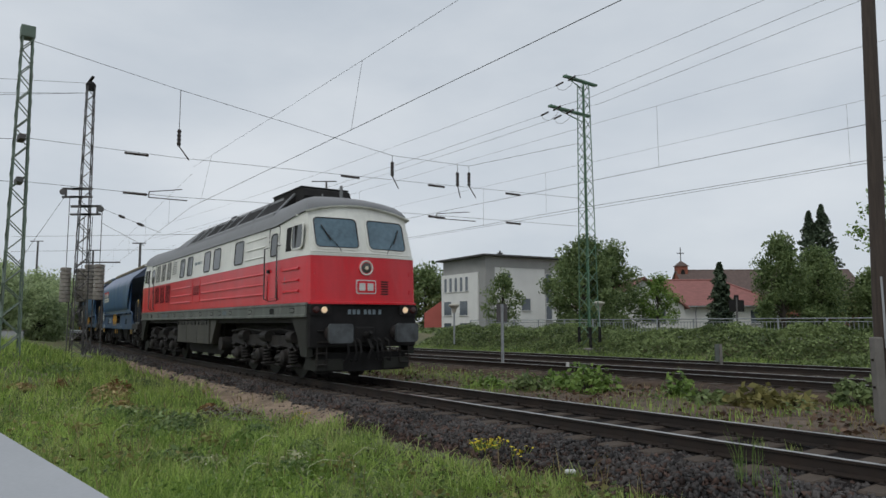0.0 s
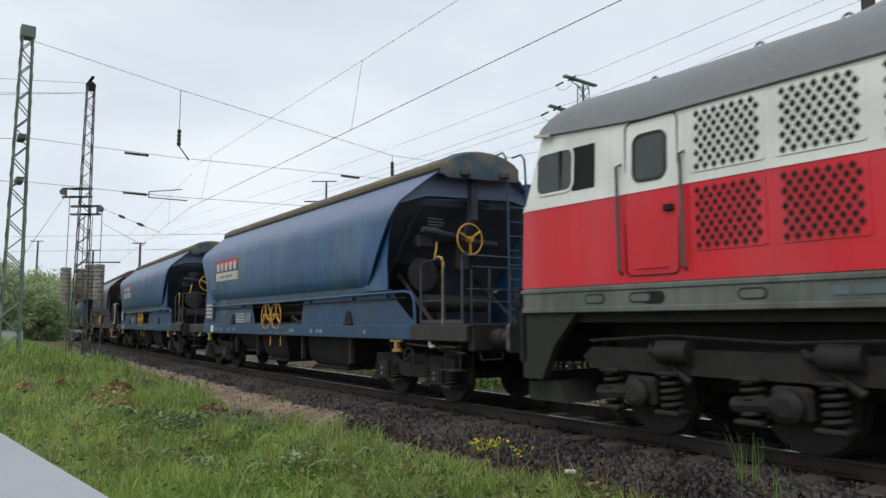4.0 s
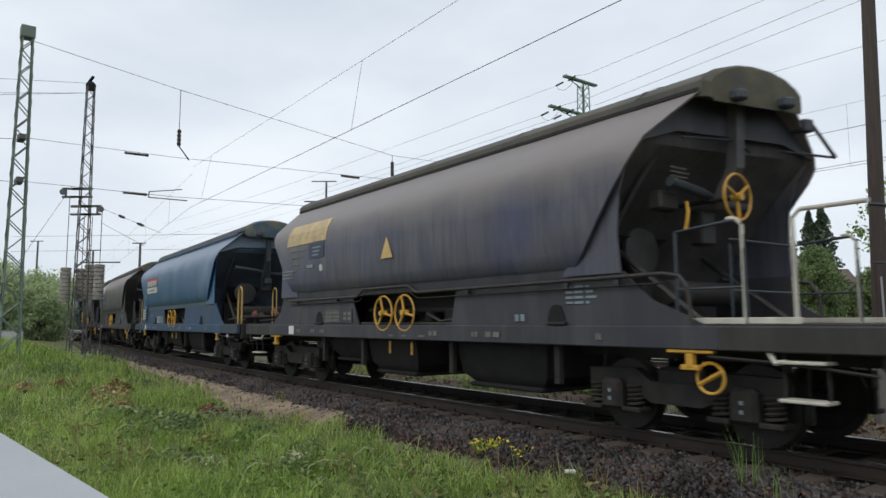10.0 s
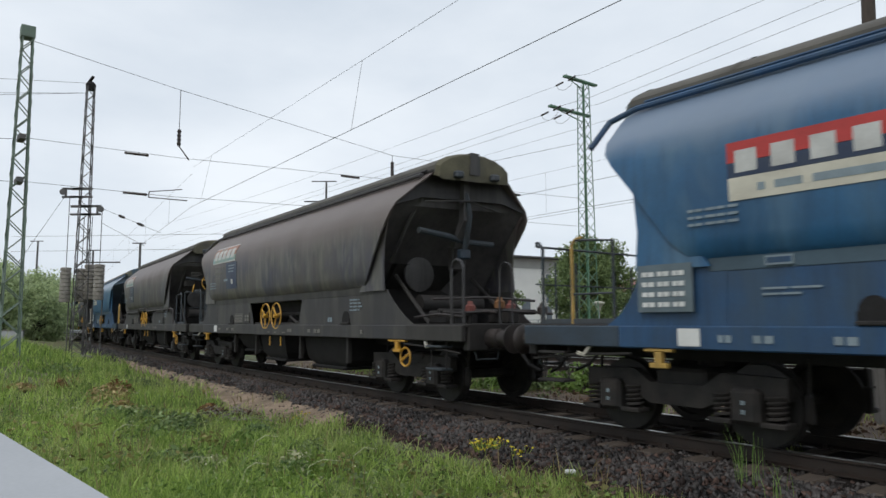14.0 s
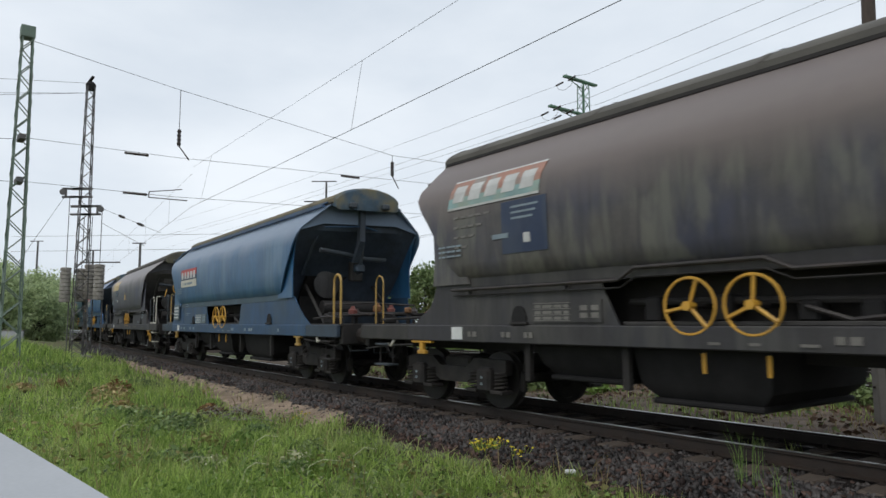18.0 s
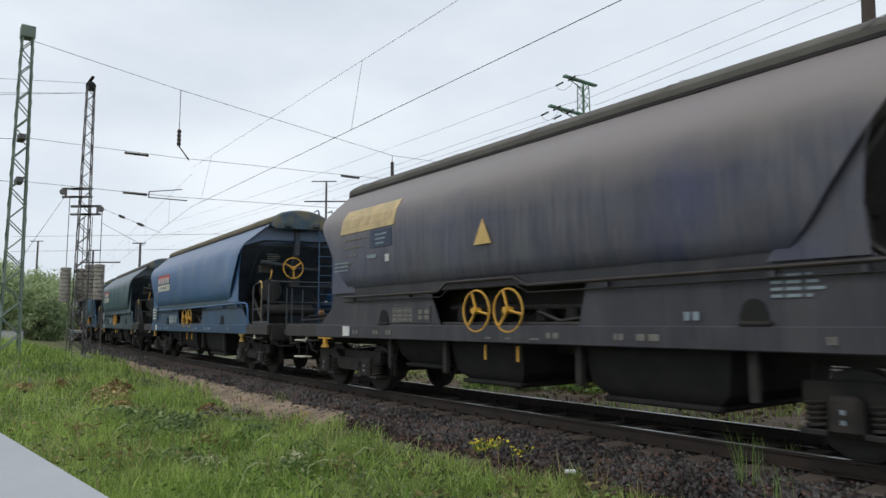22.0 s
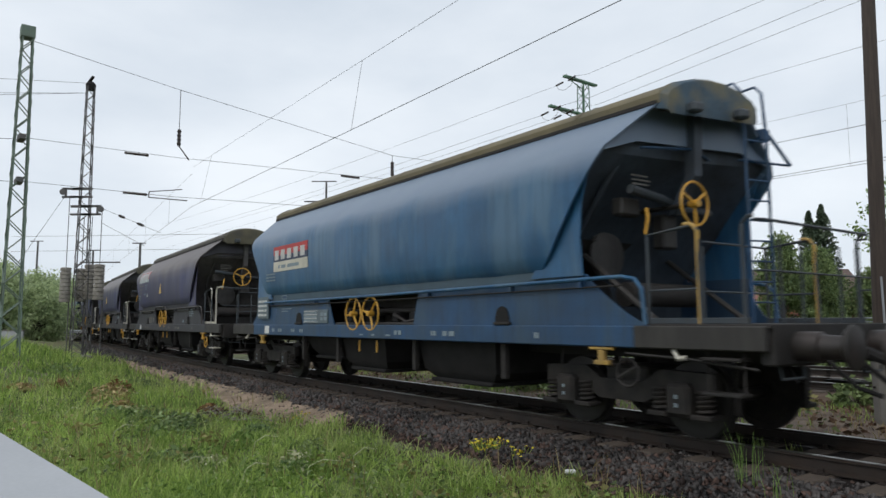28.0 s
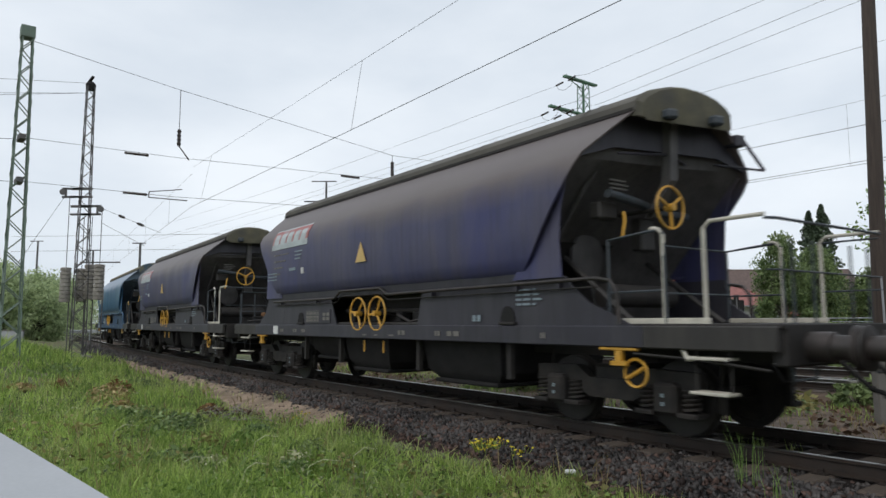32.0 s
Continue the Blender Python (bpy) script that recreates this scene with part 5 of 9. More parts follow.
blades("coarse_grass", x, y, (0.10 + 0.010 * d) * RNG.uniform(0.5, 1.4, len(x)), 0.004 + 0.0006 * d, M_GRASSD, "deep green coarse grass in patches", 0.7)
x, y = meadow(3600, 3.6, 30, -16, 45)
ok = keep(x, y, 2.3) & (patch(x, y, 1.3, 1.0) > -0.1)
x, y = x[ok], y[ok]
blades("dry_grass", x, y, RNG.uniform(0.12, 0.42, len(x)), 0.004 + 0.0004 * np.hypot(x, y), M_DRY, "dry straw-coloured grass", 0.9)


# tussocks: longer blades fanning out from many points
for count, h0, h1, material, label, off in ((520, 0.20, 0.42, M_GRASS, "tussocks of long fresh grass", 0.0), (420, 0.18, 0.36, M_GRASSD, "tussocks of dark coarse grass", 2.0), (340, 0.20, 0.45, M_GRASSL, "tussocks of pale seeding grass", 4.0)):
    x, y = meadow(count * 2, 4.0, 34, -16, 45)
    ok = keep(x, y, 3.05) & (patch(x, y, 1.2, off) + 0.6 * patch(x, y, 3.7, off) > -0.1)
    x, y = np.repeat(x[ok], 26), np.repeat(y[ok], 26)
    size = np.repeat(RNG.uniform(h0, h1, ok.sum()), 26)
    blades("tussock_grass", x + RNG.normal(0, 0.07, len(x)), y + RNG.normal(0, 0.07, len(y)), size * RNG.uniform(0.5, 1.0, len(x)), 0.0035 + 0.0004 * np.hypot(x, y), material, label, 1.2)


def weeds(name, x, y, size, lift, per, material, label, spread=0.12):
    """Low leafy weeds: each a small bunch of leaves."""
    x, y = np.repeat(x, per), np.repeat(y, per)
    x, y = x + RNG.normal(0, spread, len(x)), y + RNG.normal(0, spread, len(y))
    z = height(x, y) + RNG.uniform(0.02, lift, len(x))
    v, f = leaf_quads(np.stack([x, y, z], -1), size, RNG, 0.65)
    return tagged(new(name, cloud(name, v, f, material)), label, "weeds", kind="stuff")


x, y = meadow(1500, 3.6, 30, -14, 45)
ok = keep(x, y, 2.8) & (patch(x, y, 1.1, 3.0) > -0.1)
weeds("leafy_weeds", x[ok], y[ok], 0.030, 0.24, 14, M_IVY, "low leafy weeds in the grass", 0.12)
x, y = meadow(1500, 3.6, 26, -14, 45)
ok = keep(x, y, 2.8) & (patch(x, y, 1.6, 0.5) > 0.2)
weeds("bright_weeds", x[ok], y[ok], 0.026, 0.26, 12, M_LEAFL, "bright lime-green weeds in the grass", 0.09)
x, y = meadow(700, 3.8, 24, -14, 42)
ok = keep(x, y, 2.8) & (patch(x, y, 0.8, 5.0) > 0.25)
weeds("wilted_weeds", x[ok], y[ok], 0.042, 0.28, 12, M_WILT, "pale yellowish wilted weeds in the grass", 0.10)

def bunch(name, label, group, wx, wy, wr, wh, n, size, leaf, stalk, category="weeds", flat=0.45, dome=0.6):
    """A low bunch of leaves on thin stalks."""
    t, r = RNG.uniform(0, 2 * pi, n), wr * RNG.uniform(0, 1, n) ** 0.5
    c = np.stack([r * np.cos(t), r * np.sin(t) * 0.8, wh * RNG.uniform(0.1, 1.0, n) * (1 - dome * (r / wr) ** 2)], -1)
    ob = thing(name, label, category, group, at=pose(wx, wy, float(height(wx, wy))))
    v, f = leaf_quads(c, size, RNG, flat)
    b = new("foliage", cloud("foliage", v, f, leaf))
    b.parent = ob
    m = Mesh()
    for k in range(0, n, 12):
        m.tube([(c[k][0] * 0.5, c[k][1] * 0.5, -0.05), tuple(c[k])], 0.005, 3)
    part("stalk_bunch", m, stalk, ob)
    return ob


# withered heaps of cut growth in the meadow
for wx, wy, wr, wh, leaf in ((-7.95, 16.6, 0.50, 0.38, M_STRAW), (-8.05, 17.30, 0.42, 0.42, M_RUSTLEAF), (-7.55, 15.9, 0.5, 0.26, M_STRAW), (-9.5, 17.35, 0.20, 0.30, M_RUSTLEAF), (-10.2, 16.85, 0.35, 0.20, M_STRAW), (-6.9, 14.9, 0.4, 0.20, M_STRAW), (-4.75, 14.2, 0.26, 0.32, M_RUSTLEAF)):
    bunch("withered_heap", "withered straw-brown heap of cut growth in the meadow", "withered heaps", wx, wy, wr, wh, 320, 0.05, leaf, M_DRY, flat=0.7)
# nettles and dark weeds in patches
for wx, wy, wr, wh, leaf in ((-6.15, 13.0, 0.55, 0.30, M_NETTLE), (-5.55, 12.85, 0.5, 0.28, M_NETTLE), (-5.0, 12.5, 0.55, 0.32, M_NETTLE), (-4.5, 12.1, 0.5, 0.30, M_IVY), (-4.45, 11.6, 0.45, 0.26, M_NETTLE), (-5.9, 13.9, 0.45, 0.24, M_IVY), (-2.95, 11.2, 0.38, 0.30, M_NETTLE), (-3.0, 10.6, 0.30, 0.22, M_LEAFL), (-3.55, 9.3, 0.4, 0.22, M_NETTLE), (-11.3, 20.5, 0.7, 0.3, M_NETTLE), (-9.0, 20.6, 0.6, 0.3, M_IVY), (-2.0, 10.2, 0.3, 0.2, M_IVY)):
    bunch("weed_clump", "dark leafy weed clump in the meadow", "weed clumps", wx, wy, wr, wh, 300, 0.045, leaf, M_GRASSD)
# a heap of grey dead twigs by the path
for wx, wy in ((-4.45, 13.95), (-4.0, 13.8), (-3.75, 13.5)):
    bunch("twig_heap", "heap of grey dead twigs and dark leaves by the path", "twig heaps", wx, wy, 0.34, 0.30, 130, 0.045, M_LITTER, M_BARK)
    tw = Mesh()
    for i in range(16):
        t, l = RNG.uniform(0, pi), RNG.uniform(0.25, 0.6)
        p0 = Vector((wx + RNG.normal(0, 0.15), wy + RNG.normal(0, 0.12), float(height(wx, wy)) + RNG.uniform(0.05, 0.25)))
        tw.tube([p0 - Vector((cos(t) * l / 2, sin(t) * l / 2, 0.05)), p0, p0 + Vector((cos(t) * l / 2, sin(t) * l / 2, RNG.uniform(-0.05, 0.15)))], 0.007, 4)
    thing("dead_twigs", "pale grey dead twigs lying in the grass", "twigs", "twig heaps", tw, M_TWIG)
for (ax, ay), (bx, by) in (((-4.15, 13.45), (-3.15, 13.15)), ((-4.0, 13.25), (-3.3, 13.05))):
    za, zb = float(height(ax, ay)) + 0.12, float(height(bx, by)) + 0.12
    thing("fallen_branch", "thin pale branch lying in the grass", "branch", "fallen branches", Mesh().tube([(ax, ay, za), ((ax + bx) / 2, (ay + by) / 2 + 0.03, (za + zb) / 2 + 0.03), (bx, by, zb)], [0.018, 0.014, 0.008], 6), M_TWIG)
# young elders with pale tops, and yellowing plants
for wx, wy, wr, wh, leaf in ((-1.78, 8.62, 0.24, 0.34, M_CREAM), (-1.55, 8.75, 0.20, 0.26, M_WILT), (-1.22, 8.75, 0.16, 0.28, M_WILT), (-0.60, 8.45, 0.26, 0.26, M_LEAFL), (-0.50, 8.55, 0.16, 0.30, M_WILT), (-2.9, 8.9, 0.22, 0.2, M_CREAM), (-0.05, 8.3, 0.24, 0.2, M_LEAFL), (0.35, 8.25, 0.22, 0.2, M_LEAFL), (-5.9, 13.3, 0.2, 0.36, M_CREAM)):
    bunch("young_elder", "young plant with pale cream-green top leaves", "young plants", wx, wy, wr, wh, 110, 0.036, leaf, M_GRASSD, "plant")
    if leaf is M_CREAM:
        bunch("weed_clump", "dark leafy weed clump in the meadow", "weed clumps", wx - 0.05, wy - 0.08, wr * 1.1, wh * 0.6, 120, 0.04, M_NETTLE, M_GRASSD)
# arching bleached blades
for wx, wy, l, h in ((-1.15, 8.75, 0.34, 0.34), (-1.6, 8.2, 0.40, 0.26), (-3.2, 8.6, 0.35, 0.22), (-2.3, 8.1, 0.3, 0.25), (-2.6, 9.6, 0.35, 0.3), (-4.9, 10.4, 0.4, 0.34), (-6.6, 12.2, 0.3, 0.36)):
    z = float(height(wx, wy))
    thing("bleached_blade", "arching bleached blade of grass", "grass", "bleached blades", Mesh().tube([(wx, wy, z), (wx + 0.10 * l, wy, z + 0.7 * h), (wx + 0.5 * l, wy, z + h), (wx + l, wy, z + 0.93 * h)], [0.006, 0.006, 0.005, 0.002], 4), M_BLEACH)
# small blossoms in the grass
x, y = meadow(900, 4.0, 26, -14, 45)
ok = keep(x, y, 3.0) & (patch(x, y, 0.9, 1.2) > 0.1)
weeds("meadow_blossom", x[ok], y[ok], 0.014, 0.30, 3, M_CREAM, "small pale blossoms in the meadow", 0.05)
# flowers at the edge of the ballast
for fx, fy, n in ((0.56, 9.70, 60), (0.74, 9.65, 50), (0.92, 9.2, 16), (-2.70, 13.1, 24)):
    fl = thing("yellow_flower", "small clump of yellow blossom by the ballast", "flower", "flower clumps", at=pose(fx, fy, float(height(fx, fy))))
    c = np.stack([RNG.normal(0, 0.10, n), RNG.normal(0, 0.08, n), RNG.uniform(0.08, 0.24, n)], -1)
    st = Mesh()
    for q in c:
        st.tube([(q[0] * 0.4, q[1] * 0.4, -0.03), tuple(q)], 0.004, 3)
    part("stem_cluster", st, M_GRASS, fl)
    v, f = leaf_quads(c, 0.027, RNG, 0.6)
    b = new("blossom", cloud("blossom", v, f, M_FLOWER))
    b.parent = fl

# grit, straw and single blades on the path
ss, uu = RNG.uniform(-9, 13.5, 1500), RNG.uniform(-3.3, -1.95, 1500)
px_, py_ = line_many(ss, uu)
blades("path_straw", px_, py_, RNG.uniform(0.03, 0.12, 1500), 0.006, M_DRY, "dry straw strewn over the path", 2.5)
ok = patch(px_, py_, 3.0, 0.3) > 0.35
blades("path_grass", px_[ok], py_[ok], RNG.uniform(0.05, 0.2, ok.sum()), 0.007, M_GRASS, "grass tufts growing in the path", 0.8)
# tall stalks beside the near rail
TS, TU = 20.4, -1.75
for sx, su, n, hh in ((TS, TU, 20, 0.62), (TS + 0.45, TU - 0.2, 10, 0.42), (9.9, -2.2, 22, 0.34), (13.2, -2.4, 12, 0.30), (19.5, 0.1, 24, 0.20), (19.9, 0.2, 18, 0.18)):
    px, py, _ = beside(sx, su)
    tf = thing("grass_tuft", "thin tuft of grass growing from the ballast", "grass", "grass tufts", at=pose(px, py, float(bed_top(abs(su))) - 0.03))
    m = Mesh()
    for i in range(n):
        a, l = RNG.uniform(0, 2 * pi), RNG.uniform(0.05, 0.3) * hh
        h1 = hh * RNG.uniform(0.5, 1.0)
        bx, by = RNG.normal(0, 0.06), RNG.normal(0, 0.06)
        m.tube([(bx, by, 0), (bx + l * 0.3 * cos(a), by + l * 0.3 * sin(a), h1 * 0.6), (bx + l * cos(a), by + l * sin(a), h1)], [0.0035, 0.003, 0.0012], 3, False)
    part("foliage", m, M_GRASSD if hh > 0.4 else M_GRASSL, tf)

# strip between our track and the far tracks
vn, va = np.meshgrid(np.arange(9.0, 15.7, 0.4), np.arange(-30, 10.1, 0.5), indexing="ij")
vx, vy = vn * NX + va * DX, vn * NY + va * DY
vu, vs = rail_dist(vx, vy)
vi = np.arange(vn.size).reshape(vn.shape)
vq = np.stack([vi[:-1, :-1], vi[1:, :-1], vi[1:, 1:], vi[:-1, 1:]], -1)
vok = (vu[:-1, :-1] < -2.4) & (vu[1:, 1:] < -2.4) & (vu[1:, :-1] < -2.4) & (vu[:-1, 1:] < -2.4)
tagged(new("verge_soil", cloud("verge_soil", np.stack([vx, vy, height(vx, vy) + 0.03], -1).reshape(-1, 3), vq[vok].reshape(-1, 4), M_VERGE)), "bare brown soil between the tracks", "ground", kind="structure")


def far_many(n_, a_):
    return n_ * NX + a_ * DX, n_ * NY + a_ * DY


n_, a_ = RNG.uniform(9.5, 16.2, 20000), RNG.uniform(-26, 9, 20000)
x, y = far_many(n_, a_)
u, s = rail_dist(x, y)
ok = (u < -2.2) & (n_ < 15.9 + 0.3 * patch(x, y, 2.0, 1.0)) & (patch(x, y, 0.8, 0.7) + 0.5 * patch(x, y, 2.7, 2.0) > 0.15)
blades("verge_grass", x[ok], y[ok], RNG.uniform(0.06, 0.26, ok.sum()), 0.010, M_GRASS, "sparse short grass between the tracks")
n_, a_ = RNG.uniform(9.5, 16.4, 7000), RNG.uniform(-26, 9, 7000)
x, y = far_many(n_, a_)
u, s = rail_dist(x, y)
ok = (u < -1.9) & (patch(x, y, 0.8, 0.7) < 0.5)
blades("dry_verge_grass", x[ok], y[ok], RNG.uniform(0.05, 0.24, ok.sum()), 0.010, M_DRY, "dry grass between the tracks", 1.2)
n_, a_ = RNG.uniform(10.5, 16.0, 520), RNG.uniform(-24, 8, 520)
x, y = far_many(n_, a_)
u, s = rail_dist(x, y)
ok = (u < -2.4) & (patch(x, y, 0.9, 2.2) > 0.25)
weeds("verge_weeds", x[ok], y[ok], 0.045, 0.26, 12, M_IVY, "green weeds between the tracks", 0.16)
ok = (u < -2.2) & (patch(x, y, 0.9, 2.2) < 0.2)
weeds("brown_litter", x[ok], y[ok], 0.06, 0.10, 16, M_LITTER, "brown dead plant litter between the tracks", 0.35)


def shrub(x, y, r, h, n, size, material, label, seed):
    rng = np.random.default_rng(seed)
    ob = thing("shrub", label, "shrub", "shrubs", at=pose(x, y, float(height(x, y))))
    p = rng.normal(size=(n, 3))
    p /= np.linalg.norm(p, axis=1)[:, None]
    p *= rng.uniform(0.3, 1.0, (n, 1)) ** 0.5
    p[:, 2] = np.abs(p[:, 2])
    k = 1 + 0.25 * np.sin(np.arctan2(p[:, 1], p[:, 0]) * 3 + seed)
    c = p * np.array([r, r, h]) * k[:, None]
    m = Mesh()
    for q in c[:: max(1, n // 24)]:
        m.tube([(q[0] * 0.1, q[1] * 0.1, -0.05), (q[0] * 0.6, q[1] * 0.6, q[2] * 0.7), tuple(q)], [0.010, 0.008, 0.004], 4, False)
    part("woody_base", m, M_BARK, ob)
    v, f = leaf_quads(c, size, rng, 0.5)
    cr = new("foliage", cloud("foliage", v, f, material))
    cr.parent = ob
    return ob


shrub(3.55, 17.3, 0.75, 0.62, 520, 0.085, M_LEAFL, "bright green leafy shrub between the tracks", 1)
shrub(2.95, 17.9, 0.6, 0.45, 300, 0.08, M_LEAFL, "bright green leafy shrub between the tracks", 2)
shrub(2.15, 17.6, 0.55, 0.42, 260, 0.09, M_IVY, "dull green shrub between the tracks", 3)
shrub(1.2, 18.5, 0.6, 0.28, 260, 0.07, M_LEAFL, "low light green plant between the tracks", 4)
shrub(5.35, 15.9, 0.36, 0.55, 200, 0.085, M_LEAFL, "light green broad-leaved plant between the tracks", 5)
shrub(6.35, 14.2, 0.55, 0.45, 230, 0.10, M_WILT, "pale yellowish broad-leaved plant", 6)
shrub(6.95, 13.9, 0.5, 0.36, 190, 0.10, M_WILT, "pale yellowish broad-leaved plant", 7)
shrub(5.6, 14.8, 0.5, 0.30, 190, 0.085, M_IVY, "dull green low plant between the tracks", 8)
shrub(8.3, 14.0, 0.6, 0.62, 320, 0.09, M_IVY, "green shrub at the foot of the pole", 9)
shrub(7.9, 12.2, 0.4, 0.40, 200, 0.07, M_IVY, "green shrub at the foot of the pole", 10)

# brambles and ivy on the bank
n_ = RNG.uniform(24.3, 30.0, 80000)
a_ = RNG.uniform(-34, 14, 80000)
x, y = far_many(n_, a_)
top = height(x, y) + 0.05 + (0.36 + 0.26 * patch(x, y, 0.8, 1.3) + 0.20 * patch(x, y, 2.1, 0.2)) * np.clip((n_ - 24.3) / 1.2, 0, 1) * RNG.uniform(0.25, 1.0, len(x)) ** 0.5
v, f = leaf_quads(np.stack([x, y, top], -1), 0.078, RNG, 0.35)
tagged(new("bank_brambles", cloud("bank_brambles", v, f, M_IVY)), "brambles and ivy covering the bank", "brambles", kind="stuff")
n_ = RNG.uniform(24.0, 25.6, 5200)
a_ = RNG.uniform(-34, 14, 5200)
x, y = far_many(n_, a_)
blades("bank_grass", x, y, RNG.uniform(0.15, 0.5, len(x)), 0.014, M_GRASS, "tall grass at the foot of the bank")
n_ = RNG.uniform(30.5, 44, 9000)
a_ = RNG.uniform(-46, 16, 9000)
x, y = far_many(n_, a_)
v, f = leaf_quads(np.stack([x, y, height(x, y) + RNG.uniform(0.05, 0.35, len(x))], -1), 0.16, RNG, 0.5)
tagged(new("hedge_growth", cloud("hedge_growth", v, f, M_IVY)), "green growth behind the fence", "bushes", kind="stuff")
# rubble of fallen leaves and a stone lying on the ballast
lit = Mesh()
for i in range(2):
    lit.cbox(1.40 + i * 0.05, 1.48 + i * 0.05, 8.18, 8.24, -0.34, -0.29, 0.015)
thing("pale_stone", "single pale stone lying on the dark ballast", "stone", "", lit, M_SIGNW)


# ------------------------------------------------------------------ hopper wagons
AXLE = 0.92


def hull_half(m, sgn, D):
    """Curved upper hull sheet of one side, cut aslant at both ends."""
    sec = [(1.44, 2.10), (1.50, 2.16), (1.54, 2.35), (1.565, 2.7), (1.575, 3.05), (1.575, 3.36), (1.55, 3.53), (1.46, 3.70), (1.10, 4.03), (0.72, 4.36)]
    end = [e - D for e in (5.06, 5.12, 5.32, 5.57, 5.82, 6.07, 6.19, 6.25, 6.38, 6.5)]
    rings = []
    for (b, z), e in zip(sec, end):
        row = []
        for i in range(41):
            t = -1 + 2 * i / 40
            k = (1 if 2.2 < z < 3.6 else 0.4) * (0.3 if t * e < -2.5 else 1.0)          # the sheets are buckled by use
            row.append((t * e, sgn * (b + k * (0.004 * sin(t * 19 + z * 3) + 0.026 * noise.noise((t * 7.0, z * 1.4, 2.0 + sgn)))), z))
        rings.append(row)
    m.loft(rings, False)
    inner = [[(p[0] * 0.998, p[1] - sgn * 0.03, p[2] - 0.012) for p in r] for r in rings]
    m.loft(inner, False)
    for k in (0, -1):
        m.loft([[r[k] for r in rings], [r[k] for r in inner]], False)


def hull_y(z):
    """Half width of the hull sheet at a height."""
    return float(np.interp(z, [2.16, 2.35, 2.7, 3.05, 3.36, 3.53, 3.70, 4.03], [1.50, 1.54, 1.565, 1.575, 1.575, 1.55, 1.46, 1.10]))


def skin(parent, name, x0, x1, z0, z1, sgn, out, material, label="", lean=0.0, thick=0.012):
    """A painted field or foil that follows the hull's curve; lean slants its ends."""
    n = max(2, int((z1 - z0) / 0.06) + 1)
    rings = []
    for i in range(n + 1):
        z = z0 + (z1 - z0) * i / n
        d = lean * i / n
        rings.append([(x0 + d, sgn * (hull_y(z) + out), z), (x1 + d, sgn * (hull_y(z) + out), z), (x1 + d, sgn * (hull_y(z) + out - thick), z), (x0 + d, sgn * (hull_y(z) + out - thick), z)])
    return part(name, Mesh().loft(rings, True, True), material, parent, label)


def wheelset(parent, x, r=0.46):
    ws = part("wheelset", Mesh().tube([(0, -0.95, 0), (0, 0.95, 0)], 0.085, 10), M_BOGIE, parent)
    ws.matrix_basis = pose(x, 0, r)
    for sgn in (-1, 1):
        y = sgn * 0.755
        prof = [(0.10, -0.09), (0.16, -0.09), (0.18, -0.03), (r - 0.08, -0.02), (r - 0.06, -0.065), (r, -0.06), (r + 0.004, 0.05), (r + 0.03, 0.055), (r + 0.028, 0.085), (r - 0.06, 0.085), (r - 0.08, 0.03), (0.2, 0.05), (0.16, 0.09), (0.10, 0.09)]
        part("wheel", Mesh().lathe([(a, -sgn * b) for a, b in prof], (0, y, 0), "y", 28), M_BOGIE, ws, smooth=True)
        mk = Mesh().lathe([(r - 0.058, -sgn * -0.068), (r - 0.004, -sgn * -0.063)], (0, y, 0), "y", 28)
        for i in range(4):
            t = i * pi / 2 + 0.4
            mk.tube([(0.27 * cos(t), y + sgn * 0.025, 0.27 * sin(t)), (0.27 * cos(t), y + sgn * 0.05, 0.27 * sin(t))], 0.045, 8)
        part("tyre_face", mk, M_WHEELRIM, ws)
    return ws


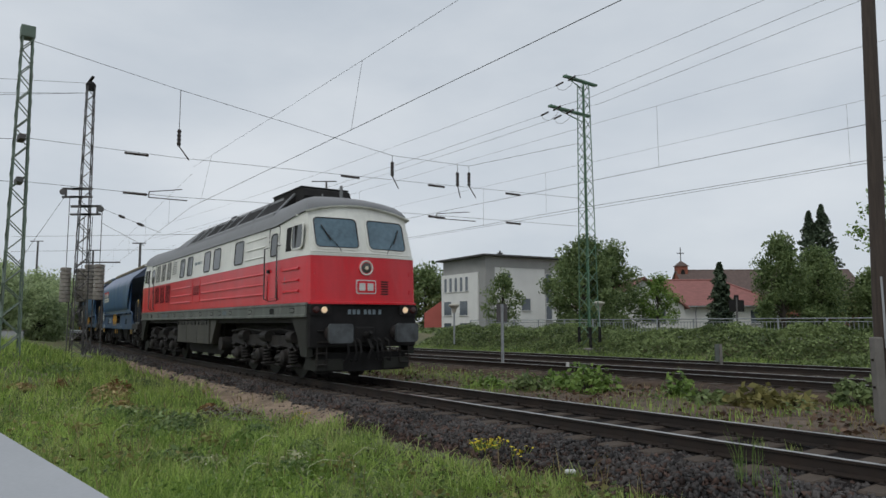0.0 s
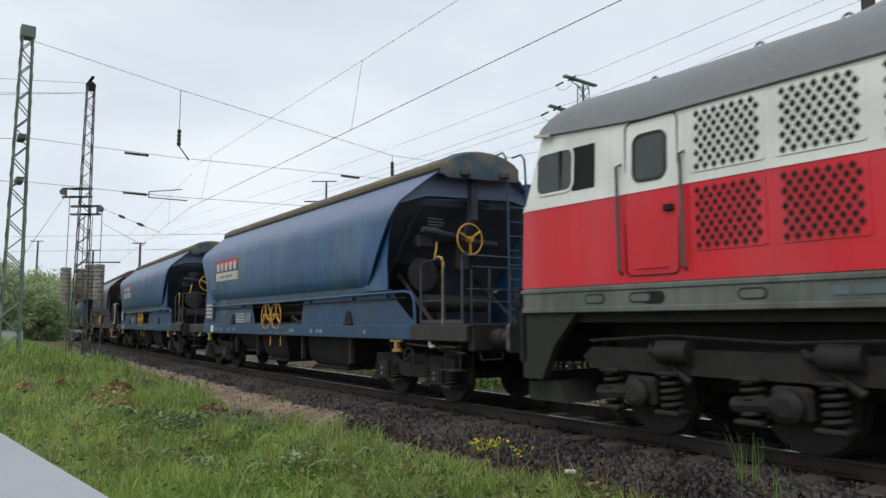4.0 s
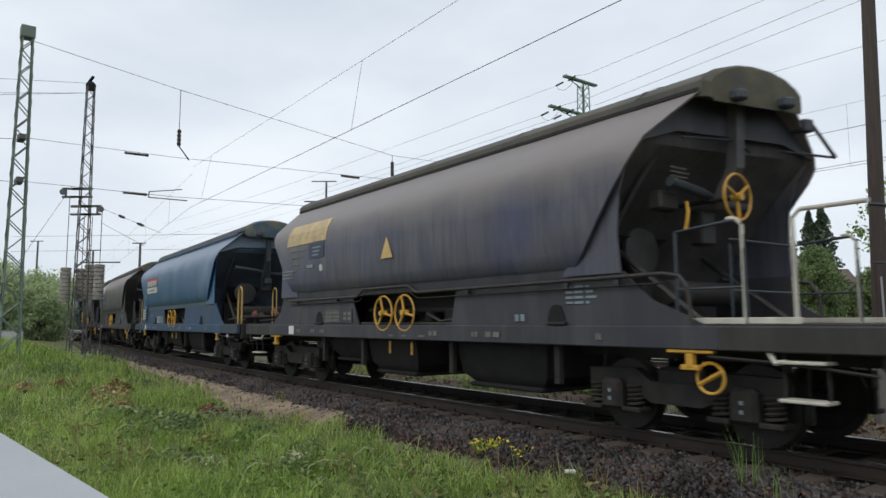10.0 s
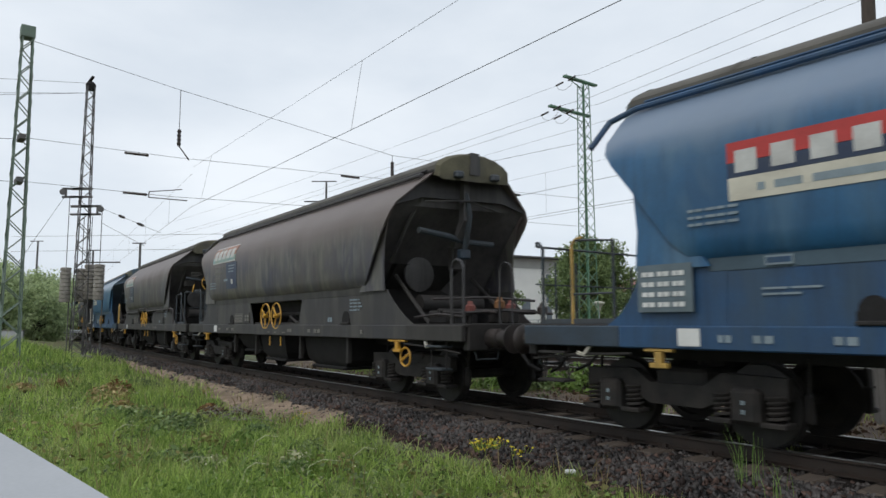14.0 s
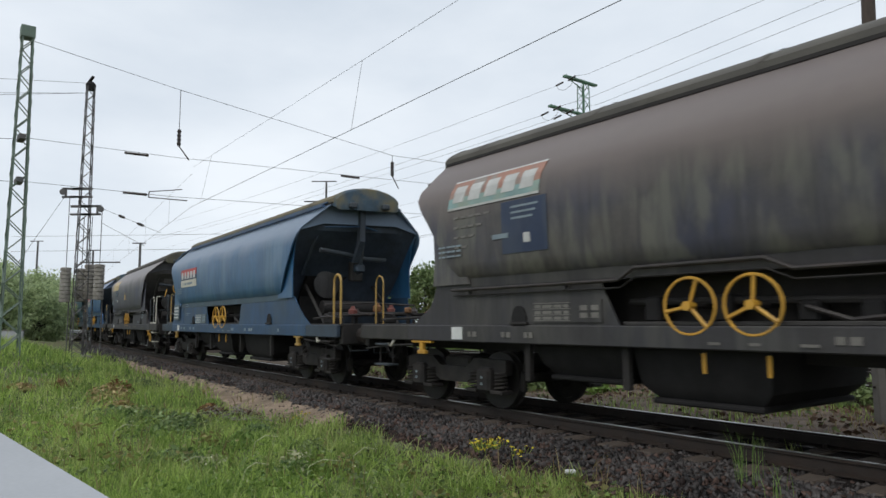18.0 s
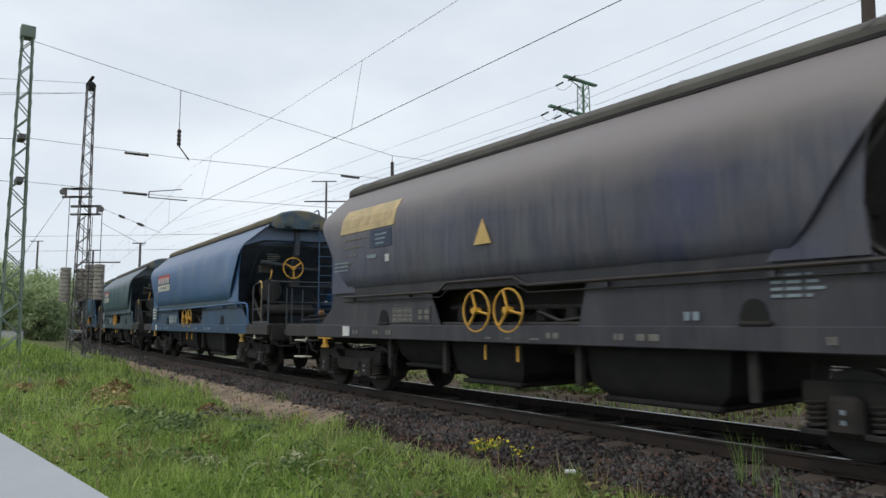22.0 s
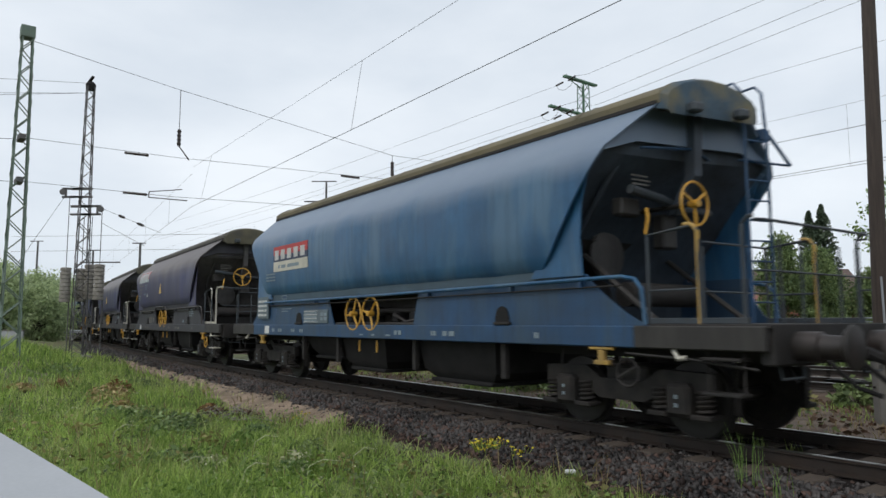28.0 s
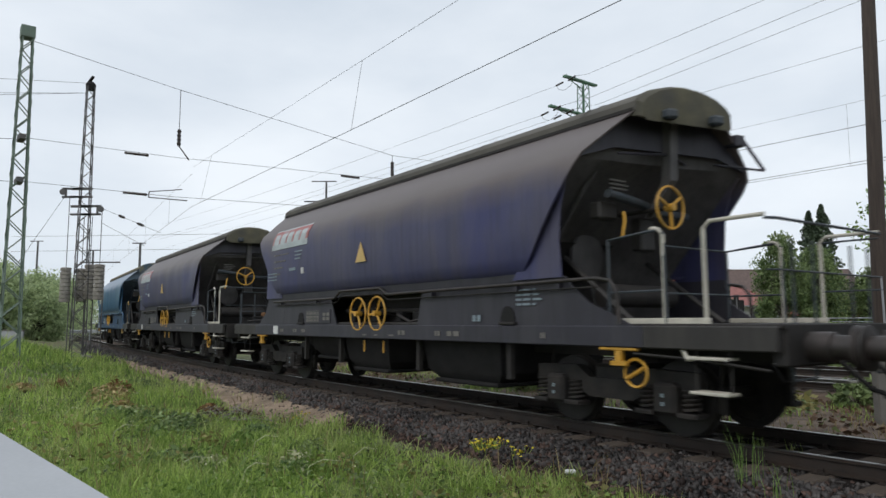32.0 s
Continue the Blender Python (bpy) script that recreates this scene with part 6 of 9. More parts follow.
def bogie(wagon, x):
    bg = part("bogie", Mesh().cbox(-0.35, 0.35, -1.0, 1.0, 0.52, 0.84, 0.04).tube([(0, 0, 0.8), (0, 0, 1.1)], 0.32, 12), M_BOGIE, wagon)
    bg.matrix_basis = pose(x, 0, 0)
    for sgn in (-1, 1):
        y = sgn * 1.02
        side = [(-1.36, 0.56), (-1.36, 0.80), (-0.60, 0.82), (-0.36, 0.66), (0.36, 0.66), (0.60, 0.82), (1.36, 0.80), (1.36, 0.56), (0.66, 0.54), (0.36, 0.40), (-0.36, 0.40), (-0.66, 0.54)]
        part("side_frame", Mesh().prism(side, "y", y - 0.07, y + 0.07), M_BOGIE, bg)
        for a in (-AXLE, AXLE):
            box = Mesh().cbox(a - 0.17, a + 0.17, min(y - sgn * 0.06, y + sgn * 0.20), max(y - sgn * 0.06, y + sgn * 0.20), 0.28, 0.68, 0.05)
            part("axle_box", box, M_BOGIE, bg, smooth=True)
            for k in (0.50, 0.40):
                part("box_mark", Mesh().box(a - 0.018, a + 0.02, y + sgn * 0.205 - 0.004, y + sgn * 0.205 + 0.004, k, k + 0.045), M_SIGND, bg)
            for d in (-0.31, 0.31):
                sp = Mesh()
                pts = []
                for i in range(49):
                    t = i / 48
                    pts.append((a + d + 0.10 * cos(t * 5.5 * 2 * pi), y + sgn * 0.05 + 0.10 * sin(t * 5.5 * 2 * pi), 0.33 + 0.30 * t))
                sp.tube(pts, 0.022, 4)
                sp.cbox(a + d - 0.14, a + d + 0.14, y + sgn * 0.05 - 0.13, y + sgn * 0.05 + 0.13, 0.27, 0.33, 0.01)
                part("coil_spring", sp, M_BOGIE, bg)
        for a in (-AXLE - 0.5, AXLE + 0.5):
            part("brake_shoe", Mesh().cbox(a - 0.05, a + 0.05, sgn * 0.755 - 0.05, sgn * 0.755 + 0.05, 0.30, 0.62, 0.02).tube([(a, sgn * 0.755, 0.6), (a, sgn * 0.70, 1.0)], 0.025, 5), M_BOGIE, bg)
    for a in (-AXLE, AXLE):
        wheelset(bg, a)
    return bg


def handwheel(parent, name, c, r, axis, tilt=0.4, n=3, material=None):
    """A round hand wheel with a rim, spokes and a hub."""
    m = Mesh().ring(c, r, 0.019, axis, 32, 6)
    for i in range(n):
        t = tilt + 2 * pi * i / n
        d = {"y": (r * cos(t), 0, r * sin(t)), "x": (0, r * cos(t), r * sin(t))}[axis]
        m.tube([c, (c[0] + d[0], c[1] + d[1], c[2] + d[2])], 0.024, 5)
    e = {"y": (0, 0.07, 0), "x": (0.07, 0, 0)}[axis]
    m.tube([(c[0] - e[0], c[1] - e[1], c[2] - e[2]), (c[0] + e[0], c[1] + e[1], c[2] + e[2])], 0.055, 10)
    return part(name, m, material or M_YELLOW, parent, "yellow three-spoked hand wheel" if material is None else "", smooth=True)


def bars(parent, x0, x1, z, h, y, material, gaps, thick=0.006, sgn=-1):
    """A line of lettering that cannot be read, as plain bars; gaps: list of (start, end) fractions."""
    m = Mesh()
    for a, b in gaps:
        m.box(x0 + (x1 - x0) * a, x0 + (x1 - x0) * b, y - thick / 2, y + thick / 2, z, z + h)
    return part("lettering", m, material, parent)


def emblem(parent, sgn, style):
    """The operator's panel near the rear: a coloured band with pale blocks, in one of its states of wear."""
    if style == "red":
        skin(parent, "emblem_panel", -4.84, -2.79, 3.10, 3.32, sgn, 0.014, M_SIGNR, "red name panel")
        skin(parent, "emblem_field", -4.84, -2.79, 2.94, 3.095, sgn, 0.013, M_NAVY)
        for i in range(5):
            a = -4.77 + i * 0.392
            skin(parent, "emblem_block", a + 0.02, a + 0.26, 2.985, 3.225, sgn, 0.018, M_PALEG)
        skin(parent, "emblem_strip", -4.84, -2.79, 2.69, 2.935, sgn, 0.014, M_SIGNY, "off-white strip")
        for x0, x1 in ((-4.52, -4.44), (-4.34, -4.06), (-3.96, -3.28)):
            skin(parent, "lettering", x0, x1, 2.765, 2.845, sgn, 0.018, M_SIGND)
        return
    lower, upper, block, edge = {"tan": (M_PARCH, M_PARCH, M_PARCHD, M_PARCH), "faded": (M_FADETEAL, M_FADERED, M_PALEG, M_PALEG), "white": (M_PALEC, M_FADEPINK, M_PALEC, M_PALEC)}[style]
    x0, x1, z0, z1 = -5.06, -2.94, 3.27, 3.70
    label = {"tan": "yellowed tan name panel", "faded": "faded salmon and teal name panel", "white": "red and white name panel"}[style]
    zm = z0 + (0.16 if style == "faded" else 0.10)
    skin(parent, "emblem_panel", x0, x1, z0, zm, sgn, 0.014, lower, label, 0.02)
    skin(parent, "emblem_panel", x0 + 0.02, x1 + 0.02, zm, z1, sgn, 0.014, upper, "", 0.06)
    for za, zb in ((z0 - 0.035, z0), (z1, z1 + 0.03)):
        d = 0.08 * (za - z0) / (z1 - z0)
        skin(parent, "emblem_edge", x0 + d, x1 + d, za, zb, sgn, 0.016, edge)
    for i in range(5):
        a = x0 + 0.12 + i * 0.40
        skin(parent, "emblem_block", a, a + 0.28, z0 + 0.08, z1 - 0.08, sgn, 0.018, block, "", 0.06)
    # navy field with pale lines, dull stencils beside it
    nx = (-3.75, -2.80, 2.42, 3.20) if style == "faded" else (-3.85, -3.05, 2.86, 3.20)
    if style != "white":
        skin(parent, "data_field", *nx, sgn, 0.012, M_NAVY, "navy lettered field")
    for r in range(3):
        skin(parent, "lettering", nx[0] + 0.22, nx[1] - 0.16 - 0.06 * r, 3.09 - r * 0.085, 3.12 - r * 0.085, sgn, 0.016, M_SIGND)
    skin(parent, "lettering", -3.96, -3.60, 2.66, 2.73, sgn, 0.018, M_SIGND)
    skin(parent, "lettering", -3.28, -3.14, 2.56, 2.70, sgn, 0.018, M_PALEG)
    for z, runs in ((3.08, 5), (2.92, 4), (2.76, 3), (2.60, 2)):
        for k in range(runs):
            a = -4.92 + k * 0.19
            skin(parent, "stencil", a, a + 0.13, z, z + 0.035, sgn, 0.012, M_DULLMARK)


def wagon(kind, paint, low, cover, old, railcol, group, label, seed, D, piv, style):
    """A four-axle covered hopper wagon. kind A: side pipe, ladder and railed platform in front; kind B: smooth side, railed platform behind."""
    rng = random.Random(seed)
    HK = 5.9 if not old else 6.05
    WH = (-0.76, -0.05) if not old else (-0.68, 0.08)
    O = 0.05                      # the hull's widest part stands this much further out than the sill
    wg = thing("hopper_wagon", label, "wagon", group)
    for sgn, nm in ((-1, "near"), (1, "far")):
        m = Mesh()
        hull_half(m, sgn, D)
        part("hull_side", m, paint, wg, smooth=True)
        part("weld_seam", Mesh().tube([(-0.4, sgn * 1.43, 2.14), (-0.4, sgn * 1.43, 1.98)], 0.014, 5), low, wg)
        # end gussets in the hull's plane and the flared foot
        for e in (-1, 1):
            poly = [(a - D, z) for a, z in ((4.85, 2.02), (5.84, 2.02), (5.80, 2.5), (5.84, 3.0), (5.95, 3.36), (6.12, 3.56), (6.06, 3.62), (5.85, 3.5))]
            part("gusset", Mesh().prism([(e * a, z) for a, z in poly], "y", sgn * 1.47 - 0.012, sgn * 1.47 + 0.012), paint, wg)
            foot = [(a - D * (0.7 if z < 1.6 else 1.0), z) for a, z in ((5.0, 1.35), (6.66, 1.35), (6.38, 1.50), (6.18, 1.66), (6.03, 1.80), (5.92, 1.92), (5.84, 2.04), (5.0, 2.04))]
            part("foot_plate", Mesh().prism([(e * a, z) for a, z in foot], "y", sgn * 1.415 - 0.012, sgn * 1.415 + 0.012), low, wg)
        # lower side sheet with the pocket for the outlet wheels
        px0, px1 = (-2.0, 1.62)
        y = sgn * 1.41
        low_s = Mesh().prism([(-5.25 + D, 1.35), (px0 + 0.30, 1.35), (px0, 1.93), (px0, 2.12), (-5.25 + D, 2.12)], "y", y - 0.012, y + 0.012)
        low_s.prism([(px1 - 0.16, 1.35), (5.25 - D, 1.35), (5.25 - D, 2.12), (px1, 2.12), (px1, 1.93)], "y", y - 0.012, y + 0.012)
        low_s.box(px0, px1, y - 0.012, y + 0.012, 1.95, 2.12)
        part("lower_side", low_s, low, wg)
        part("ledge", Mesh().prism([(sgn * 1.40, 2.13), (sgn * 1.45, 2.12), (sgn * 1.432, 1.965), (sgn * 1.40, 1.96)], "x", -5.2 + D, 5.2 - D), M_LEDGE if not old else low, wg)
        part("pocket", Mesh().box(px0, px1, y - sgn * 0.50 - 0.01, y - sgn * 0.50 + 0.01, 1.30, 2.0).prism([(px0, 1.95), (px1, 1.95), (px1, 1.97), (px0, 1.97)], "y", min(y, y - sgn * 0.5), max(y, y - sgn * 0.5)), M_DARK, wg)
        for a in WH:
            handwheel(wg, "outlet_wheel", (a, sgn * 1.46, 1.585), 0.325, "y", rng.uniform(0, 2))
            part("spindle", Mesh().tube([(a, sgn * 0.92, 1.585), (a, sgn * 1.46, 1.585)], 0.035, 6), M_DARK, wg)
            part("lever", Mesh().tube([(a + 0.1, sgn * 1.36, 1.05), (a + 0.1, sgn * 1.36, 0.82)], 0.022, 5), M_YELLOW, wg)
        # sill with small arches and letter boards
        part("sill", Mesh().cbox(-6.45, 6.45, sgn * 1.42 - 0.05, sgn * 1.42 + 0.05, 1.09, 1.36, 0.015), low, wg)
        for e in (-1, 1):
            part("sill_end", Mesh().cbox(min(e * 6.45, e * 8.12), max(e * 6.45, e * 8.12), sgn * 1.42 - 0.05, sgn * 1.42 + 0.05, 1.09, 1.36, 0.015), M_SILLENDB if kind == "B" and not old else M_SILLEND, wg)
            part("headstock_bar", Mesh().tube([(e * 6.3, sgn * 1.44, 1.02), (e * 7.2, sgn * 1.42, 0.98), (e * 8.0, sgn * 1.40, 0.90)], 0.018, 5), M_DARK, wg)
        ya = sgn * 1.425
        arch = [(0.17, 1.37), (0.165, 1.50)] + [(0.15 * cos(pi * i / 8), 1.50 + 0.15 * sin(pi * i / 8)) for i in range(9)] + [(-0.165, 1.50), (-0.17, 1.37)]
        for ax in (-3.55, 3.95):
            part("jacking_arch", Mesh().prism([(ax + a * 0.95, z) for a, z in arch], "y", ya - 0.014, ya + 0.016), M_BLACK, wg)
            part("jacking_pad", Mesh().cbox(ax - 0.16, ax + 0.2, ya - 0.06, ya + 0.06, 1.365, 1.41, 0.01), M_DARK, wg)
        yo = ya + sgn * 0.006
        part("data_plate", Mesh().box(-3.45 + 0.2, -1.98, ya - 0.02, ya + 0.02, 1.40, 1.70), M_SIGNP if not old else low, wg, "lettered data plate")
        for zz in (1.42, 1.50, 1.585, 1.665):
            bars(wg, -3.22, -2.52, zz, 0.012, yo + sgn * 0.018, M_SIGNW if not old else M_DULLMARK, [(0, 1)])
        for zz in (1.44, 1.52, 1.605):
            bars(wg, -3.2, -2.55, zz, 0.042, yo + sgn * 0.018, M_SIGND if not old else M_DULLMARK, [(0, .18), (.24, .52), (.58, .8), (.86, 1)])
        for zz in (1.46, 1.56):
            bars(wg, -2.34, -2.02, zz, 0.07, yo + sgn * 0.018, M_SIGND if not old else M_DULLMARK, [(0, .4), (.6, 1)])
        if not old:
            part("number_board", Mesh().box(-6.12, -5.38, ya + sgn * 0.05 - 0.02, ya + sgn * 0.05 + 0.02, 1.52, 2.08), M_SIGNP, wg, "pale lettered number board")
        for zz in (() if old else (1.58, 1.70, 1.82, 1.94)):
            bars(wg, -6.05, -5.45, zz, 0.055, ya + sgn * 0.075, M_SIGNW, [(0, .12), (.15, .28), (.36, .46), (.49, .62), (.7, .8), (.83, .95)])
        part("label_slip", Mesh().box(-5.6 + (0.48 if old else 0), -5.32 + (0.48 if old else 0), yo + sgn * 0.05 - 0.004, yo + sgn * 0.05 + 0.004, 1.13, 1.33), M_SIGNW, wg, "white paper slip in a holder")
        for x0, x1 in ((-5.1, -4.85), (-4.7, -4.35), (-3.9, -3.55), (-3.4, -3.1), (0.9, 1.3), (2.1, 2.35), (2.45, 3.0), (4.7, 4.85)):
            bars(wg, x0, x0 + (x1 - x0) * 0.6, 1.18, 0.08, yo + sgn * 0.05, M_SIGND if not old else M_DULLMARK, [(0, .38), (.55, 1)])
        bars(wg, -0.45, 0.75, 1.15, 0.03, yo + sgn * 0.05, M_SIGND if not old else M_DULLMARK, [(0, .12), (.4, .5), (.85, 1)])
        # gear in the pocket
        part("gear_shaft", Mesh().tube([(px0 + 0.25, y - sgn * 0.28, 1.66), (px1 - 0.2, y - sgn * 0.28, 1.62)], 0.045, 8), M_DARK, wg, smooth=True)
        for ax in (-1.35, -0.40, 0.55, 1.15):
            part("gear_box", Mesh().cbox(ax - 0.11, ax + 0.11, min(y - sgn * 0.42, y - sgn * 0.16), max(y - sgn * 0.42, y - sgn * 0.16), 1.40, 1.72 - 0.1 * (ax > 0.4), 0.03), M_BLACK, wg)
        part("gear_arm", Mesh().tube([(0.55, y - sgn * 0.14, 1.56), (0.98, y - sgn * 0.14, 1.42), (1.36, y - sgn * 0.14, 1.46)], 0.028, 6), M_BUFFER, wg)
        part("pocket_sill", Mesh().cbox(px0 + 0.32, px1 - 0.18, sgn * 1.36 - 0.03, sgn * 1.36 + 0.03, 1.36, 1.41, 0.01), M_SILLEND, wg)
        for zz in (2.52, 2.60, 2.68):
            bars(wg, -5.35, -4.75, zz - 0.05, 0.030, sgn * 1.572, M_SIGND, [(0, .12), (.16, .3), (.36, .55), (.58, .75), (.8, 1)])
        emblem(wg, sgn, style)
        if old and style != "faded":
            part("warning_triangle", Mesh().prism([(-0.56, 2.62), (-0.14, 2.62), (-0.35, 3.02)], "y", sgn * 1.590 - 0.006, sgn * 1.590 + 0.004), M_TRI, wg, "amber warning triangle")
        if old:
            for r in range(4):
                bars(wg, 4.15, 4.75, 1.86 - r * 0.07, 0.032, ya + sgn * 0.014, M_SIGND, [(0, .2), (.26, .52), (.6, .7 + .1 * (r % 3))])
            bars(wg, 3.1, 3.3, 1.42, 0.10, ya + sgn * 0.014, M_SIGND, [(0, .4), (.6, 1)])
        else:
            part("mark_frame", Mesh().box(-4.55, -4.25, ya + sgn * 0.03 - 0.004, ya + sgn * 0.03 + 0.004, 1.99, 2.09), M_SIGND, wg)
            part("mark_field", Mesh().box(-4.53, -4.27, ya + sgn * 0.03 - 0.006, ya + sgn * 0.03 + 0.006, 2.01, 2.07), low, wg)
            for r in range(2):
                bars(wg, -4.6, -4.0 - r * 0.2, 1.74 - r * 0.06, 0.022, ya + sgn * 0.014, M_SIGND, [(0, .45), (.5, 1)])
        # side pipe with brackets
        if kind == "A":
            yp = sgn * 1.50
            lift = [(-1.65, yp, 1.93), (-1.40, yp, 2.07), (0.25, yp, 2.07), (0.55, yp, 1.94)] if old else [(-0.2, yp, 1.93)]
            part("handrail", Mesh().tube([(-5.6 + D, yp, 1.93), *lift, (6.30 - D, yp, 1.97), (6.52 - D, yp, 1.93), (6.62 - D, yp, 1.80), (6.66 - D, yp, 1.38)], 0.026, 8), paint if not old else M_BUFFER, wg)
            for ax in (-5.2 + D, -2.6, 2.0, 4.2, 5.6 - D):
                part("bracket", Mesh().box(ax - 0.03, ax + 0.03, min(yp, sgn * 1.40), max(yp, sgn * 1.40), 1.86, 1.95), low, wg)
            part("cable", Mesh().tube([(-5.6 + D, yp - sgn * 0.03, 1.84), (-1.65, yp - sgn * 0.03, 1.835), (-1.40, yp - sgn * 0.03, 1.96 if old else 1.835), (0.25, yp - sgn * 0.03, 1.96 if old else 1.835), (0.55, yp - sgn * 0.03, 1.835), (6.3 - D, yp - sgn * 0.03, 1.86)], 0.012, 5), M_DARK, wg)
        else:
            part("roof_pipe", Mesh().tube([(-6.62, sgn * 1.36, 3.72), (-6.55, sgn * 1.10, 4.10), (-6.25, sgn * 0.95, 4.24), (6.3, sgn * 0.95, 4.24)], 0.04, 8), low, wg)
            part("roof_pipe", Mesh().tube([(-6.2, sgn * 0.86, 4.33), (0, sgn * 0.86, 4.335), (6.3, sgn * 0.86, 4.33)], 0.022, 6), low, wg)
        # steps and hooks
        for e in (-1, 1):
            part("tow_hook", Mesh().cbox(e * HK - (0.30 if old else 0.20), e * HK + (0.30 if old else 0.20), ya - 0.03, ya + 0.05, 1.05, 1.09, 0.01).cbox(e * HK - 0.05, e * HK + 0.05, ya - 0.03, ya + 0.05, 0.88, 1.05, 0.01).cbox(e * HK - 0.12, e * HK + 0.12, ya - 0.03, ya + 0.05, 0.86, 0.92, 0.01), M_YELLOW if old else M_RAILY, wg, "yellow rope hook")
            sx = 7.6 if not old else 7.32
            for zz in (0.98, 0.60):
                part("step_tread", Mesh().cbox(e * sx - 0.24, e * sx + 0.24, sgn * 1.36 - 0.12, sgn * 1.36 + 0.12, zz, zz + 0.035, 0.008), railcol if old else M_DARK, wg)
            for dx in (-0.22, 0.22):
                part("step_hanger", Mesh().tube([(e * sx + dx, sgn * 1.36, 1.1), (e * sx + dx, sgn * 1.36, 0.6)], 0.016, 5), M_DARK, wg)
            part("lamp_bracket", Mesh().tube([(e * 6.95, sgn * 1.4, 1.12), (e * 7.05, sgn * 1.43, 0.98), (e * 7.15, sgn * 1.43, 1.0)], 0.03, 5), M_RAILW, wg)
        # frame posts below the sill
        for ax in (-3.48, -1.70, 1.36, 3.85):
            part("stay", Mesh().box(ax - 0.05, ax + 0.05, sgn * 1.3 - 0.04, sgn * 1.3 + 0.04, 0.55, 1.1), M_DARK, wg)
    # roof cover
    roof = Mesh()
    prof = [(-0.80, 4.29), (-0.80, 4.42), (-0.77, 4.46), (-0.66, 4.54), (-0.48, 4.62), (-0.25, 4.68), (0.0, 4.70), (0.25, 4.68), (0.48, 4.62), (0.66, 4.54), (0.77, 4.46), (0.80, 4.42), (0.80, 4.29)]
    roof.loft([[(x, b, z) for b, z in prof] for x in (-6.5 + D, -3.2, 0, 3.2, 6.5 - D)], True, True)
    part("roof_cover", roof, cover, wg, smooth=True)
    part("roof_seam", Mesh().box(-6.46 + D, 6.46 - D, -0.83, -0.802, 4.28, 4.33).box(-6.46 + D, 6.46 - D, 0.802, 0.83, 4.28, 4.33), M_DARK, wg)
    for ax in (-5, -2.5, 0, 2.5, 5):
        part("roof_rib", Mesh().loft([[(ax + dx, b * 1.005, z + 0.012) for b, z in prof[1:-1]] for dx in (-0.04, 0.04)], False), cover, wg)
    # ends: upper band, sloping end sheet, posts
    for e in (-1, 1):
        sec = [(1.43, 3.70), (1.08, 4.03), (0.72, 4.34)]
        band = [(-b, z) for b, z in sec] + [(b, z) for b, z in reversed(sec)] + [(1.47, 3.64), (0.9, 3.82), (-0.9, 3.82), (-1.47, 3.64)]
        part("end_band", Mesh().prism(band, "x", e * (6.2 - D) - 0.02, e * (6.2 - D) + 0.02), paint if not old else low, wg)
        part("end_cap", Mesh().loft([[(e * (x - D), b * w, z - dz) for b, z in ((-0.80, 4.22), (-0.80, 4.42), (-0.72, 4.51), (-0.52, 4.62), (-0.26, 4.69), (0, 4.71), (0.26, 4.69), (0.52, 4.62), (0.72, 4.51), (0.80, 4.42), (0.80, 4.22))] for x, w, dz in ((6.44, 1.0, 0), (6.54, 0.985, 0.015), (6.60, 0.95, 0.05), (6.61, 0.90, 0.09))], True, True), M_CAP if not old else M_CAPG, wg, "ochre roof end with worn paint", smooth=True)
        part("cap_band", Mesh().loft([[(e * (x - D), b, z) for b, z in ((-0.13, 4.26), (-0.10, 4.70), (0.10, 4.70), (0.13, 4.26))] for x in (6.46, 6.625)], True, True), low, wg)
        for yy in (-0.4, 0.4):
            part("cap_clamp", Mesh().cbox(min(e * (6.60 - D), e * (6.74 - D)), max(e * (6.60 - D), e * (6.74 - D)), yy - 0.09, yy + 0.09, 4.16, 4.30, 0.03), M_RAILB, wg)
        inner = Mesh()
        prof_in = [(b, z, x - D) for b, z, x in ((1.20, 3.90, 6.17), (1.46, 3.66, 6.12), (1.50, 3.35, 5.85), (1.47, 2.6, 5.2), (1.43, 2.0, 4.7), (1.40, 1.36, 4.65))]
        inner.loft([[(e * (x - 0.30 * (1 - (k / 5) ** 2) * (0.25 if z > 3.6 else 1.0)), b * k / 5, z) for k in range(-5, 6)] for b, z, x in prof_in], False)
        part("end_sheet", inner, M_ENDB if not old else M_ENDG, wg, smooth=True)
        part("manhole", Mesh().lathe([(0.36, 0.0), (0.36, e * 0.06), (0.30, e * 0.09), (0.06, e * 0.13)], (e * (5.02 - D), -0.30, 2.40), "x", 22), M_ENDG, wg, "round dark manhole cover", smooth=True)
        part("end_rib", Mesh().tube([(e * (6.02 - D), -0.86, 3.84), (e * (5.62 - D), -0.95, 3.30), (e * (5.12 - D), -1.0, 2.62)], 0.045, 6), M_ENDB if not old else M_ENDG, wg)
        part("end_rib", Mesh().tube([(e * (6.02 - D), 0.86, 3.84), (e * (5.62 - D), 0.95, 3.30), (e * (5.12 - D), 1.0, 2.62)], 0.045, 6), M_ENDB if not old else M_ENDG, wg)
        for za, wa in (((3.42, 0.34), (3.36, 0.40), (3.30, 0.36), (3.24, 0.26)) if kind == "A" else ()):
            part("stencil", Mesh().box(e * (5.90 - D) - 0.004, e * (5.90 - D) + 0.004, -0.72, -0.72 + wa, za, za + 0.022), M_DULLMARK, wg)
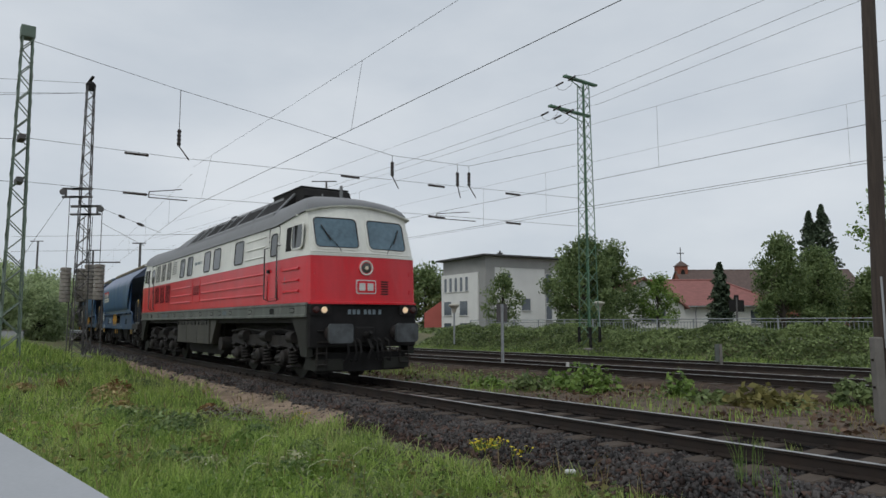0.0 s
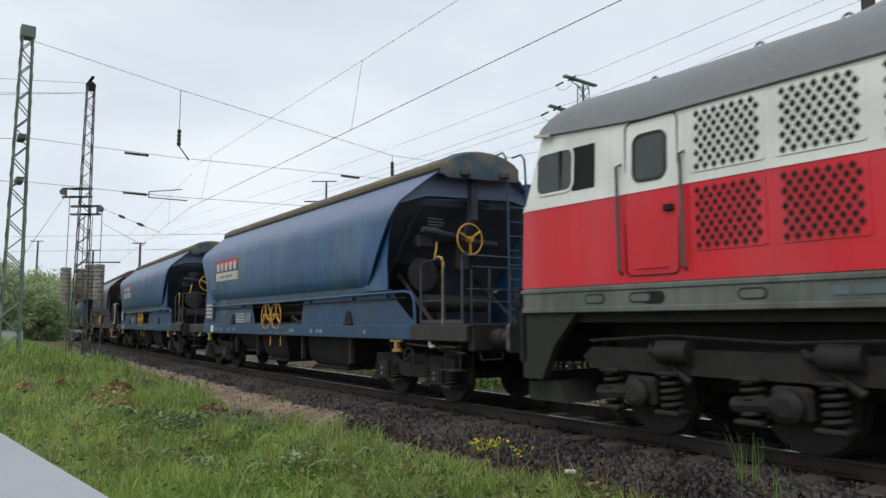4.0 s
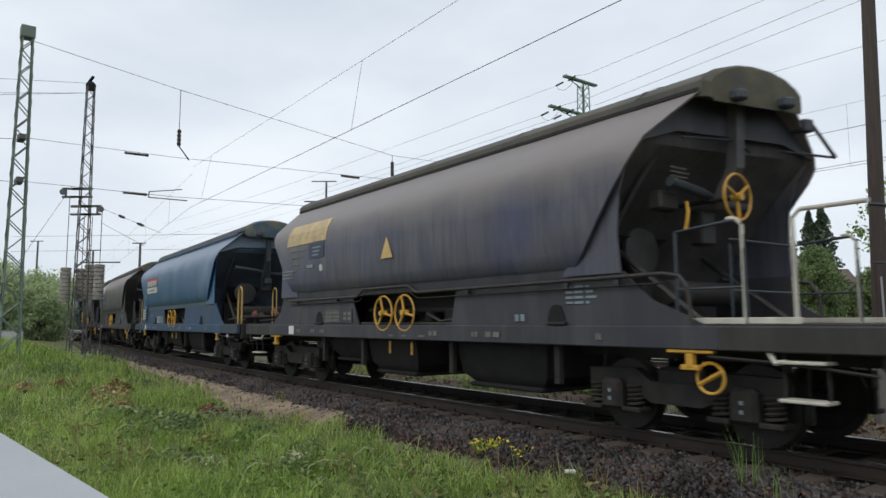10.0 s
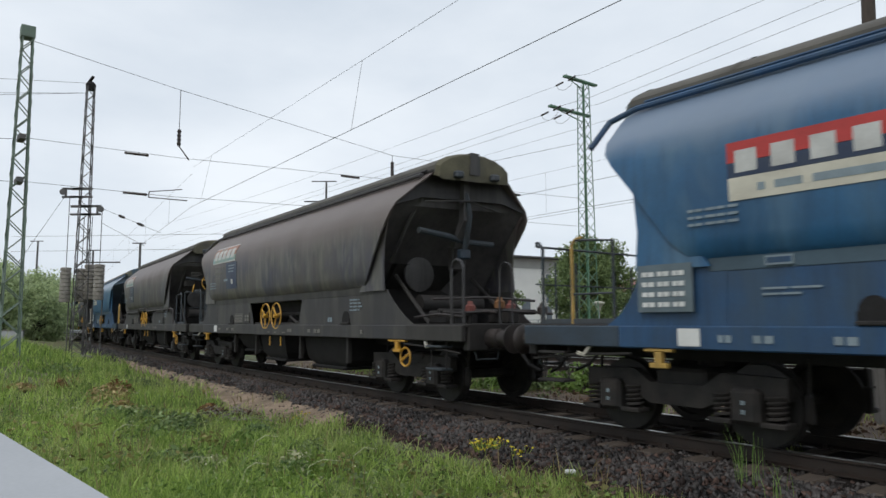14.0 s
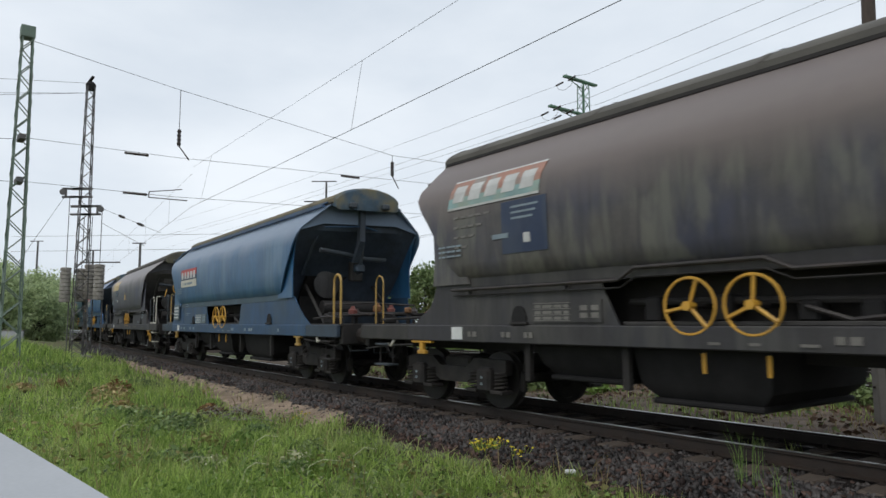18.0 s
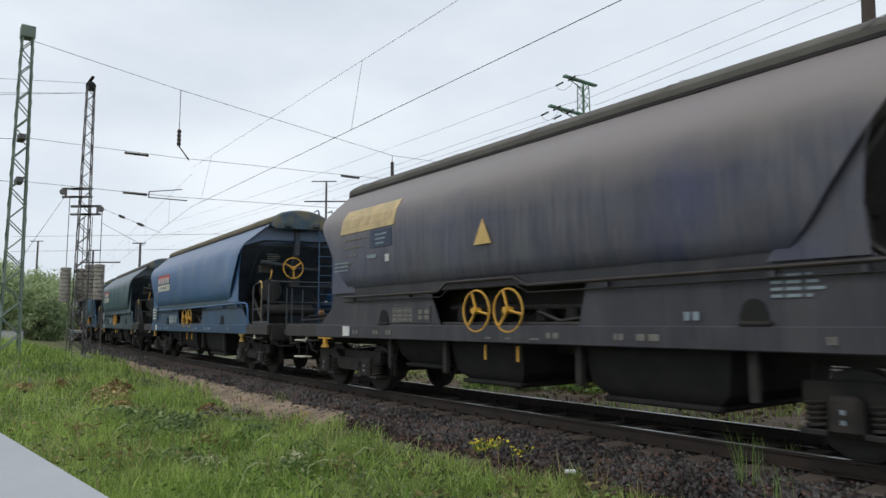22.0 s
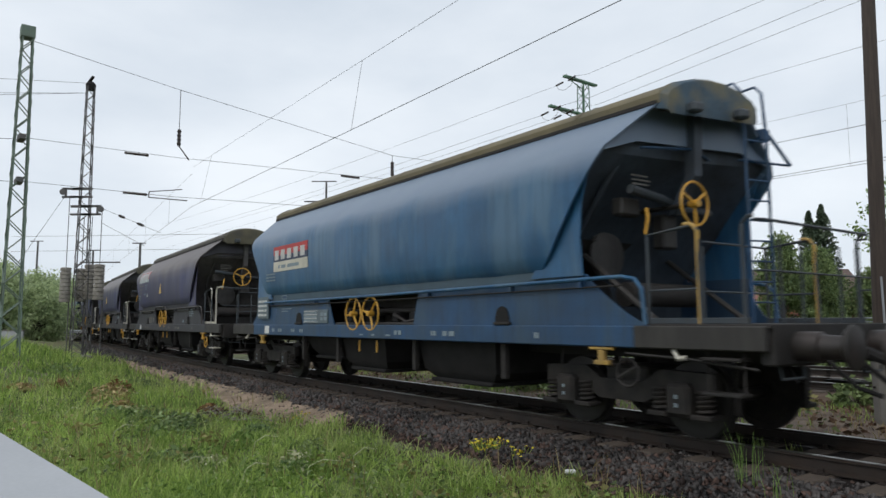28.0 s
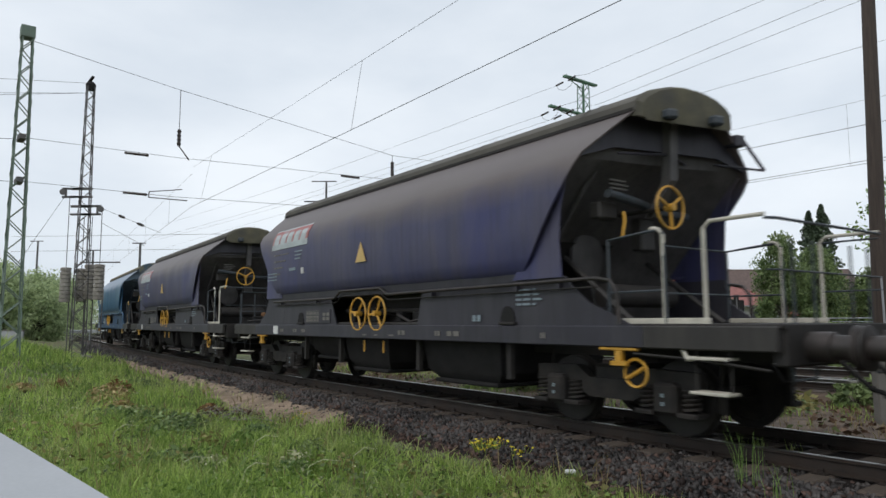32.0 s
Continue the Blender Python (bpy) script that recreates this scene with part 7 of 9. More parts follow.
        if kind == "A":
            part("release_handle", Mesh().tube([(e * (6.05 - D), -0.62, 2.95), (e * (6.10 - D), -0.66, 2.80), (e * (6.08 - D), -0.70, 2.58)], 0.022, 6), M_YELLOW, wg)
        part("control_rod", Mesh().tube([(e * (6.22 - D), -0.9, 3.72), (e * (6.40 - D), 0.0, 3.78), (e * (6.22 - D), 0.9, 3.66)], 0.020, 6), low, wg)
        part("centre_post", Mesh().prism([(e * (a - D), z) for a, z in ((6.22, 4.34), (6.36, 4.34), (6.32, 3.4), (5.98, 2.9), (5.86, 2.9), (6.16, 3.4))], "y", -0.065, 0.065), M_ENDB if not old else M_ENDG, wg)
        part("air_tank", Mesh().tube([(e * (5.75 - D), -0.75, 1.78), (e * (5.75 - D), 0.75, 1.78)], 0.17, 14), M_DARK, wg, smooth=True)
        part("brake_pipe", Mesh().tube([(e * (6.05 - D), -0.95, 3.18), (e * (6.05 - D), -0.25, 3.10), (e * (6.0 - D), 0.15, 3.02), (e * (6.0 - D), 0.9, 3.0)], 0.065, 10), M_RAILB, wg, smooth=True)
        if kind == "B":
            part("hose", Mesh().tube([(e * (6.30 - D), 0.0, 3.95), (e * (6.34 - D), 0.06, 3.5), (e * (6.16 - D), 0.12, 3.05), (e * (6.0 - D), 0.12, 2.62)], 0.06, 8), M_RAILB, wg, smooth=True)
            part("hose_joint", Mesh().cbox(e * (6.06 - D) - 0.10, e * (6.06 - D) + 0.10, 0.0, 0.24, 2.66, 2.86, 0.03), M_SILLENDB, wg)
        else:
            part("valve_box", Mesh().cbox(e * (5.8 - D) - 0.1, e * (5.8 - D) + 0.1, -0.95, -0.55, 2.85, 3.1, 0.03), M_SILLEND, wg)
        part("vibrator_box", Mesh().cbox(e * (5.75 - D) - 0.1, e * (5.75 - D) + 0.1, 0.0, 0.34, 2.45, 2.95, 0.03), M_SILLEND, wg)
        for yy in (-1.0, 1.0):
            part("end_strut", Mesh().tube([(e * (6.5 - D), yy, 1.38), (e * (5.2 - D), yy * 0.95, 2.35)], 0.04, 6), M_SILLEND, wg)
        # headstock, buffers, coupling
        part("platform", Mesh().cbox(min(e * 5.2, e * 8.16), max(e * 5.2, e * 8.16), -1.40, 1.40, 1.33, 1.38, 0.01), M_DARK, wg)
        part("headstock", Mesh().cbox(min(e * 8.0, e * 8.16), max(e * 8.0, e * 8.16), -1.35, 1.35, 0.94, 1.36, 0.02), M_DARK, wg)
        for yy in (-0.875, 0.875):
            part("buffer", Mesh().lathe([(0.16, 0.0), (0.16, 0.26), (0.13, 0.27), (0.12, 0.50), (0.20, 0.53), (0.23, 0.56), (0.23, 0.59), (0.12, 0.60)] if e > 0 else [(0.16, 0.0), (0.16, -0.26), (0.13, -0.27), (0.12, -0.50), (0.20, -0.53), (0.23, -0.56), (0.23, -0.59), (0.12, -0.60)], (e * 8.15, yy, 1.14), "x", 20), M_BUFFER, wg, smooth=True)
        part("coupling", Mesh().tube([(e * 8.1, 0, 1.08), (e * 8.5, 0, 1.05), (e * 8.72, 0, 0.95)], [0.06, 0.07, 0.05], 8).tube([(e * 8.2, 0.35, 0.98), (e * 8.5, 0.36, 0.72), (e * 8.72, 0.3, 0.62)], 0.028, 6).tube([(e * 8.2, -0.35, 0.98), (e * 8.5, -0.36, 0.70), (e * 8.72, -0.3, 0.62)], 0.028, 6), M_BLACK, wg)
        for s2 in (-1, 1):
            part("end_handle", Mesh().tube([(e * 8.1, s2 * 1.2, 0.98), (e * 8.12, s2 * 1.15, 0.80), (e * 8.12, s2 * 0.72, 0.80), (e * 8.1, s2 * 0.67, 0.98)], 0.016, 5), M_RAILB, wg)
    # railings
    def loop(xa, xb, y, top, z0=1.38, r=0.024):
        return Mesh().tube([(xa, y, z0), (xa, y, top - 0.09), (xa + (0.06 if xb > xa else -0.06), y, top - 0.02), (xa + (0.12 if xb > xa else -0.12), y, top), (xb, y, top)], r, 8)
    rail_end = 1 if kind == "A" else -1
    e = rail_end
    P1, P2 = (6.60, 7.30) if not old else (5.85, 6.70)
    for sgn in (-1, 1):
        y = sgn * 1.34
        part("rail_post", Mesh().tube([(e * P1, y, 1.38), (e * P1, y, 2.46), (e * (P2 - 0.06), y, 2.52), (e * P2, y, 2.46), (e * (P2 + 0.02), y, 1.38)], 0.022, 8), M_RAILB, wg)
        part("grab_post", loop(e * P2, e * (P2 - 0.18), y, 2.54), railcol if old else M_RAILY, wg)
        part("rail_bar", Mesh().tube([(e * P1, y, 1.78), (e * P2, y, 1.78)], 0.016, 6), M_RAILB, wg)
        part("toe_board", Mesh().cbox(min(e * P1, e * (P2 + 0.6)), max(e * P1, e * (P2 + 0.6)), y - 0.015, y + 0.015, 1.38, 1.45, 0.006), railcol if old else M_RAILB, wg)
        part("grab_post", Mesh().tube([(e * (P2 + 0.55), y, 1.38), (e * (P2 + 0.55), y, 2.46), (e * (P2 + 0.63), y, 2.54), (e * 7.98, y, 2.54)], 0.024, 8), railcol if old else M_RAILB, wg)
        for yy in (0.45, 0.9):
            part("rail_post", Mesh().tube([(e * 8.02, sgn * yy, 1.38), (e * 8.02, sgn * yy, 2.30)], 0.016, 6), M_RAILB, wg)
    for zz in (2.5, 1.95):
        part("rail_bar", Mesh().tube([(e * 7.98, -1.34, zz), (e * 8.04, -1.2, zz), (e * 8.04, 1.2, zz), (e * 7.98, 1.34, zz)], 0.018 if zz > 2.2 else 0.012, 6), M_RAILB, wg)
    for zz in (2.46, 1.80):
        part("rail_bar", Mesh().tube([(e * (P2 + 0.55), 1.34, zz), (e * 7.98, 1.34, zz)], 0.014, 6), M_RAILB, wg)
        part("rail_bar", Mesh().tube([(e * P1, -0.2, zz), (e * P1, 1.34, zz)], 0.016, 6), M_RAILB, wg)
    part("rail_post", Mesh().tube([(e * P1, -0.2, 1.38), (e * P1, -0.2, 2.40)], 0.018, 6), M_RAILB, wg)
    if kind == "A":
        # ladder to the roof with its bent grab rails
        for yy in (() if old else (0.52, 0.92)):
            part("ladder_rail", Mesh().tube([(6.60 - D, yy, 1.38), (6.60 - D, yy, 4.0), (6.56 - D, yy, 4.62), (6.46 - D, yy, 4.74), (6.2 - D, yy, 4.72)], 0.02, 6), low, wg)
        for i in range(0 if old else 9):
            part("rung", Mesh().tube([(6.60 - D, 0.52, 1.66 + i * 0.28), (6.60 - D, 0.92, 1.66 + i * 0.28)], 0.014, 6), low, wg)
        part("roof_lever", Mesh().tube([(6.30 - D, 1.12, 4.10), (6.42 - D, 1.20, 4.08), (6.55 - D, 1.42, 3.62)], 0.026, 6).tube([(6.55 - D, 1.42, 3.62), (6.22 - D, 0.85, 3.72)], 0.018, 6), low, wg)
        part("lever_box", Mesh().cbox(6.22 - D, 6.44 - D, 1.05, 1.22, 3.98, 4.16, 0.02), low, wg)
        handwheel(wg, "brake_wheel", (6.46 - D, -0.12, 3.0), 0.30, "x", 0.6)
        part("brake_spindle", Mesh().tube([(5.4 - D, -0.12, 3.0), (6.46 - D, -0.12, 3.0)], 0.035, 6), M_DARK, wg)
    else:
        for yb, r in ((-1.30, 0.026), (-0.25, 0.018)):
            part("grab_post", Mesh().tube([(7.62, yb, 1.38), (7.62, yb, 2.32), (7.68, yb, 2.42), (7.78, yb, 2.46), (7.90, yb, 2.42), (7.96, yb, 2.32), (7.96, yb, 1.38)], r, 8), M_RAILY if not old else low, wg)
        part("brake_gear", Mesh().cbox(6.6, 7.2, -1.1, -0.9, 1.38, 1.62, 0.03).tube([(7.0, -1.15, 1.6), (7.0, 1.15, 1.6)], 0.05, 8).cbox(6.7, 7.3, 0.2, 0.5, 1.38, 1.66, 0.03), M_DARK, wg)
        for k, (vx, yy, zz, mt) in enumerate(((7.35, -0.7, 1.66, M_VALVER), (7.5, -0.15, 1.74, M_VALVEO), (7.1, 0.45, 1.70, M_VALVER), (6.75, -0.3, 1.62, M_BUFFER), (7.65, 0.75, 1.64, M_BUFFER))):
            part("brake_valve", Mesh().lathe([(0.05, -0.10), (0.10, -0.08), (0.10, 0.03), (0.06, 0.06), (0.04, 0.12)], (vx, yy, zz), "z", 10), mt, wg, "rusty painted brake valve")
            part("valve_stand", Mesh().tube([(vx, yy, 1.36), (vx, yy, zz - 0.06)], 0.035, 6), M_DARK, wg)
        for x0, y0, x1, y1, zz in ((6.3, -1.2, 7.8, -1.15, 1.50), (6.4, -0.5, 7.7, -0.4, 1.58), (6.9, -1.2, 6.95, 1.2, 1.82), (7.5, -1.2, 7.55, 1.1, 1.56)):
            part("platform_pipe", Mesh().tube([(x0, y0, zz), ((x0 + x1) / 2, (y0 + y1) / 2, zz + 0.05), (x1, y1, zz)], 0.026, 6), M_BUFFER, wg)
        for yy in (0.52, 0.92):
            part("ladder_rail", Mesh().tube([(-6.52, yy, 1.38), (-6.52, yy, 4.3)], 0.02, 6), low, wg)
        for i in range(9):
            part("rung", Mesh().tube([(-6.52, 0.52, 1.66 + i * 0.28), (-6.52, 0.92, 1.66 + i * 0.28)], 0.014, 6), low, wg)
    if old:
        for k, (yy, mt) in enumerate(((-0.95, M_VALVEO), (-0.35, M_VALVER), (0.3, M_VALVEO))):
            part("brake_valve", Mesh().cbox(-7.27, -7.14, yy - 0.06, yy + 0.06, 1.58, 1.70, 0.03), mt, wg, "rusty painted brake valve")
            part("valve_stand", Mesh().tube([(-7.2, yy, 1.36), (-7.2, yy, 1.66)], 0.04, 6), M_DARK, wg)
        part("platform_pipe", Mesh().tube([(-7.25, -1.25, 1.56), (-7.25, 1.25, 1.56)], 0.035, 6), M_DARK, wg)
        part("platform_pipe", Mesh().tube([(-7.7, -1.2, 1.46), (-6.6, -1.0, 1.50), (-5.9, -0.6, 1.6)], 0.03, 6), M_DARK, wg)
    # hoppers and gear under the frame
    part("main_frame", Mesh().box(-8.1, 8.1, -0.5, -0.38, 0.92, 1.33).box(-8.1, 8.1, 0.38, 0.5, 0.92, 1.33), M_DARK, wg)
    for ax, hw, zb in ((-2.58, 0.82, 0.64), (-0.76, 0.90, 0.46), (2.45, 1.08, 0.42)):
        hop = Mesh().loft([[(ax - hw, -1.25, 1.35), (ax + hw, -1.25, 1.35), (ax + hw, 1.25, 1.35), (ax - hw, 1.25, 1.35)],
                           [(ax - hw, -1.22, 0.98), (ax + hw, -1.22, 0.98), (ax + hw, 1.22, 0.98), (ax - hw, 1.22, 0.98)],
                           [(ax - hw * 0.93, -1.15, zb + 0.16), (ax + hw * 0.93, -1.15, zb + 0.16), (ax + hw * 0.93, 1.15, zb + 0.16), (ax - hw * 0.93, 1.15, zb + 0.16)],
                           [(ax - hw * 0.74, -1.02, zb), (ax + hw * 0.74, -1.02, zb), (ax + hw * 0.74, 1.02, zb), (ax - hw * 0.74, 1.02, zb)]], True, True)
        # black colour deepens the shade below the frame
        part("outlet_hopper", hop, M_BLACK, wg, smooth=True)
        part("outlet_slide", Mesh().cbox(ax - hw * 0.8, ax + hw * 0.8, -1.12, 1.12, zb - 0.06, zb + 0.01, 0.02), M_BLACK, wg)
    part("belly", Mesh().prism([(-4.6 + D, 1.35), (4.6 - D, 1.35), (4.6 - D, 2.1), (5.1 - D, 2.6), (-5.1 + D, 2.6), (-4.6 + D, 2.1)], "y", -0.86, 0.86), M_DARK, wg)
    part("brake_wheel_low", Mesh().ring((6.27, -1.38, 0.78), 0.17, 0.02, "y", 18, 5).tube([(6.12, -1.38, 0.70), (6.42, -1.38, 0.86)], 0.025, 5), M_YELLOW if old else M_DARK, wg)
    for e in (-1, 1):
        bogie(wg, e * piv)
    # the tub sits a little askew on its frame
    for ob in wg.children:
        if ob.name.split(".")[0] in ("hull_side", "weld_seam", "gusset", "roof_cover", "roof_seam", "roof_rib", "end_band", "end_cap", "cap_clamp", "centre_post", "end_sheet", "roof_lever", "lever_box", "ladder_rail", "rung", "roof_pipe"):
            for v in ob.data.vertices:
                v.co.x += -0.195 + (0.13 if kind == "B" and old else 0.22) * (v.co.y + 1.5) - (0.12 if v.co.x < -4.0 else 0.0)
        elif ob.name.split(".")[0] == "foot_plate":
            for v in ob.data.vertices:
                k = max(0.0, v.co.z - 1.35) / 0.69 if abs(v.co.x) > 5.2 - D else 0.0
                v.co.x += k * (-0.195 + (0.13 if kind == "B" and old else 0.22) * (v.co.y + 1.5) - (0.12 if v.co.x < -4.0 else 0.0))
    return wg


# order of the train behind the locomotive; offsets of the wagons' middles
BLUE = "blue hopper wagon with dusty ochre roof cover and red name panel"
GREYL = "soot-stained grey hopper wagon with faded name panel and yellow hand wheels"
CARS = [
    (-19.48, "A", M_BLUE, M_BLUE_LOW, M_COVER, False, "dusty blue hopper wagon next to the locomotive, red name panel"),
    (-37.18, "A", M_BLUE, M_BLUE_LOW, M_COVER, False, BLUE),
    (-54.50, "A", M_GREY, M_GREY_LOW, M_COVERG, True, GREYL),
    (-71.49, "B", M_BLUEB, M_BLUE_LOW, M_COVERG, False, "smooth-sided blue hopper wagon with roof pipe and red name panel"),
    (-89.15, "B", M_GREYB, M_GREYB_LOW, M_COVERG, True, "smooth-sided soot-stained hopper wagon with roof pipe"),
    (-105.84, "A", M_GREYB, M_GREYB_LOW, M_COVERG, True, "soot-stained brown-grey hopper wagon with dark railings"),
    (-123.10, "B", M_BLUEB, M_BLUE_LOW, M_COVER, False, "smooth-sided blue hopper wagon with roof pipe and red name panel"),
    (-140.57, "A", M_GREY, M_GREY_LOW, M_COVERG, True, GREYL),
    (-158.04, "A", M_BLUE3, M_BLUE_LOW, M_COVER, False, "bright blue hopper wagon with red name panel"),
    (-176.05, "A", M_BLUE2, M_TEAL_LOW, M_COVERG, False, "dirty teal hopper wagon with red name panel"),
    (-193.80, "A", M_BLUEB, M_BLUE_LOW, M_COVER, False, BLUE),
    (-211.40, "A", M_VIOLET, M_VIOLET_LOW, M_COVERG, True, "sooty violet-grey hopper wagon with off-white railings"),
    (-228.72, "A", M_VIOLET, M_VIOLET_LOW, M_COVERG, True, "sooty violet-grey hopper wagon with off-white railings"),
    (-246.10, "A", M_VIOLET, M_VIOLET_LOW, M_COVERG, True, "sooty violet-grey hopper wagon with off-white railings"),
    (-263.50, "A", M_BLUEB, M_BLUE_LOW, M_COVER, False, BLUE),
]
TRAIN = []
built = {}
for i, (o, kind, paint, low, cover, old, label) in enumerate(CARS):
    DD, pv = (0.52, 5.60) if (old and kind == "A") else (0.0, 5.92)
    key = (kind, paint.name, low.name, cover.name, old)
    if key in built:
        w = copy_thing(built[key], Matrix())
        tagged(w, label)
    else:
        style = "red" if not old else "tan" if paint is M_GREY else "faded" if paint is M_GREYB else "white"
        railcol = M_BLUE_LOW if not old else M_RAILB if paint is M_GREYB else M_RAILW
        w = wagon(kind, paint, low, cover, old, railcol, "hopper wagons of the train", label, i, DD, pv, style)
        built[key] = w
    TRAIN.append((w, o + 0.42, pv))


# ------------------------------------------------------------------ the locomotive
LOCO = thing("diesel_locomotive", "red and white six-axle diesel locomotive with grey roof", "locomotive")


def nose(z):
    """Half length and half width of the body at a height."""
    if z <= 3.0:
        return 9.66 - 0.05 * max(0, (z - 1.9)) / 1.1, 1.475
    t = (z - 3.0) / 0.95
    return 9.60 - 0.30 * t, 1.472 - 0.055 * t


def front_x(b, z):
    """How far forward the nose reaches at width b and height z."""
    L, W = nose(z)
    u = abs(b) / W
    return L + 0.16 * (1 - u * u)


def outline(z, grow=0.0, n=9):
    """The plan of the body at a height: straight sides, rounded corners, bowed ends."""
    L, W = nose(z)
    L, W = L + grow, W + grow
    r = 0.10
    pts = []
    for i in range(n):                                         # bowed front, from the near corner to the far one
        b = -(W - r) + 2 * (W - r) * i / (n - 1)
        u = b / W
        pts.append((L + 0.16 * (1 - u * u), b, z))
    corner = []
    for i in range(1, 6):
        t = pi / 2 * i / 6
        x0 = L + 0.16 * (1 - ((W - r) / W) ** 2) - r
        corner.append((x0 + r * cos(t), W - r + r * sin(t), z))
    far_c = corner
    far_side = [(x, W, z) for x in (9.0, 7.5, 5.0, 2.5, 0.0, -2.5, -5.0, -7.5, -9.0)]
    ring = pts + far_c + far_side
    back = [(-x, -y, z) for x, y, _ in pts + far_c + far_side]
    return ring + back


def shell(levels, grow=0.0):
    m = Mesh()
    return m.loft([outline(z, grow) for z in levels])


part("red_band", shell([1.88, 1.94, 2.3, 2.7, 3.0]), M_RED, LOCO, "red painted lower body", smooth=True)
def brow(x, b):
    """Height of the eaves: level along the body, rising over the cabs and arched across the nose."""
    s = min(1.0, max(0.0, (abs(x) - 8.05) / 1.4))
    return 3.90 + s * (0.19 + 0.22 * max(0.0, 1 - (b / 1.45) ** 2) * min(1.0, max(0.0, (abs(x) - 9.05) / 0.3)))


def eaves(grow=0.0, lift=0.0):
    """The line round the top of the white body."""
    out = []
    for x, y, _ in outline(3.92, grow):
        z = brow(x, y)
        k = 0.32 * (z - 3.92) if abs(x) > 9.05 else 0.0
        out.append((x - k * (1 if x > 0 else -1), y, z + lift))
    return out


wb = Mesh()
wb.loft([outline(z) for z in (3.0, 3.03, 3.3, 3.6, 3.86)] + [eaves()])
part("white_band", wb, M_WHITE, LOCO, "white painted upper body", smooth=True)
part("waist_rail", shell([2.985, 3.005, 3.025], 0.012), M_WHITE, LOCO)
part("floor", Mesh().loft([outline(1.88)], True, False).quad(*outline(1.885)), M_DARK, LOCO)

# roof: rises inward from the eaves and rounds down over the cabs
base = eaves(0.035, 0.02)
rf = Mesh()
rings = [eaves(0.0, 0.0), eaves(0.045, -0.005), base]
for f, dl, dw in ((0.10, 0.02, 0.985), (0.30, 0.16, 0.95), (0.50, 0.34, 0.88), (0.70, 0.66, 0.76), (0.87, 1.05, 0.56), (0.97, 1.4, 0.32), (1.0, 1.6, 0.02)):
    rings.append([(x - (1 if x > 0 else -1) * dl * (abs(x) / 9.5) ** 6, y * dw, z + (4.70 - z) * f) for x, y, z in base])
rf.loft(rings)
part("roof", rf, M_ROOF, LOCO, "rounded grey roof", smooth=True)
vis = []
for g, l in ((0.0, -0.05), (0.085, -0.045), (0.095, -0.010), (0.0, 0.0)):
    vis.append([q for q in eaves(g, l) if q[0] > 8.2])
part("visor", Mesh().loft(vis, False), M_WHITE, LOCO, "white eave strip over the cab", smooth=True)
vis = []
for g, l in ((0.0, -0.05), (0.085, -0.045), (0.095, -0.010), (0.0, 0.0)):
    vis.append([q for q in eaves(g, l) if q[0] < -8.2])
part("visor", Mesh().loft(vis, False), M_WHITE, LOCO, "white eave strip over the cab", smooth=True)
part("gutter", Mesh().loft([eaves(0.0, -0.02), eaves(0.03, -0.015), eaves(0.03, 0.005), eaves(0.0, 0.01)]), M_ROOF, LOCO, "pale gutter strip")

# raised roof gear: sloping panels, dark openings between struts, a flat radiator box, silencer and horns
for sgn in (-1, 1):
    # a solid black body stands in for the shaded opening
    part("roof_opening", Mesh().prism([(sgn * 0.55, 4.58), (sgn * 1.26, 4.22), (sgn * 1.23, 4.34), (sgn * 0.66, 4.92)], "x", -0.5, 6.9), M_BLACK, LOCO, "dark roof opening")
    for x0, x1 in ((-2.35, -1.45), (-1.40, -0.5)):
        part("mesh_panel", Mesh().prism([(sgn * 0.55, 4.58), (sgn * 1.27, 4.22), (sgn * 1.24, 4.34), (sgn * 0.66, 4.92)], "x", x0, x1), M_MESHP, LOCO, "dark grey wire mesh panel")
    part("roof_hatch", Mesh().loft([[(-5.6, sgn * 1.20, 4.30), (-5.6, sgn * 0.5, 4.70)], [(-4.2, sgn * 1.27, 4.34), (-4.2, sgn * 0.64, 4.90)], [(-2.4, sgn * 1.27, 4.35), (-2.4, sgn * 0.68, 4.98)], [(-2.4, sgn * 1.1, 4.25), (-2.4, sgn * 0.5, 4.7)]], False), M_ROOF, LOCO)
    for ax, k in ((-2.4, 1.3), (-1.45, 0.6), (-0.5, 1.3), (1.0, 0.45), (1.9, 0.45), (3.1, 1.6), (4.9, 0.7), (6.8, 1.8)):
        part("roof_strut", Mesh().loft([[(ax - 0.06 * k, sgn * 1.28, 4.30), (ax + 0.06 * k, sgn * 1.28, 4.30), (ax + 0.06 * k, sgn * 1.20, 4.28), (ax - 0.06 * k, sgn * 1.20, 4.28)],
                                        [(ax - 0.04, sgn * 0.70, 4.95), (ax + 0.08, sgn * 0.70, 4.95), (ax + 0.08, sgn * 0.62, 4.93), (ax - 0.04, sgn * 0.62, 4.93)]], True, True), M_ROOF, LOCO)
    part("roof_rail", Mesh().prism([(sgn * 1.20, 4.24), (sgn * 1.32, 4.24), (sgn * 1.30, 4.34), (sgn * 1.20, 4.37)], "x", -2.4, 6.95), M_ROOF, LOCO)
    part("roof_rail", Mesh().prism([(sgn * 0.55, 4.88), (sgn * 0.70, 4.88), (sgn * 0.68, 4.96), (sgn * 0.55, 4.96)], "x", -2.4, 6.0), M_ROOF, LOCO)
part("roof_deck", Mesh().cbox(-2.6, 6.4, -0.60, 0.60, 4.5, 4.93, 0.04), M_ROOF, LOCO)
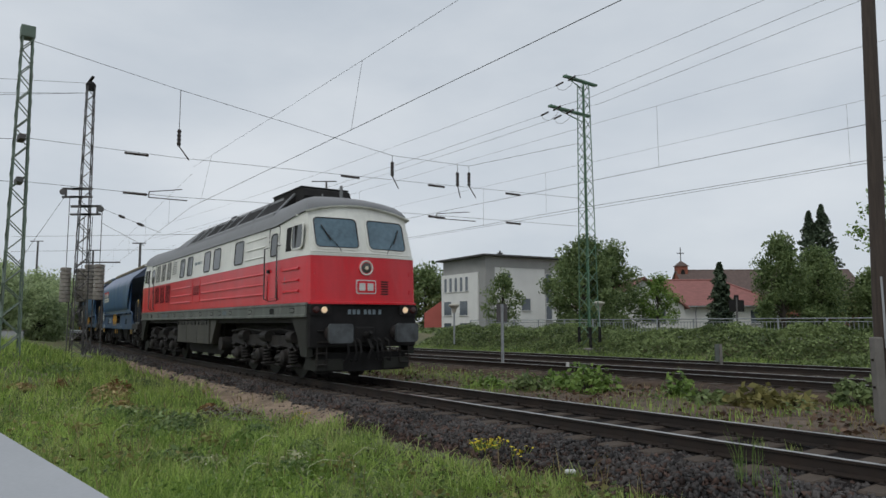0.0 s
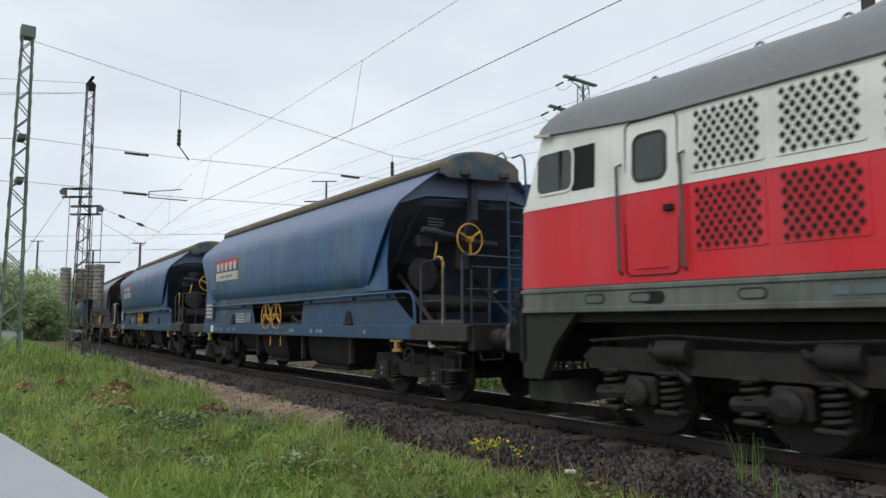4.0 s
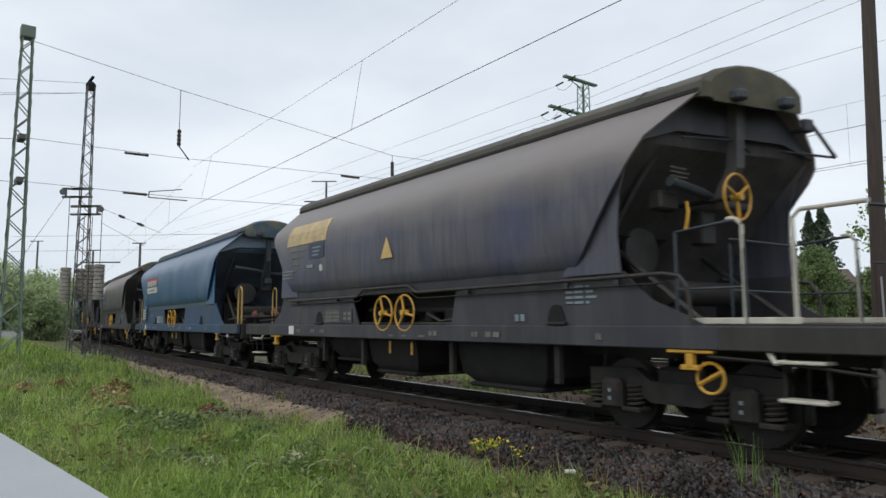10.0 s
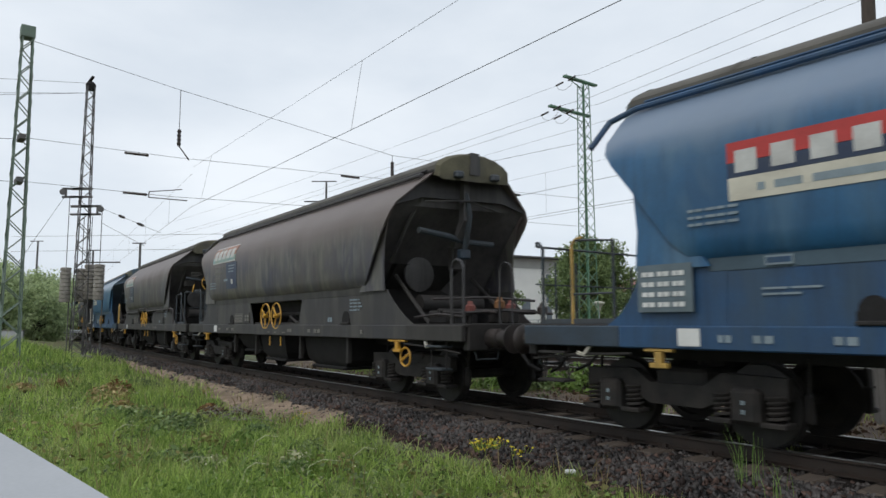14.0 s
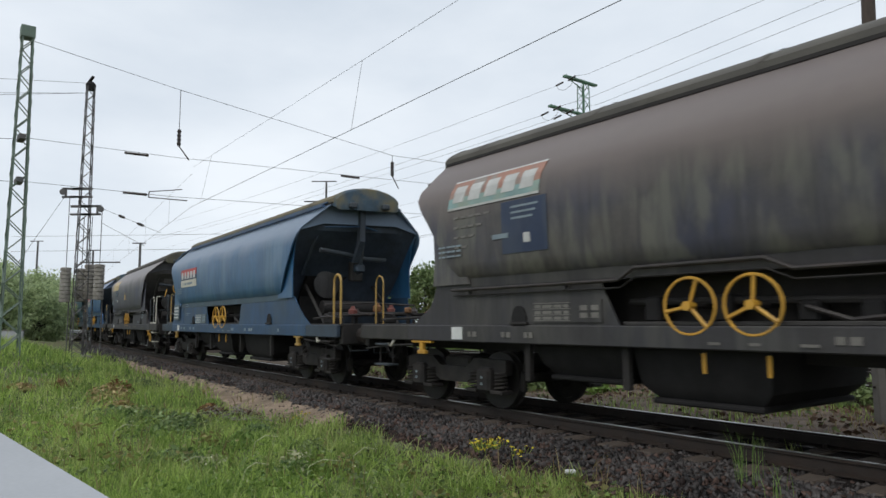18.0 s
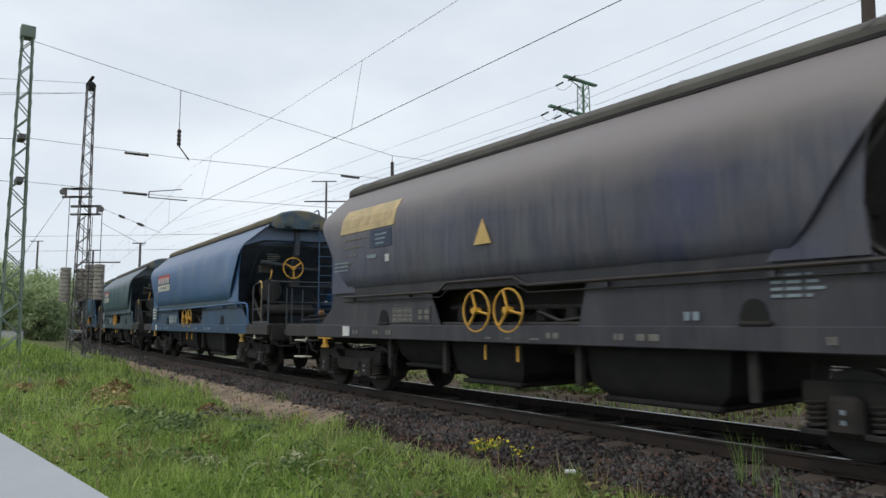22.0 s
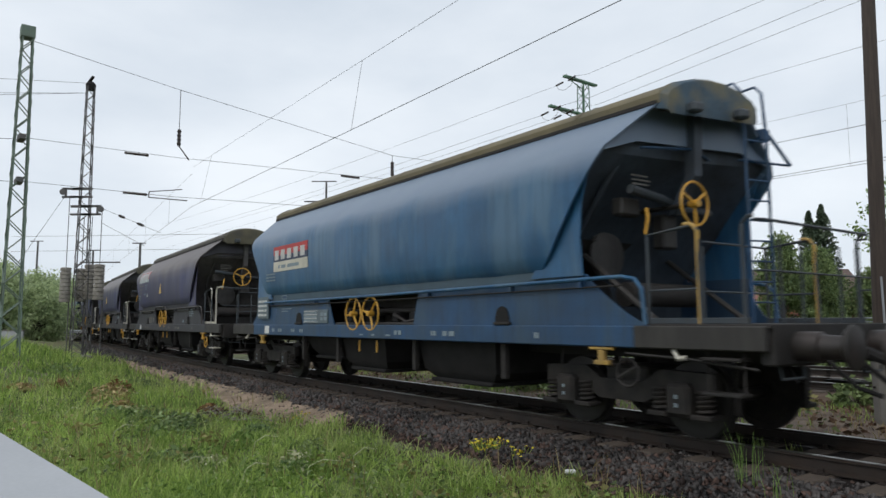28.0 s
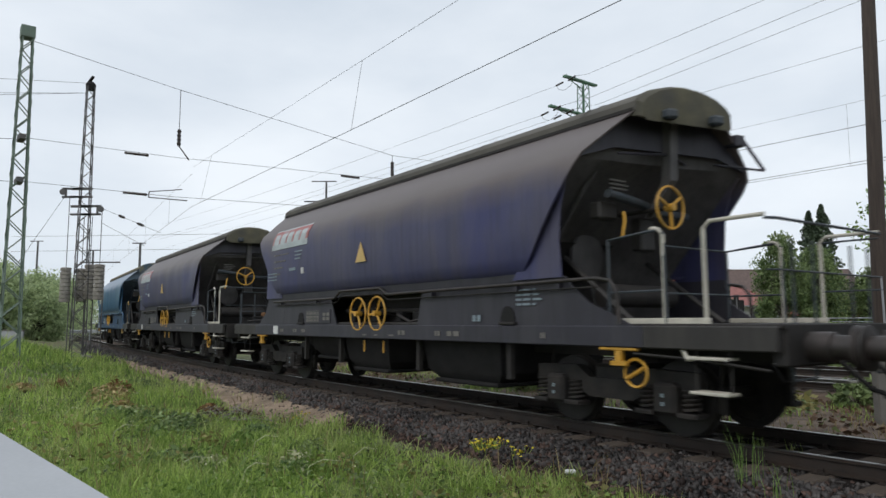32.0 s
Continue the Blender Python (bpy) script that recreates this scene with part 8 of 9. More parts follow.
part("fan_slope", Mesh().loft([[(-5.6, -0.5, 4.70), (-5.6, 0, 4.76), (-5.6, 0.5, 4.70)], [(-4.2, -0.64, 4.90), (-4.2, 0, 4.95), (-4.2, 0.64, 4.90)], [(-2.4, -0.68, 4.98), (-2.4, 0, 5.0), (-2.4, 0.68, 4.98)]], False), M_ROOF, LOCO)
part("fan_hood", Mesh().loft([[(x, b * w, z + dz) for b, z in ((-1.08, 4.32), (-0.5, 4.62), (0, 4.70), (0.5, 4.62), (1.08, 4.32))] for x, w, dz in ((-8.6, 0.9, -0.06), (-7.6, 1.0, 0.04), (-5.0, 1.0, 0.07), (-4.0, 1.0, 0.12))], False), M_ROOF, LOCO, smooth=True)
part("radiator_box", Mesh().prism([(5.2, 4.70), (7.3, 4.58), (7.55, 4.80), (7.45, 5.0), (7.25, 5.07), (5.2, 5.07)], "y", -0.68, 0.68), M_BLACK, LOCO, "flat black roof box")
part("radiator_lid", Mesh().cbox(5.15, 7.35, -0.71, 0.71, 5.06, 5.09, 0.01), M_MESHP, LOCO)
part("silencer", Mesh().cbox(-0.7, -0.1, -0.35, 0.35, 4.9, 5.02, 0.04), M_BLACK, LOCO)
for ax in (0.2, 0.5):
    part("horn", Mesh().tube([(ax, -0.4, 4.9), (ax, -0.4, 5.02), (ax + 0.22, -0.4, 5.05)], [0.03, 0.05, 0.10], 8), M_BLACK, LOCO)
part("antenna", Mesh().tube([(8.35, 0, 4.5), (8.35, 0, 4.98)], 0.045, 8), M_ROOF, LOCO)
part("antenna", Mesh().tube([(7.9, -0.3, 4.5), (7.82, -0.3, 4.82)], 0.02, 6), M_ROOF, LOCO)
for ax in (-8.0, -6.5, -5.5):
    part("lifting_eye", Mesh().ring((ax, -0.45, 4.74), 0.05, 0.018, "y", 10, 4), M_ROOF, LOCO)


def rounded(x0, x1, z0, z1, r, n=4):
    out = []
    for cx, cz, a0 in ((x1 - r, z1 - r, 0), (x0 + r, z1 - r, pi / 2), (x0 + r, z0 + r, pi), (x1 - r, z0 + r, 3 * pi / 2)):
        for i in range(n + 1):
            t = a0 + pi / 2 * i / n
            out.append((cx + r * cos(t), cz + r * sin(t)))
    return out


def side_y(z):
    return nose(z)[1]


def side_panel(name, x0, x1, z0, z1, r, out, material, sgn, label="", thick=0.02):
    """A rounded plate lying on the side wall, standing out by out."""
    poly = rounded(x0, x1, z0, z1, r)
    a = [(x, sgn * (side_y(z) + out), z) for x, z in poly]
    b = [(x, sgn * (side_y(z) + out - thick), z) for x, z in poly]
    return part(name, Mesh().loft([b, a], True, True), material, LOCO, label)


def side_frame(name, x0, x1, z0, z1, r, w, material, sgn):
    poly, inn = rounded(x0 - w, x1 + w, z0 - w, z1 + w, r + w), rounded(x0, x1, z0, z1, r)
    P = lambda pl, o: [(x, sgn * (side_y(z) + o), z) for x, z in pl]
    return part(name, Mesh().loft([P(poly, -0.01), P(poly, 0.016), P(inn, 0.016), P(inn, -0.01)]), material, LOCO)


for sgn in (-1, 1):
    # engine-room windows
    for x0, x1 in ((-2.62, -2.0), (-1.52, -0.85), (0.72, 1.42), (1.86, 2.58), (4.12, 4.88)):
        side_frame("window_seal", x0, x1, 3.13, 3.76, 0.09, 0.035, M_RUBBER, sgn)
        side_panel("side_window", x0, x1, 3.13, 3.76, 0.09, 0.006, M_WINDOW, sgn, "grey engine-room window")
    # pressed ribs in the red and white sheets
    for z in (2.16, 2.42, 2.70):
        for x0, x1 in ((-3.95, -0.85), (0.55, 6.78), (8.15, 9.15)):
            part("rib", Mesh().prism([(sgn * 1.46, z - 0.030), (sgn * 1.505, z - 0.024), (sgn * 1.508, z - 0.004), (sgn * 1.46, z + 0.05)], "x", x0, x1), M_RED, LOCO)
    for z in (3.18, 3.44, 3.70):
        part("rib", Mesh().prism([(sgn * side_y(z) - sgn * 0.01, z - 0.018), (sgn * side_y(z) + sgn * 0.028, z - 0.012), (sgn * side_y(z) - sgn * 0.01, z + 0.04)], "x", 5.15, 6.78), M_WHITE, LOCO)
    # the grilled hatch
    side_frame("hatch_seam", -0.62, 0.36, 2.14, 2.93, 0.12, 0.018, M_RED, sgn)
    part("hatch_grille", Mesh().box(-0.55, 0.28, sgn * 1.478 - 0.004, sgn * 1.478 + 0.004, 2.38, 2.70), M_RED, LOCO)
    g = Mesh()
    for i in range(12):
        for j in range(5):
            cx, cz = -0.52 + i * 0.07 + (j % 2) * 0.035, 2.41 + j * 0.062
            g.prism([(cx - 0.022, cz), (cx, cz - 0.029), (cx + 0.022, cz), (cx, cz + 0.029)], "y", sgn * 1.4835 - 0.002, sgn * 1.4835 + 0.002)
    part("grille_mesh", g, M_BLACK, LOCO)
    # radiator grilles at the rear, white above red, and a louvre
    for i in range(3):
        x0 = -6.86 + i * 0.98
        for z0, z1, mm in ((3.10, 3.84, M_WHITE), (2.20, 2.94, M_RED)):
            side_panel("radiator_grille", x0, x0 + 0.86, z0, z1, 0.03, 0.012, mm, sgn)
            g = Mesh()
            n1, n2 = 7, 9
            for a in range(n1):
                for b in range(n2):
                    cx = x0 + 0.075 + a * 0.108 + (b % 2) * 0.054
                    cz = z0 + 0.06 + b * (z1 - z0 - 0.12) / (n2 - 1)
                    yy = sgn * (side_y(cz) + 0.014)
                    if cx > x0 + 0.82:
                        continue
                    g.prism([(cx - 0.037, cz), (cx, cz - 0.052), (cx + 0.037, cz), (cx, cz + 0.052)], "y", yy - 0.002, yy + 0.002)
            part("grille_mesh", g, M_BLACK, LOCO)
    side_panel("louvre", -3.92, -3.12, 3.22, 3.84, 0.05, 0.01, M_WHITE, sgn)
    for i in range(7):
        zz = 3.30 + i * 0.075
        part("louvre_slat", Mesh().box(-3.86, -3.20, sgn * (side_y(zz) + 0.014) - 0.006, sgn * (side_y(zz) + 0.014) + 0.006, zz, zz + 0.02), M_BLACK, LOCO)
    # doors with their windows and hand rails, front and rear
    for e in (1, -1):
        X = lambda a, b: (min(e * a, e * b), max(e * a, e * b))
        x0, x1 = X(7.05, 7.78)
        side_frame("door_seam", x0, x1, 1.97, 3.88, 0.08, 0.012, M_BLACK, sgn)
        w0, w1 = X(7.22, 7.64)
        side_frame("door_window_seal", w0, w1, 3.14, 3.68, 0.09, 0.035, M_RUBBER, sgn)
        side_panel("door_window", w0, w1, 3.14, 3.68, 0.09, 0.006, M_WINDOW, sgn)
        for a in (6.96, 7.86):
            yy = sgn * 1.54
            part("grab_rail", Mesh().tube([(e * a, sgn * 1.46, 1.99), (e * a, yy, 2.03), (e * a, yy, 3.34), (e * a, sgn * 1.44, 3.38)], 0.020, 8), M_MASTD, LOCO)
        part("door_handle", Mesh().cbox(*X(7.1, 7.22), min(sgn * 1.47, sgn * 1.53), max(sgn * 1.47, sgn * 1.53), 2.70, 2.78, 0.01), M_BLACK, LOCO)
        part("kick_plate", Mesh().tube([(e * 7.2, sgn * 1.485, 2.05), (e * 7.65, sgn * 1.485, 2.05)], 0.012, 5), M_RED, LOCO)
        # cab side window: a black plate for the shaded open part, sliding pane pushed forward
        c0, c1 = X(8.27, 8.66)
        side_panel("open_window", c0, c1, 3.16, 3.76, 0.02, 0.004, M_BLACK, sgn, "open dark cab window")
        d0, d1 = X(8.66, 9.30)
        side_frame("cab_window_seal", d0, d1, 3.20, 3.76, 0.10, 0.035, M_WHITE, sgn)
        side_panel("cab_side_window", d0, d1, 3.20, 3.76, 0.10, 0.006, M_WINDOW, sgn)
        part("window_bar", Mesh().box(*X(8.86, 8.89), sgn * 1.452 - 0.02, sgn * 1.452 + 0.02, 3.2, 3.76), M_RUBBER, LOCO)
    # lettering on the side: unread number as bars, cab figure
    for q in (0, .12, .24, .47, .59, .71, .92):
        bars(LOCO, -0.50 + 0.85 * q, -0.44 + 0.85 * q, 3.43, 0.10, sgn * (side_y(3.45) + 0.004), M_SIGND, [(0, 1)])
    # frame beam below the body
    fr = Mesh()
    fr.cbox(-9.62, 9.62, sgn * 1.40 - 0.08, sgn * 1.40 + 0.08, 1.56, 1.88, 0.02)
    part("frame_beam", fr, M_FRAME, LOCO, "dark green-grey frame beam")
    part("frame_lip", Mesh().cbox(-9.62, 9.62, sgn * 1.45 - 0.05, sgn * 1.45 + 0.05, 1.53, 1.60, 0.01).cbox(-9.64, 9.64, sgn * 1.46 - 0.04, sgn * 1.46 + 0.04, 1.80, 1.86, 0.01), M_FRAME, LOCO)
    for ax in (-8.3, -7.6, -6.2, -4.3, -3.2, -1.9, -0.6, 0.5, 1.9, 2.8, 3.9, 5.7, 8.8):
        part("frame_slot", Mesh().loft([[(x, sgn * 1.484, z) for x, z in rounded(ax - 0.16, ax + 0.16, 1.635, 1.765, 0.055)], [(x, sgn * 1.478, z) for x, z in rounded(ax - 0.16, ax + 0.16, 1.635, 1.765, 0.055)]], True, True), M_DARK, LOCO)
        part("frame_cover", Mesh().loft([[(x, sgn * 1.489, z) for x, z in rounded(ax - 0.135, ax + 0.135, 1.656, 1.744, 0.042)], [(x, sgn * 1.480, z) for x, z in rounded(ax - 0.135, ax + 0.135, 1.656, 1.744, 0.042)]], True, True), M_FRAME, LOCO)
    for e in (-1, 1):
        part("step_hole", Mesh().loft([[(x, sgn * 1.486, z) for x, z in rounded(e * 7.42 - 0.16, e * 7.42 + 0.16, 1.62, 1.77, 0.07)], [(x, sgn * 1.476, z) for x, z in rounded(e * 7.42 - 0.16, e * 7.42 + 0.16, 1.62, 1.77, 0.07)]], True, True), M_BLACK, LOCO)
    for q0, q1 in ((0, .14), (.2, .5), (.58, .8), (.86, 1)):
        bars(LOCO, -5.4 + q0, -5.4 + q1, 1.66, 0.09, sgn * 1.487, M_SIGNP, [(0, 1)])
    bars(LOCO, 3.1, 3.5, 1.64, 0.12, sgn * 1.487, M_SIGNP, [(0, 1)])
    # end skirts
    for e in (-1, 1):
        sk = [(8.62, 1.56), (9.66, 1.56), (9.66, 0.62), (9.30, 0.62), (9.05, 1.10)]
        part("end_skirt", Mesh().prism([(e * a, z) for a, z in sk], "y", min(sgn * 1.30, sgn * 1.44), max(sgn * 1.30, sgn * 1.44)), M_SKIRT, LOCO)
    # fuel tank and battery boxes between the bogies
    for i, (x0, x1) in enumerate(((-2.95, -1.62), (-1.58, -0.16), (-0.12, 1.32))):
        part("battery_box", Mesh().cbox(x0, x1, min(sgn * 0.95, sgn * 1.40), max(sgn * 0.95, sgn * 1.40), 0.70, 1.50, 0.02), M_TANK, LOCO)
        for zz in (0.86, 1.04, 1.22):
            part("box_rib", Mesh().box(x0 + 0.05, x1 - 0.05, sgn * 1.405 - 0.008, sgn * 1.405 + 0.008, zz, zz + 0.025), M_TANK, LOCO)
        for j in range(3):
            part("vent_slot", Mesh().box((x0 + x1) / 2 - 0.2, (x0 + x1) / 2 + 0.2, sgn * 1.41 - 0.006, sgn * 1.41 + 0.006, 1.34 + j * 0.045, 1.36 + j * 0.045), M_BLACK, LOCO)
        for a in (x0 + 0.2, x1 - 0.25):
            part("box_latch", Mesh().box(a, a + 0.05, sgn * 1.41 - 0.02, sgn * 1.41 + 0.02, 1.34, 1.46), M_BLACK, LOCO)
    part("tank_stay", Mesh().prism([(1.45, 1.5), (2.15, 1.5), (1.6, 0.75), (1.45, 0.75)], "y", min(sgn * 1.2, sgn * 1.38), max(sgn * 1.2, sgn * 1.38)), M_TANK, LOCO)
    part("air_cylinder", Mesh().tube([(2.35, sgn * 0.7, 0.75), (2.35, sgn * 1.30, 0.75)], 0.22, 14), M_BOGIE, LOCO, smooth=True)
part("fuel_tank", Mesh().prism([(-3.0, 1.5), (1.6, 1.5), (1.5, 0.45), (1.2, 0.35), (-2.6, 0.35), (-3.0, 0.45)], "y", -0.93, 0.93), M_DARK, LOCO)
for x0, x1 in ((-8.7, -3.2), (1.7, 8.7)):
    part("traction_gear", Mesh().cbox(x0, x1, -0.62, 0.62, 0.62, 1.42, 0.05), M_DARK, LOCO)
part("underframe", Mesh().box(-9.55, 9.55, -1.30, 1.30, 1.40, 1.60), M_DARK, LOCO)
txt = bpy.data.curves.new("cab_figure", "FONT")
txt.body, txt.size, txt.align_x = "1", 0.26, "CENTER"
txt.extrude = 0.003
fig = new("cab_figure", txt)
fig.parent = LOCO
fig.matrix_basis = pose(8.28, -1.482, 2.36, 90, 0, 0)
txt.materials.append(M_SIGND)


# ends of the locomotive
def front_plate(e, name, poly, out, material, label="", thick=0.02, parent=None):
    """A plate lying on the nose; poly in (width, height) as seen on the leading end."""
    a = [(e * (front_x(b, z) + out), e * b, z) for b, z in poly]
    c = [(e * (front_x(b, z) + out - thick), e * b, z) for b, z in poly]
    return part(name, Mesh().loft([c, a], True, True), material, parent or LOCO, label)


def dense(poly, n=4):
    out = []
    for (a, b), (c, d) in zip(poly, poly[1:] + poly[:1]):
        for i in range(n):
            t = i / n
            out.append((a + (c - a) * t, b + (d - b) * t))
    return out


for e in (1, -1):
    for sgn in (-1, 1):
        # windscreen, following the bow of the nose
        def scr(g):
            return [(sgn * b, z) for b, z in dense(rounded(0.15 - g, 1.22 + g, 3.20 - g, 3.93 + g, 0.10 + g), 2)]
        ring_o, ring_i = scr(0.06), scr(0.0)
        P = lambda pl, o: [(e * (front_x(b, z) + o), e * b, z) for b, z in pl]
        part("windscreen_frame", Mesh().loft([P(ring_o, -0.01), P(ring_o, 0.022), P(ring_i, 0.022), P(ring_i, -0.01)]), M_WHITE, LOCO)
        part("windscreen_seal", Mesh().loft([P(scr(0.012), 0.0), P(scr(0.012), 0.026), P(scr(-0.012), 0.026), P(scr(-0.012), 0.0)]), M_RUBBER, LOCO)
        cols = []
        for i in range(9):
            b = 0.15 + 1.07 * i / 8
            cut = 0.03 if i in (0, 8) else 0.0
            cols.append([(e * (front_x(b, z) + 0.012), e * sgn * b, z) for z in [3.20 + cut + (0.73 - 2 * cut) * k / 6 for k in range(7)]])
        part("windscreen", Mesh().loft(cols, False), M_GLASS, LOCO, "windscreen with the sky's reflection in its blue", smooth=True)
        part("wiper", Mesh().tube([(e * (front_x(0.62, 3.10) + 0.03), e * sgn * 0.62, 3.10), (e * (front_x(0.68, 3.2) + 0.05), e * sgn * 0.68, 3.20), (e * (front_x(0.98, 3.55) + 0.05), e * sgn * 0.98, 3.58)], 0.008, 5), M_BLACK, LOCO)
        part("wiper_blade", Mesh().tube([(e * (front_x(0.86, 3.35) + 0.04), e * sgn * 0.86, 3.36), (e * (front_x(1.06, 3.72) + 0.04), e * sgn * 1.06, 3.74)], 0.016, 5), M_RUBBER, LOCO)
        # marker lamps in dark housings
        yy = e * sgn * 1.18
        lamp_h = part("lamp_housing", Mesh().loft([[(e * 9.64, yy + b, z) for b, z in rounded(-0.26, 0.26, 1.58, 1.83, 0.08)], [(e * 9.82, yy + b, z) for b, z in rounded(-0.26, 0.26, 1.58, 1.83, 0.08)]], True, True), M_BLACK, LOCO)
        k = -1 if (sgn * e) < 0 else 1
        part("white_lamp", Mesh().lathe([(0.075, 0), (0.07, e * 0.02), (0.03, e * 0.03)], (e * 9.82, yy - k * 0.09, 1.705), "x", 18), M_LAMP if e > 0 else M_LAMPDIM, lamp_h, "lit white marker lamp")
        part("red_lamp", Mesh().lathe([(0.085, 0), (0.08, e * 0.03), (0.04, e * 0.045)], (e * 9.82, yy + k * 0.12, 1.705), "x", 18), M_TAIL, lamp_h, "unlit red lamp")
        # buffers
        bf = [(0.19, 0.0), (0.19, 0.10), (0.125, 0.12), (0.125, 0.46)]
        part("buffer_sleeve", Mesh().lathe([(r, e * h) for r, h in bf], (e * 9.75, e * sgn * 0.875, 1.16), "x", 20), M_BUFFER, LOCO, smooth=True)
        part("buffer_head", Mesh().loft([[(e * x, e * sgn * 0.875 + b, 1.16 + z) for b, z in rounded(-0.30, 0.30, -0.22, 0.22, 0.06)] for x in (10.22, 10.30)], True, True), M_BUFPL, LOCO, "dirty pale grey buffer plate")
        # steps at the corner
        st = Mesh().tube([(e * 9.74, e * sgn * 1.22, 1.5), (e * 9.74, e * sgn * 1.22, 0.35)], 0.02, 6).tube([(e * 9.74, e * sgn * 0.98, 1.4), (e * 9.74, e * sgn * 0.98, 0.35)], 0.02, 6)
        for zz in (0.42, 0.68, 0.94, 1.2):
            st.cbox(min(e * 9.66, e * 9.80), max(e * 9.66, e * 9.80), e * sgn * 1.10 - 0.13, e * sgn * 1.10 + 0.13, zz, zz + 0.03, 0.008)
        part("corner_step", st, M_DARK, LOCO)
        for b in (0.35, 0.55, 0.22):
            part("air_hose", Mesh().tube([(e * 9.76, sgn * b, 1.02), (e * 9.95, sgn * b, 0.95), (e * 10.02, sgn * b, 0.70), (e * 9.95, sgn * (b + 0.05), 0.50), (e * 9.82, sgn * (b + 0.04), 0.52)], 0.028, 6), M_BLACK, LOCO)
        part("rail_guard", Mesh().prism([(e * 9.0, 0.30), (e * 9.72, 0.30), (e * 9.72, 0.55), (e * 9.2, 0.60)], "y", sgn * 0.9 - 0.35, sgn * 0.9 + 0.35), M_SKIRT, LOCO)
        part("nose_hinge", Mesh().box(e * front_x(1.28, 2.6) - 0.02, e * front_x(1.28, 2.6) + 0.02, e * sgn * 1.28 - 0.02, e * sgn * 1.28 + 0.02, 2.55, 2.66).box(e * front_x(1.28, 2.1) - 0.02, e * front_x(1.28, 2.1) + 0.02, e * sgn * 1.28 - 0.02, e * sgn * 1.28 + 0.02, 2.1, 2.2), M_RED, LOCO)
    # headlamp
    hx = front_x(0.0, 2.72)
    part("headlamp_hood", Mesh().lathe([(0.20, -0.04 * e), (0.20, 0.02 * e), (0.17, 0.03 * e)], (e * hx, 0, 2.72), "x", 28), M_RED, LOCO)
    part("headlamp_ring", Mesh().ring((e * (hx + 0.025), 0, 2.72), 0.165, 0.022, "x", 28, 6), M_WHITE, LOCO, "white lamp rim", smooth=True)
    part("headlamp", Mesh().lathe([(0.14, 0.01 * e), (0.13, 0.03 * e), (0.07, 0.045 * e), (0.02, 0.05 * e)], (e * hx, 0, 2.72), "x", 24), M_HEADG, LOCO, "dim grey headlamp glass", smooth=True)
    part("headlamp_bulb", Mesh().lathe([(0.05, 0.046 * e), (0.04, 0.056 * e), (0.01, 0.058 * e)], (e * hx, 0, 2.72), "x", 14), M_LAMPDIM, LOCO, smooth=True)
    # badge: white frame round a red field with pale bars
    front_plate(e, "badge", rounded(-0.27, 0.27, 2.09, 2.43, 0.05), 0.012, M_SIGNW, "white framed red badge")
    front_plate(e, "badge_field", rounded(-0.245, 0.245, 2.115, 2.405, 0.04), 0.016, M_RED)
    for b0 in (-0.19, 0.03):
        front_plate(e, "badge_bar", [(b0, 2.17), (b0 + 0.16, 2.17), (b0 + 0.16, 2.35), (b0, 2.35)], 0.022, M_SIGNW)
    for j in range(6):
        front_plate(e, "nose_grille", [(0.42, 2.08 + j * 0.06), (0.62, 2.08 + j * 0.06), (0.62, 2.11 + j * 0.06), (0.42, 2.11 + j * 0.06)], 0.012, M_BLACK)
    # front beam with the number as bars
    part("buffer_beam", Mesh().cbox(min(e * 9.55, e * 9.76), max(e * 9.55, e * 9.76), -1.44, 1.44, 0.82, 1.86, 0.03), M_BLACK, LOCO)
    part("beam_lip", Mesh().loft([[(e * (front_x(b, 1.9) + g), e * b, z) for b in [i / 8 * 1.46 for i in range(-8, 9)]] for g, z in ((0.0, 1.90), (0.07, 1.88), (0.07, 1.84), (0.0, 1.84))], False), M_RED, LOCO)
    for b in (-0.42, -0.30, -0.18, 0.0, 0.12, 0.24, 0.40):
        part("number_bar", Mesh().box(min(e * 9.76, e * 9.775), max(e * 9.76, e * 9.775), e * b - 0.036, e * b + 0.036, 1.60, 1.715), M_SIGND, LOCO)
    part("nose_rail", Mesh().tube([(e * (front_x(b, 3.05) + 0.05), e * b, 3.07) for b in (-1.38, -1.0, -0.5, 0, 0.5, 1.0, 1.38)], 0.016, 6), M_WHITE, LOCO)
    part("draw_hook", Mesh().tube([(e * 9.7, 0, 1.12), (e * 9.95, 0, 1.10), (e * 10.08, 0, 1.18)], [0.09, 0.08, 0.05], 8).tube([(e * 9.9, 0, 1.05), (e * 10.05, 0.05, 0.8), (e * 9.95, 0, 0.55)], 0.04, 6).cbox(min(e * 9.7, e * 9.8), max(e * 9.7, e * 9.8), -0.25, 0.25, 0.9, 1.3, 0.03), M_BLACK, LOCO)
    part("snow_plough", Mesh().box(min(e * 9.5, e * 9.62), max(e * 9.5, e * 9.62), -1.2, 1.2, 0.25, 0.7), M_BLACK, LOCO)


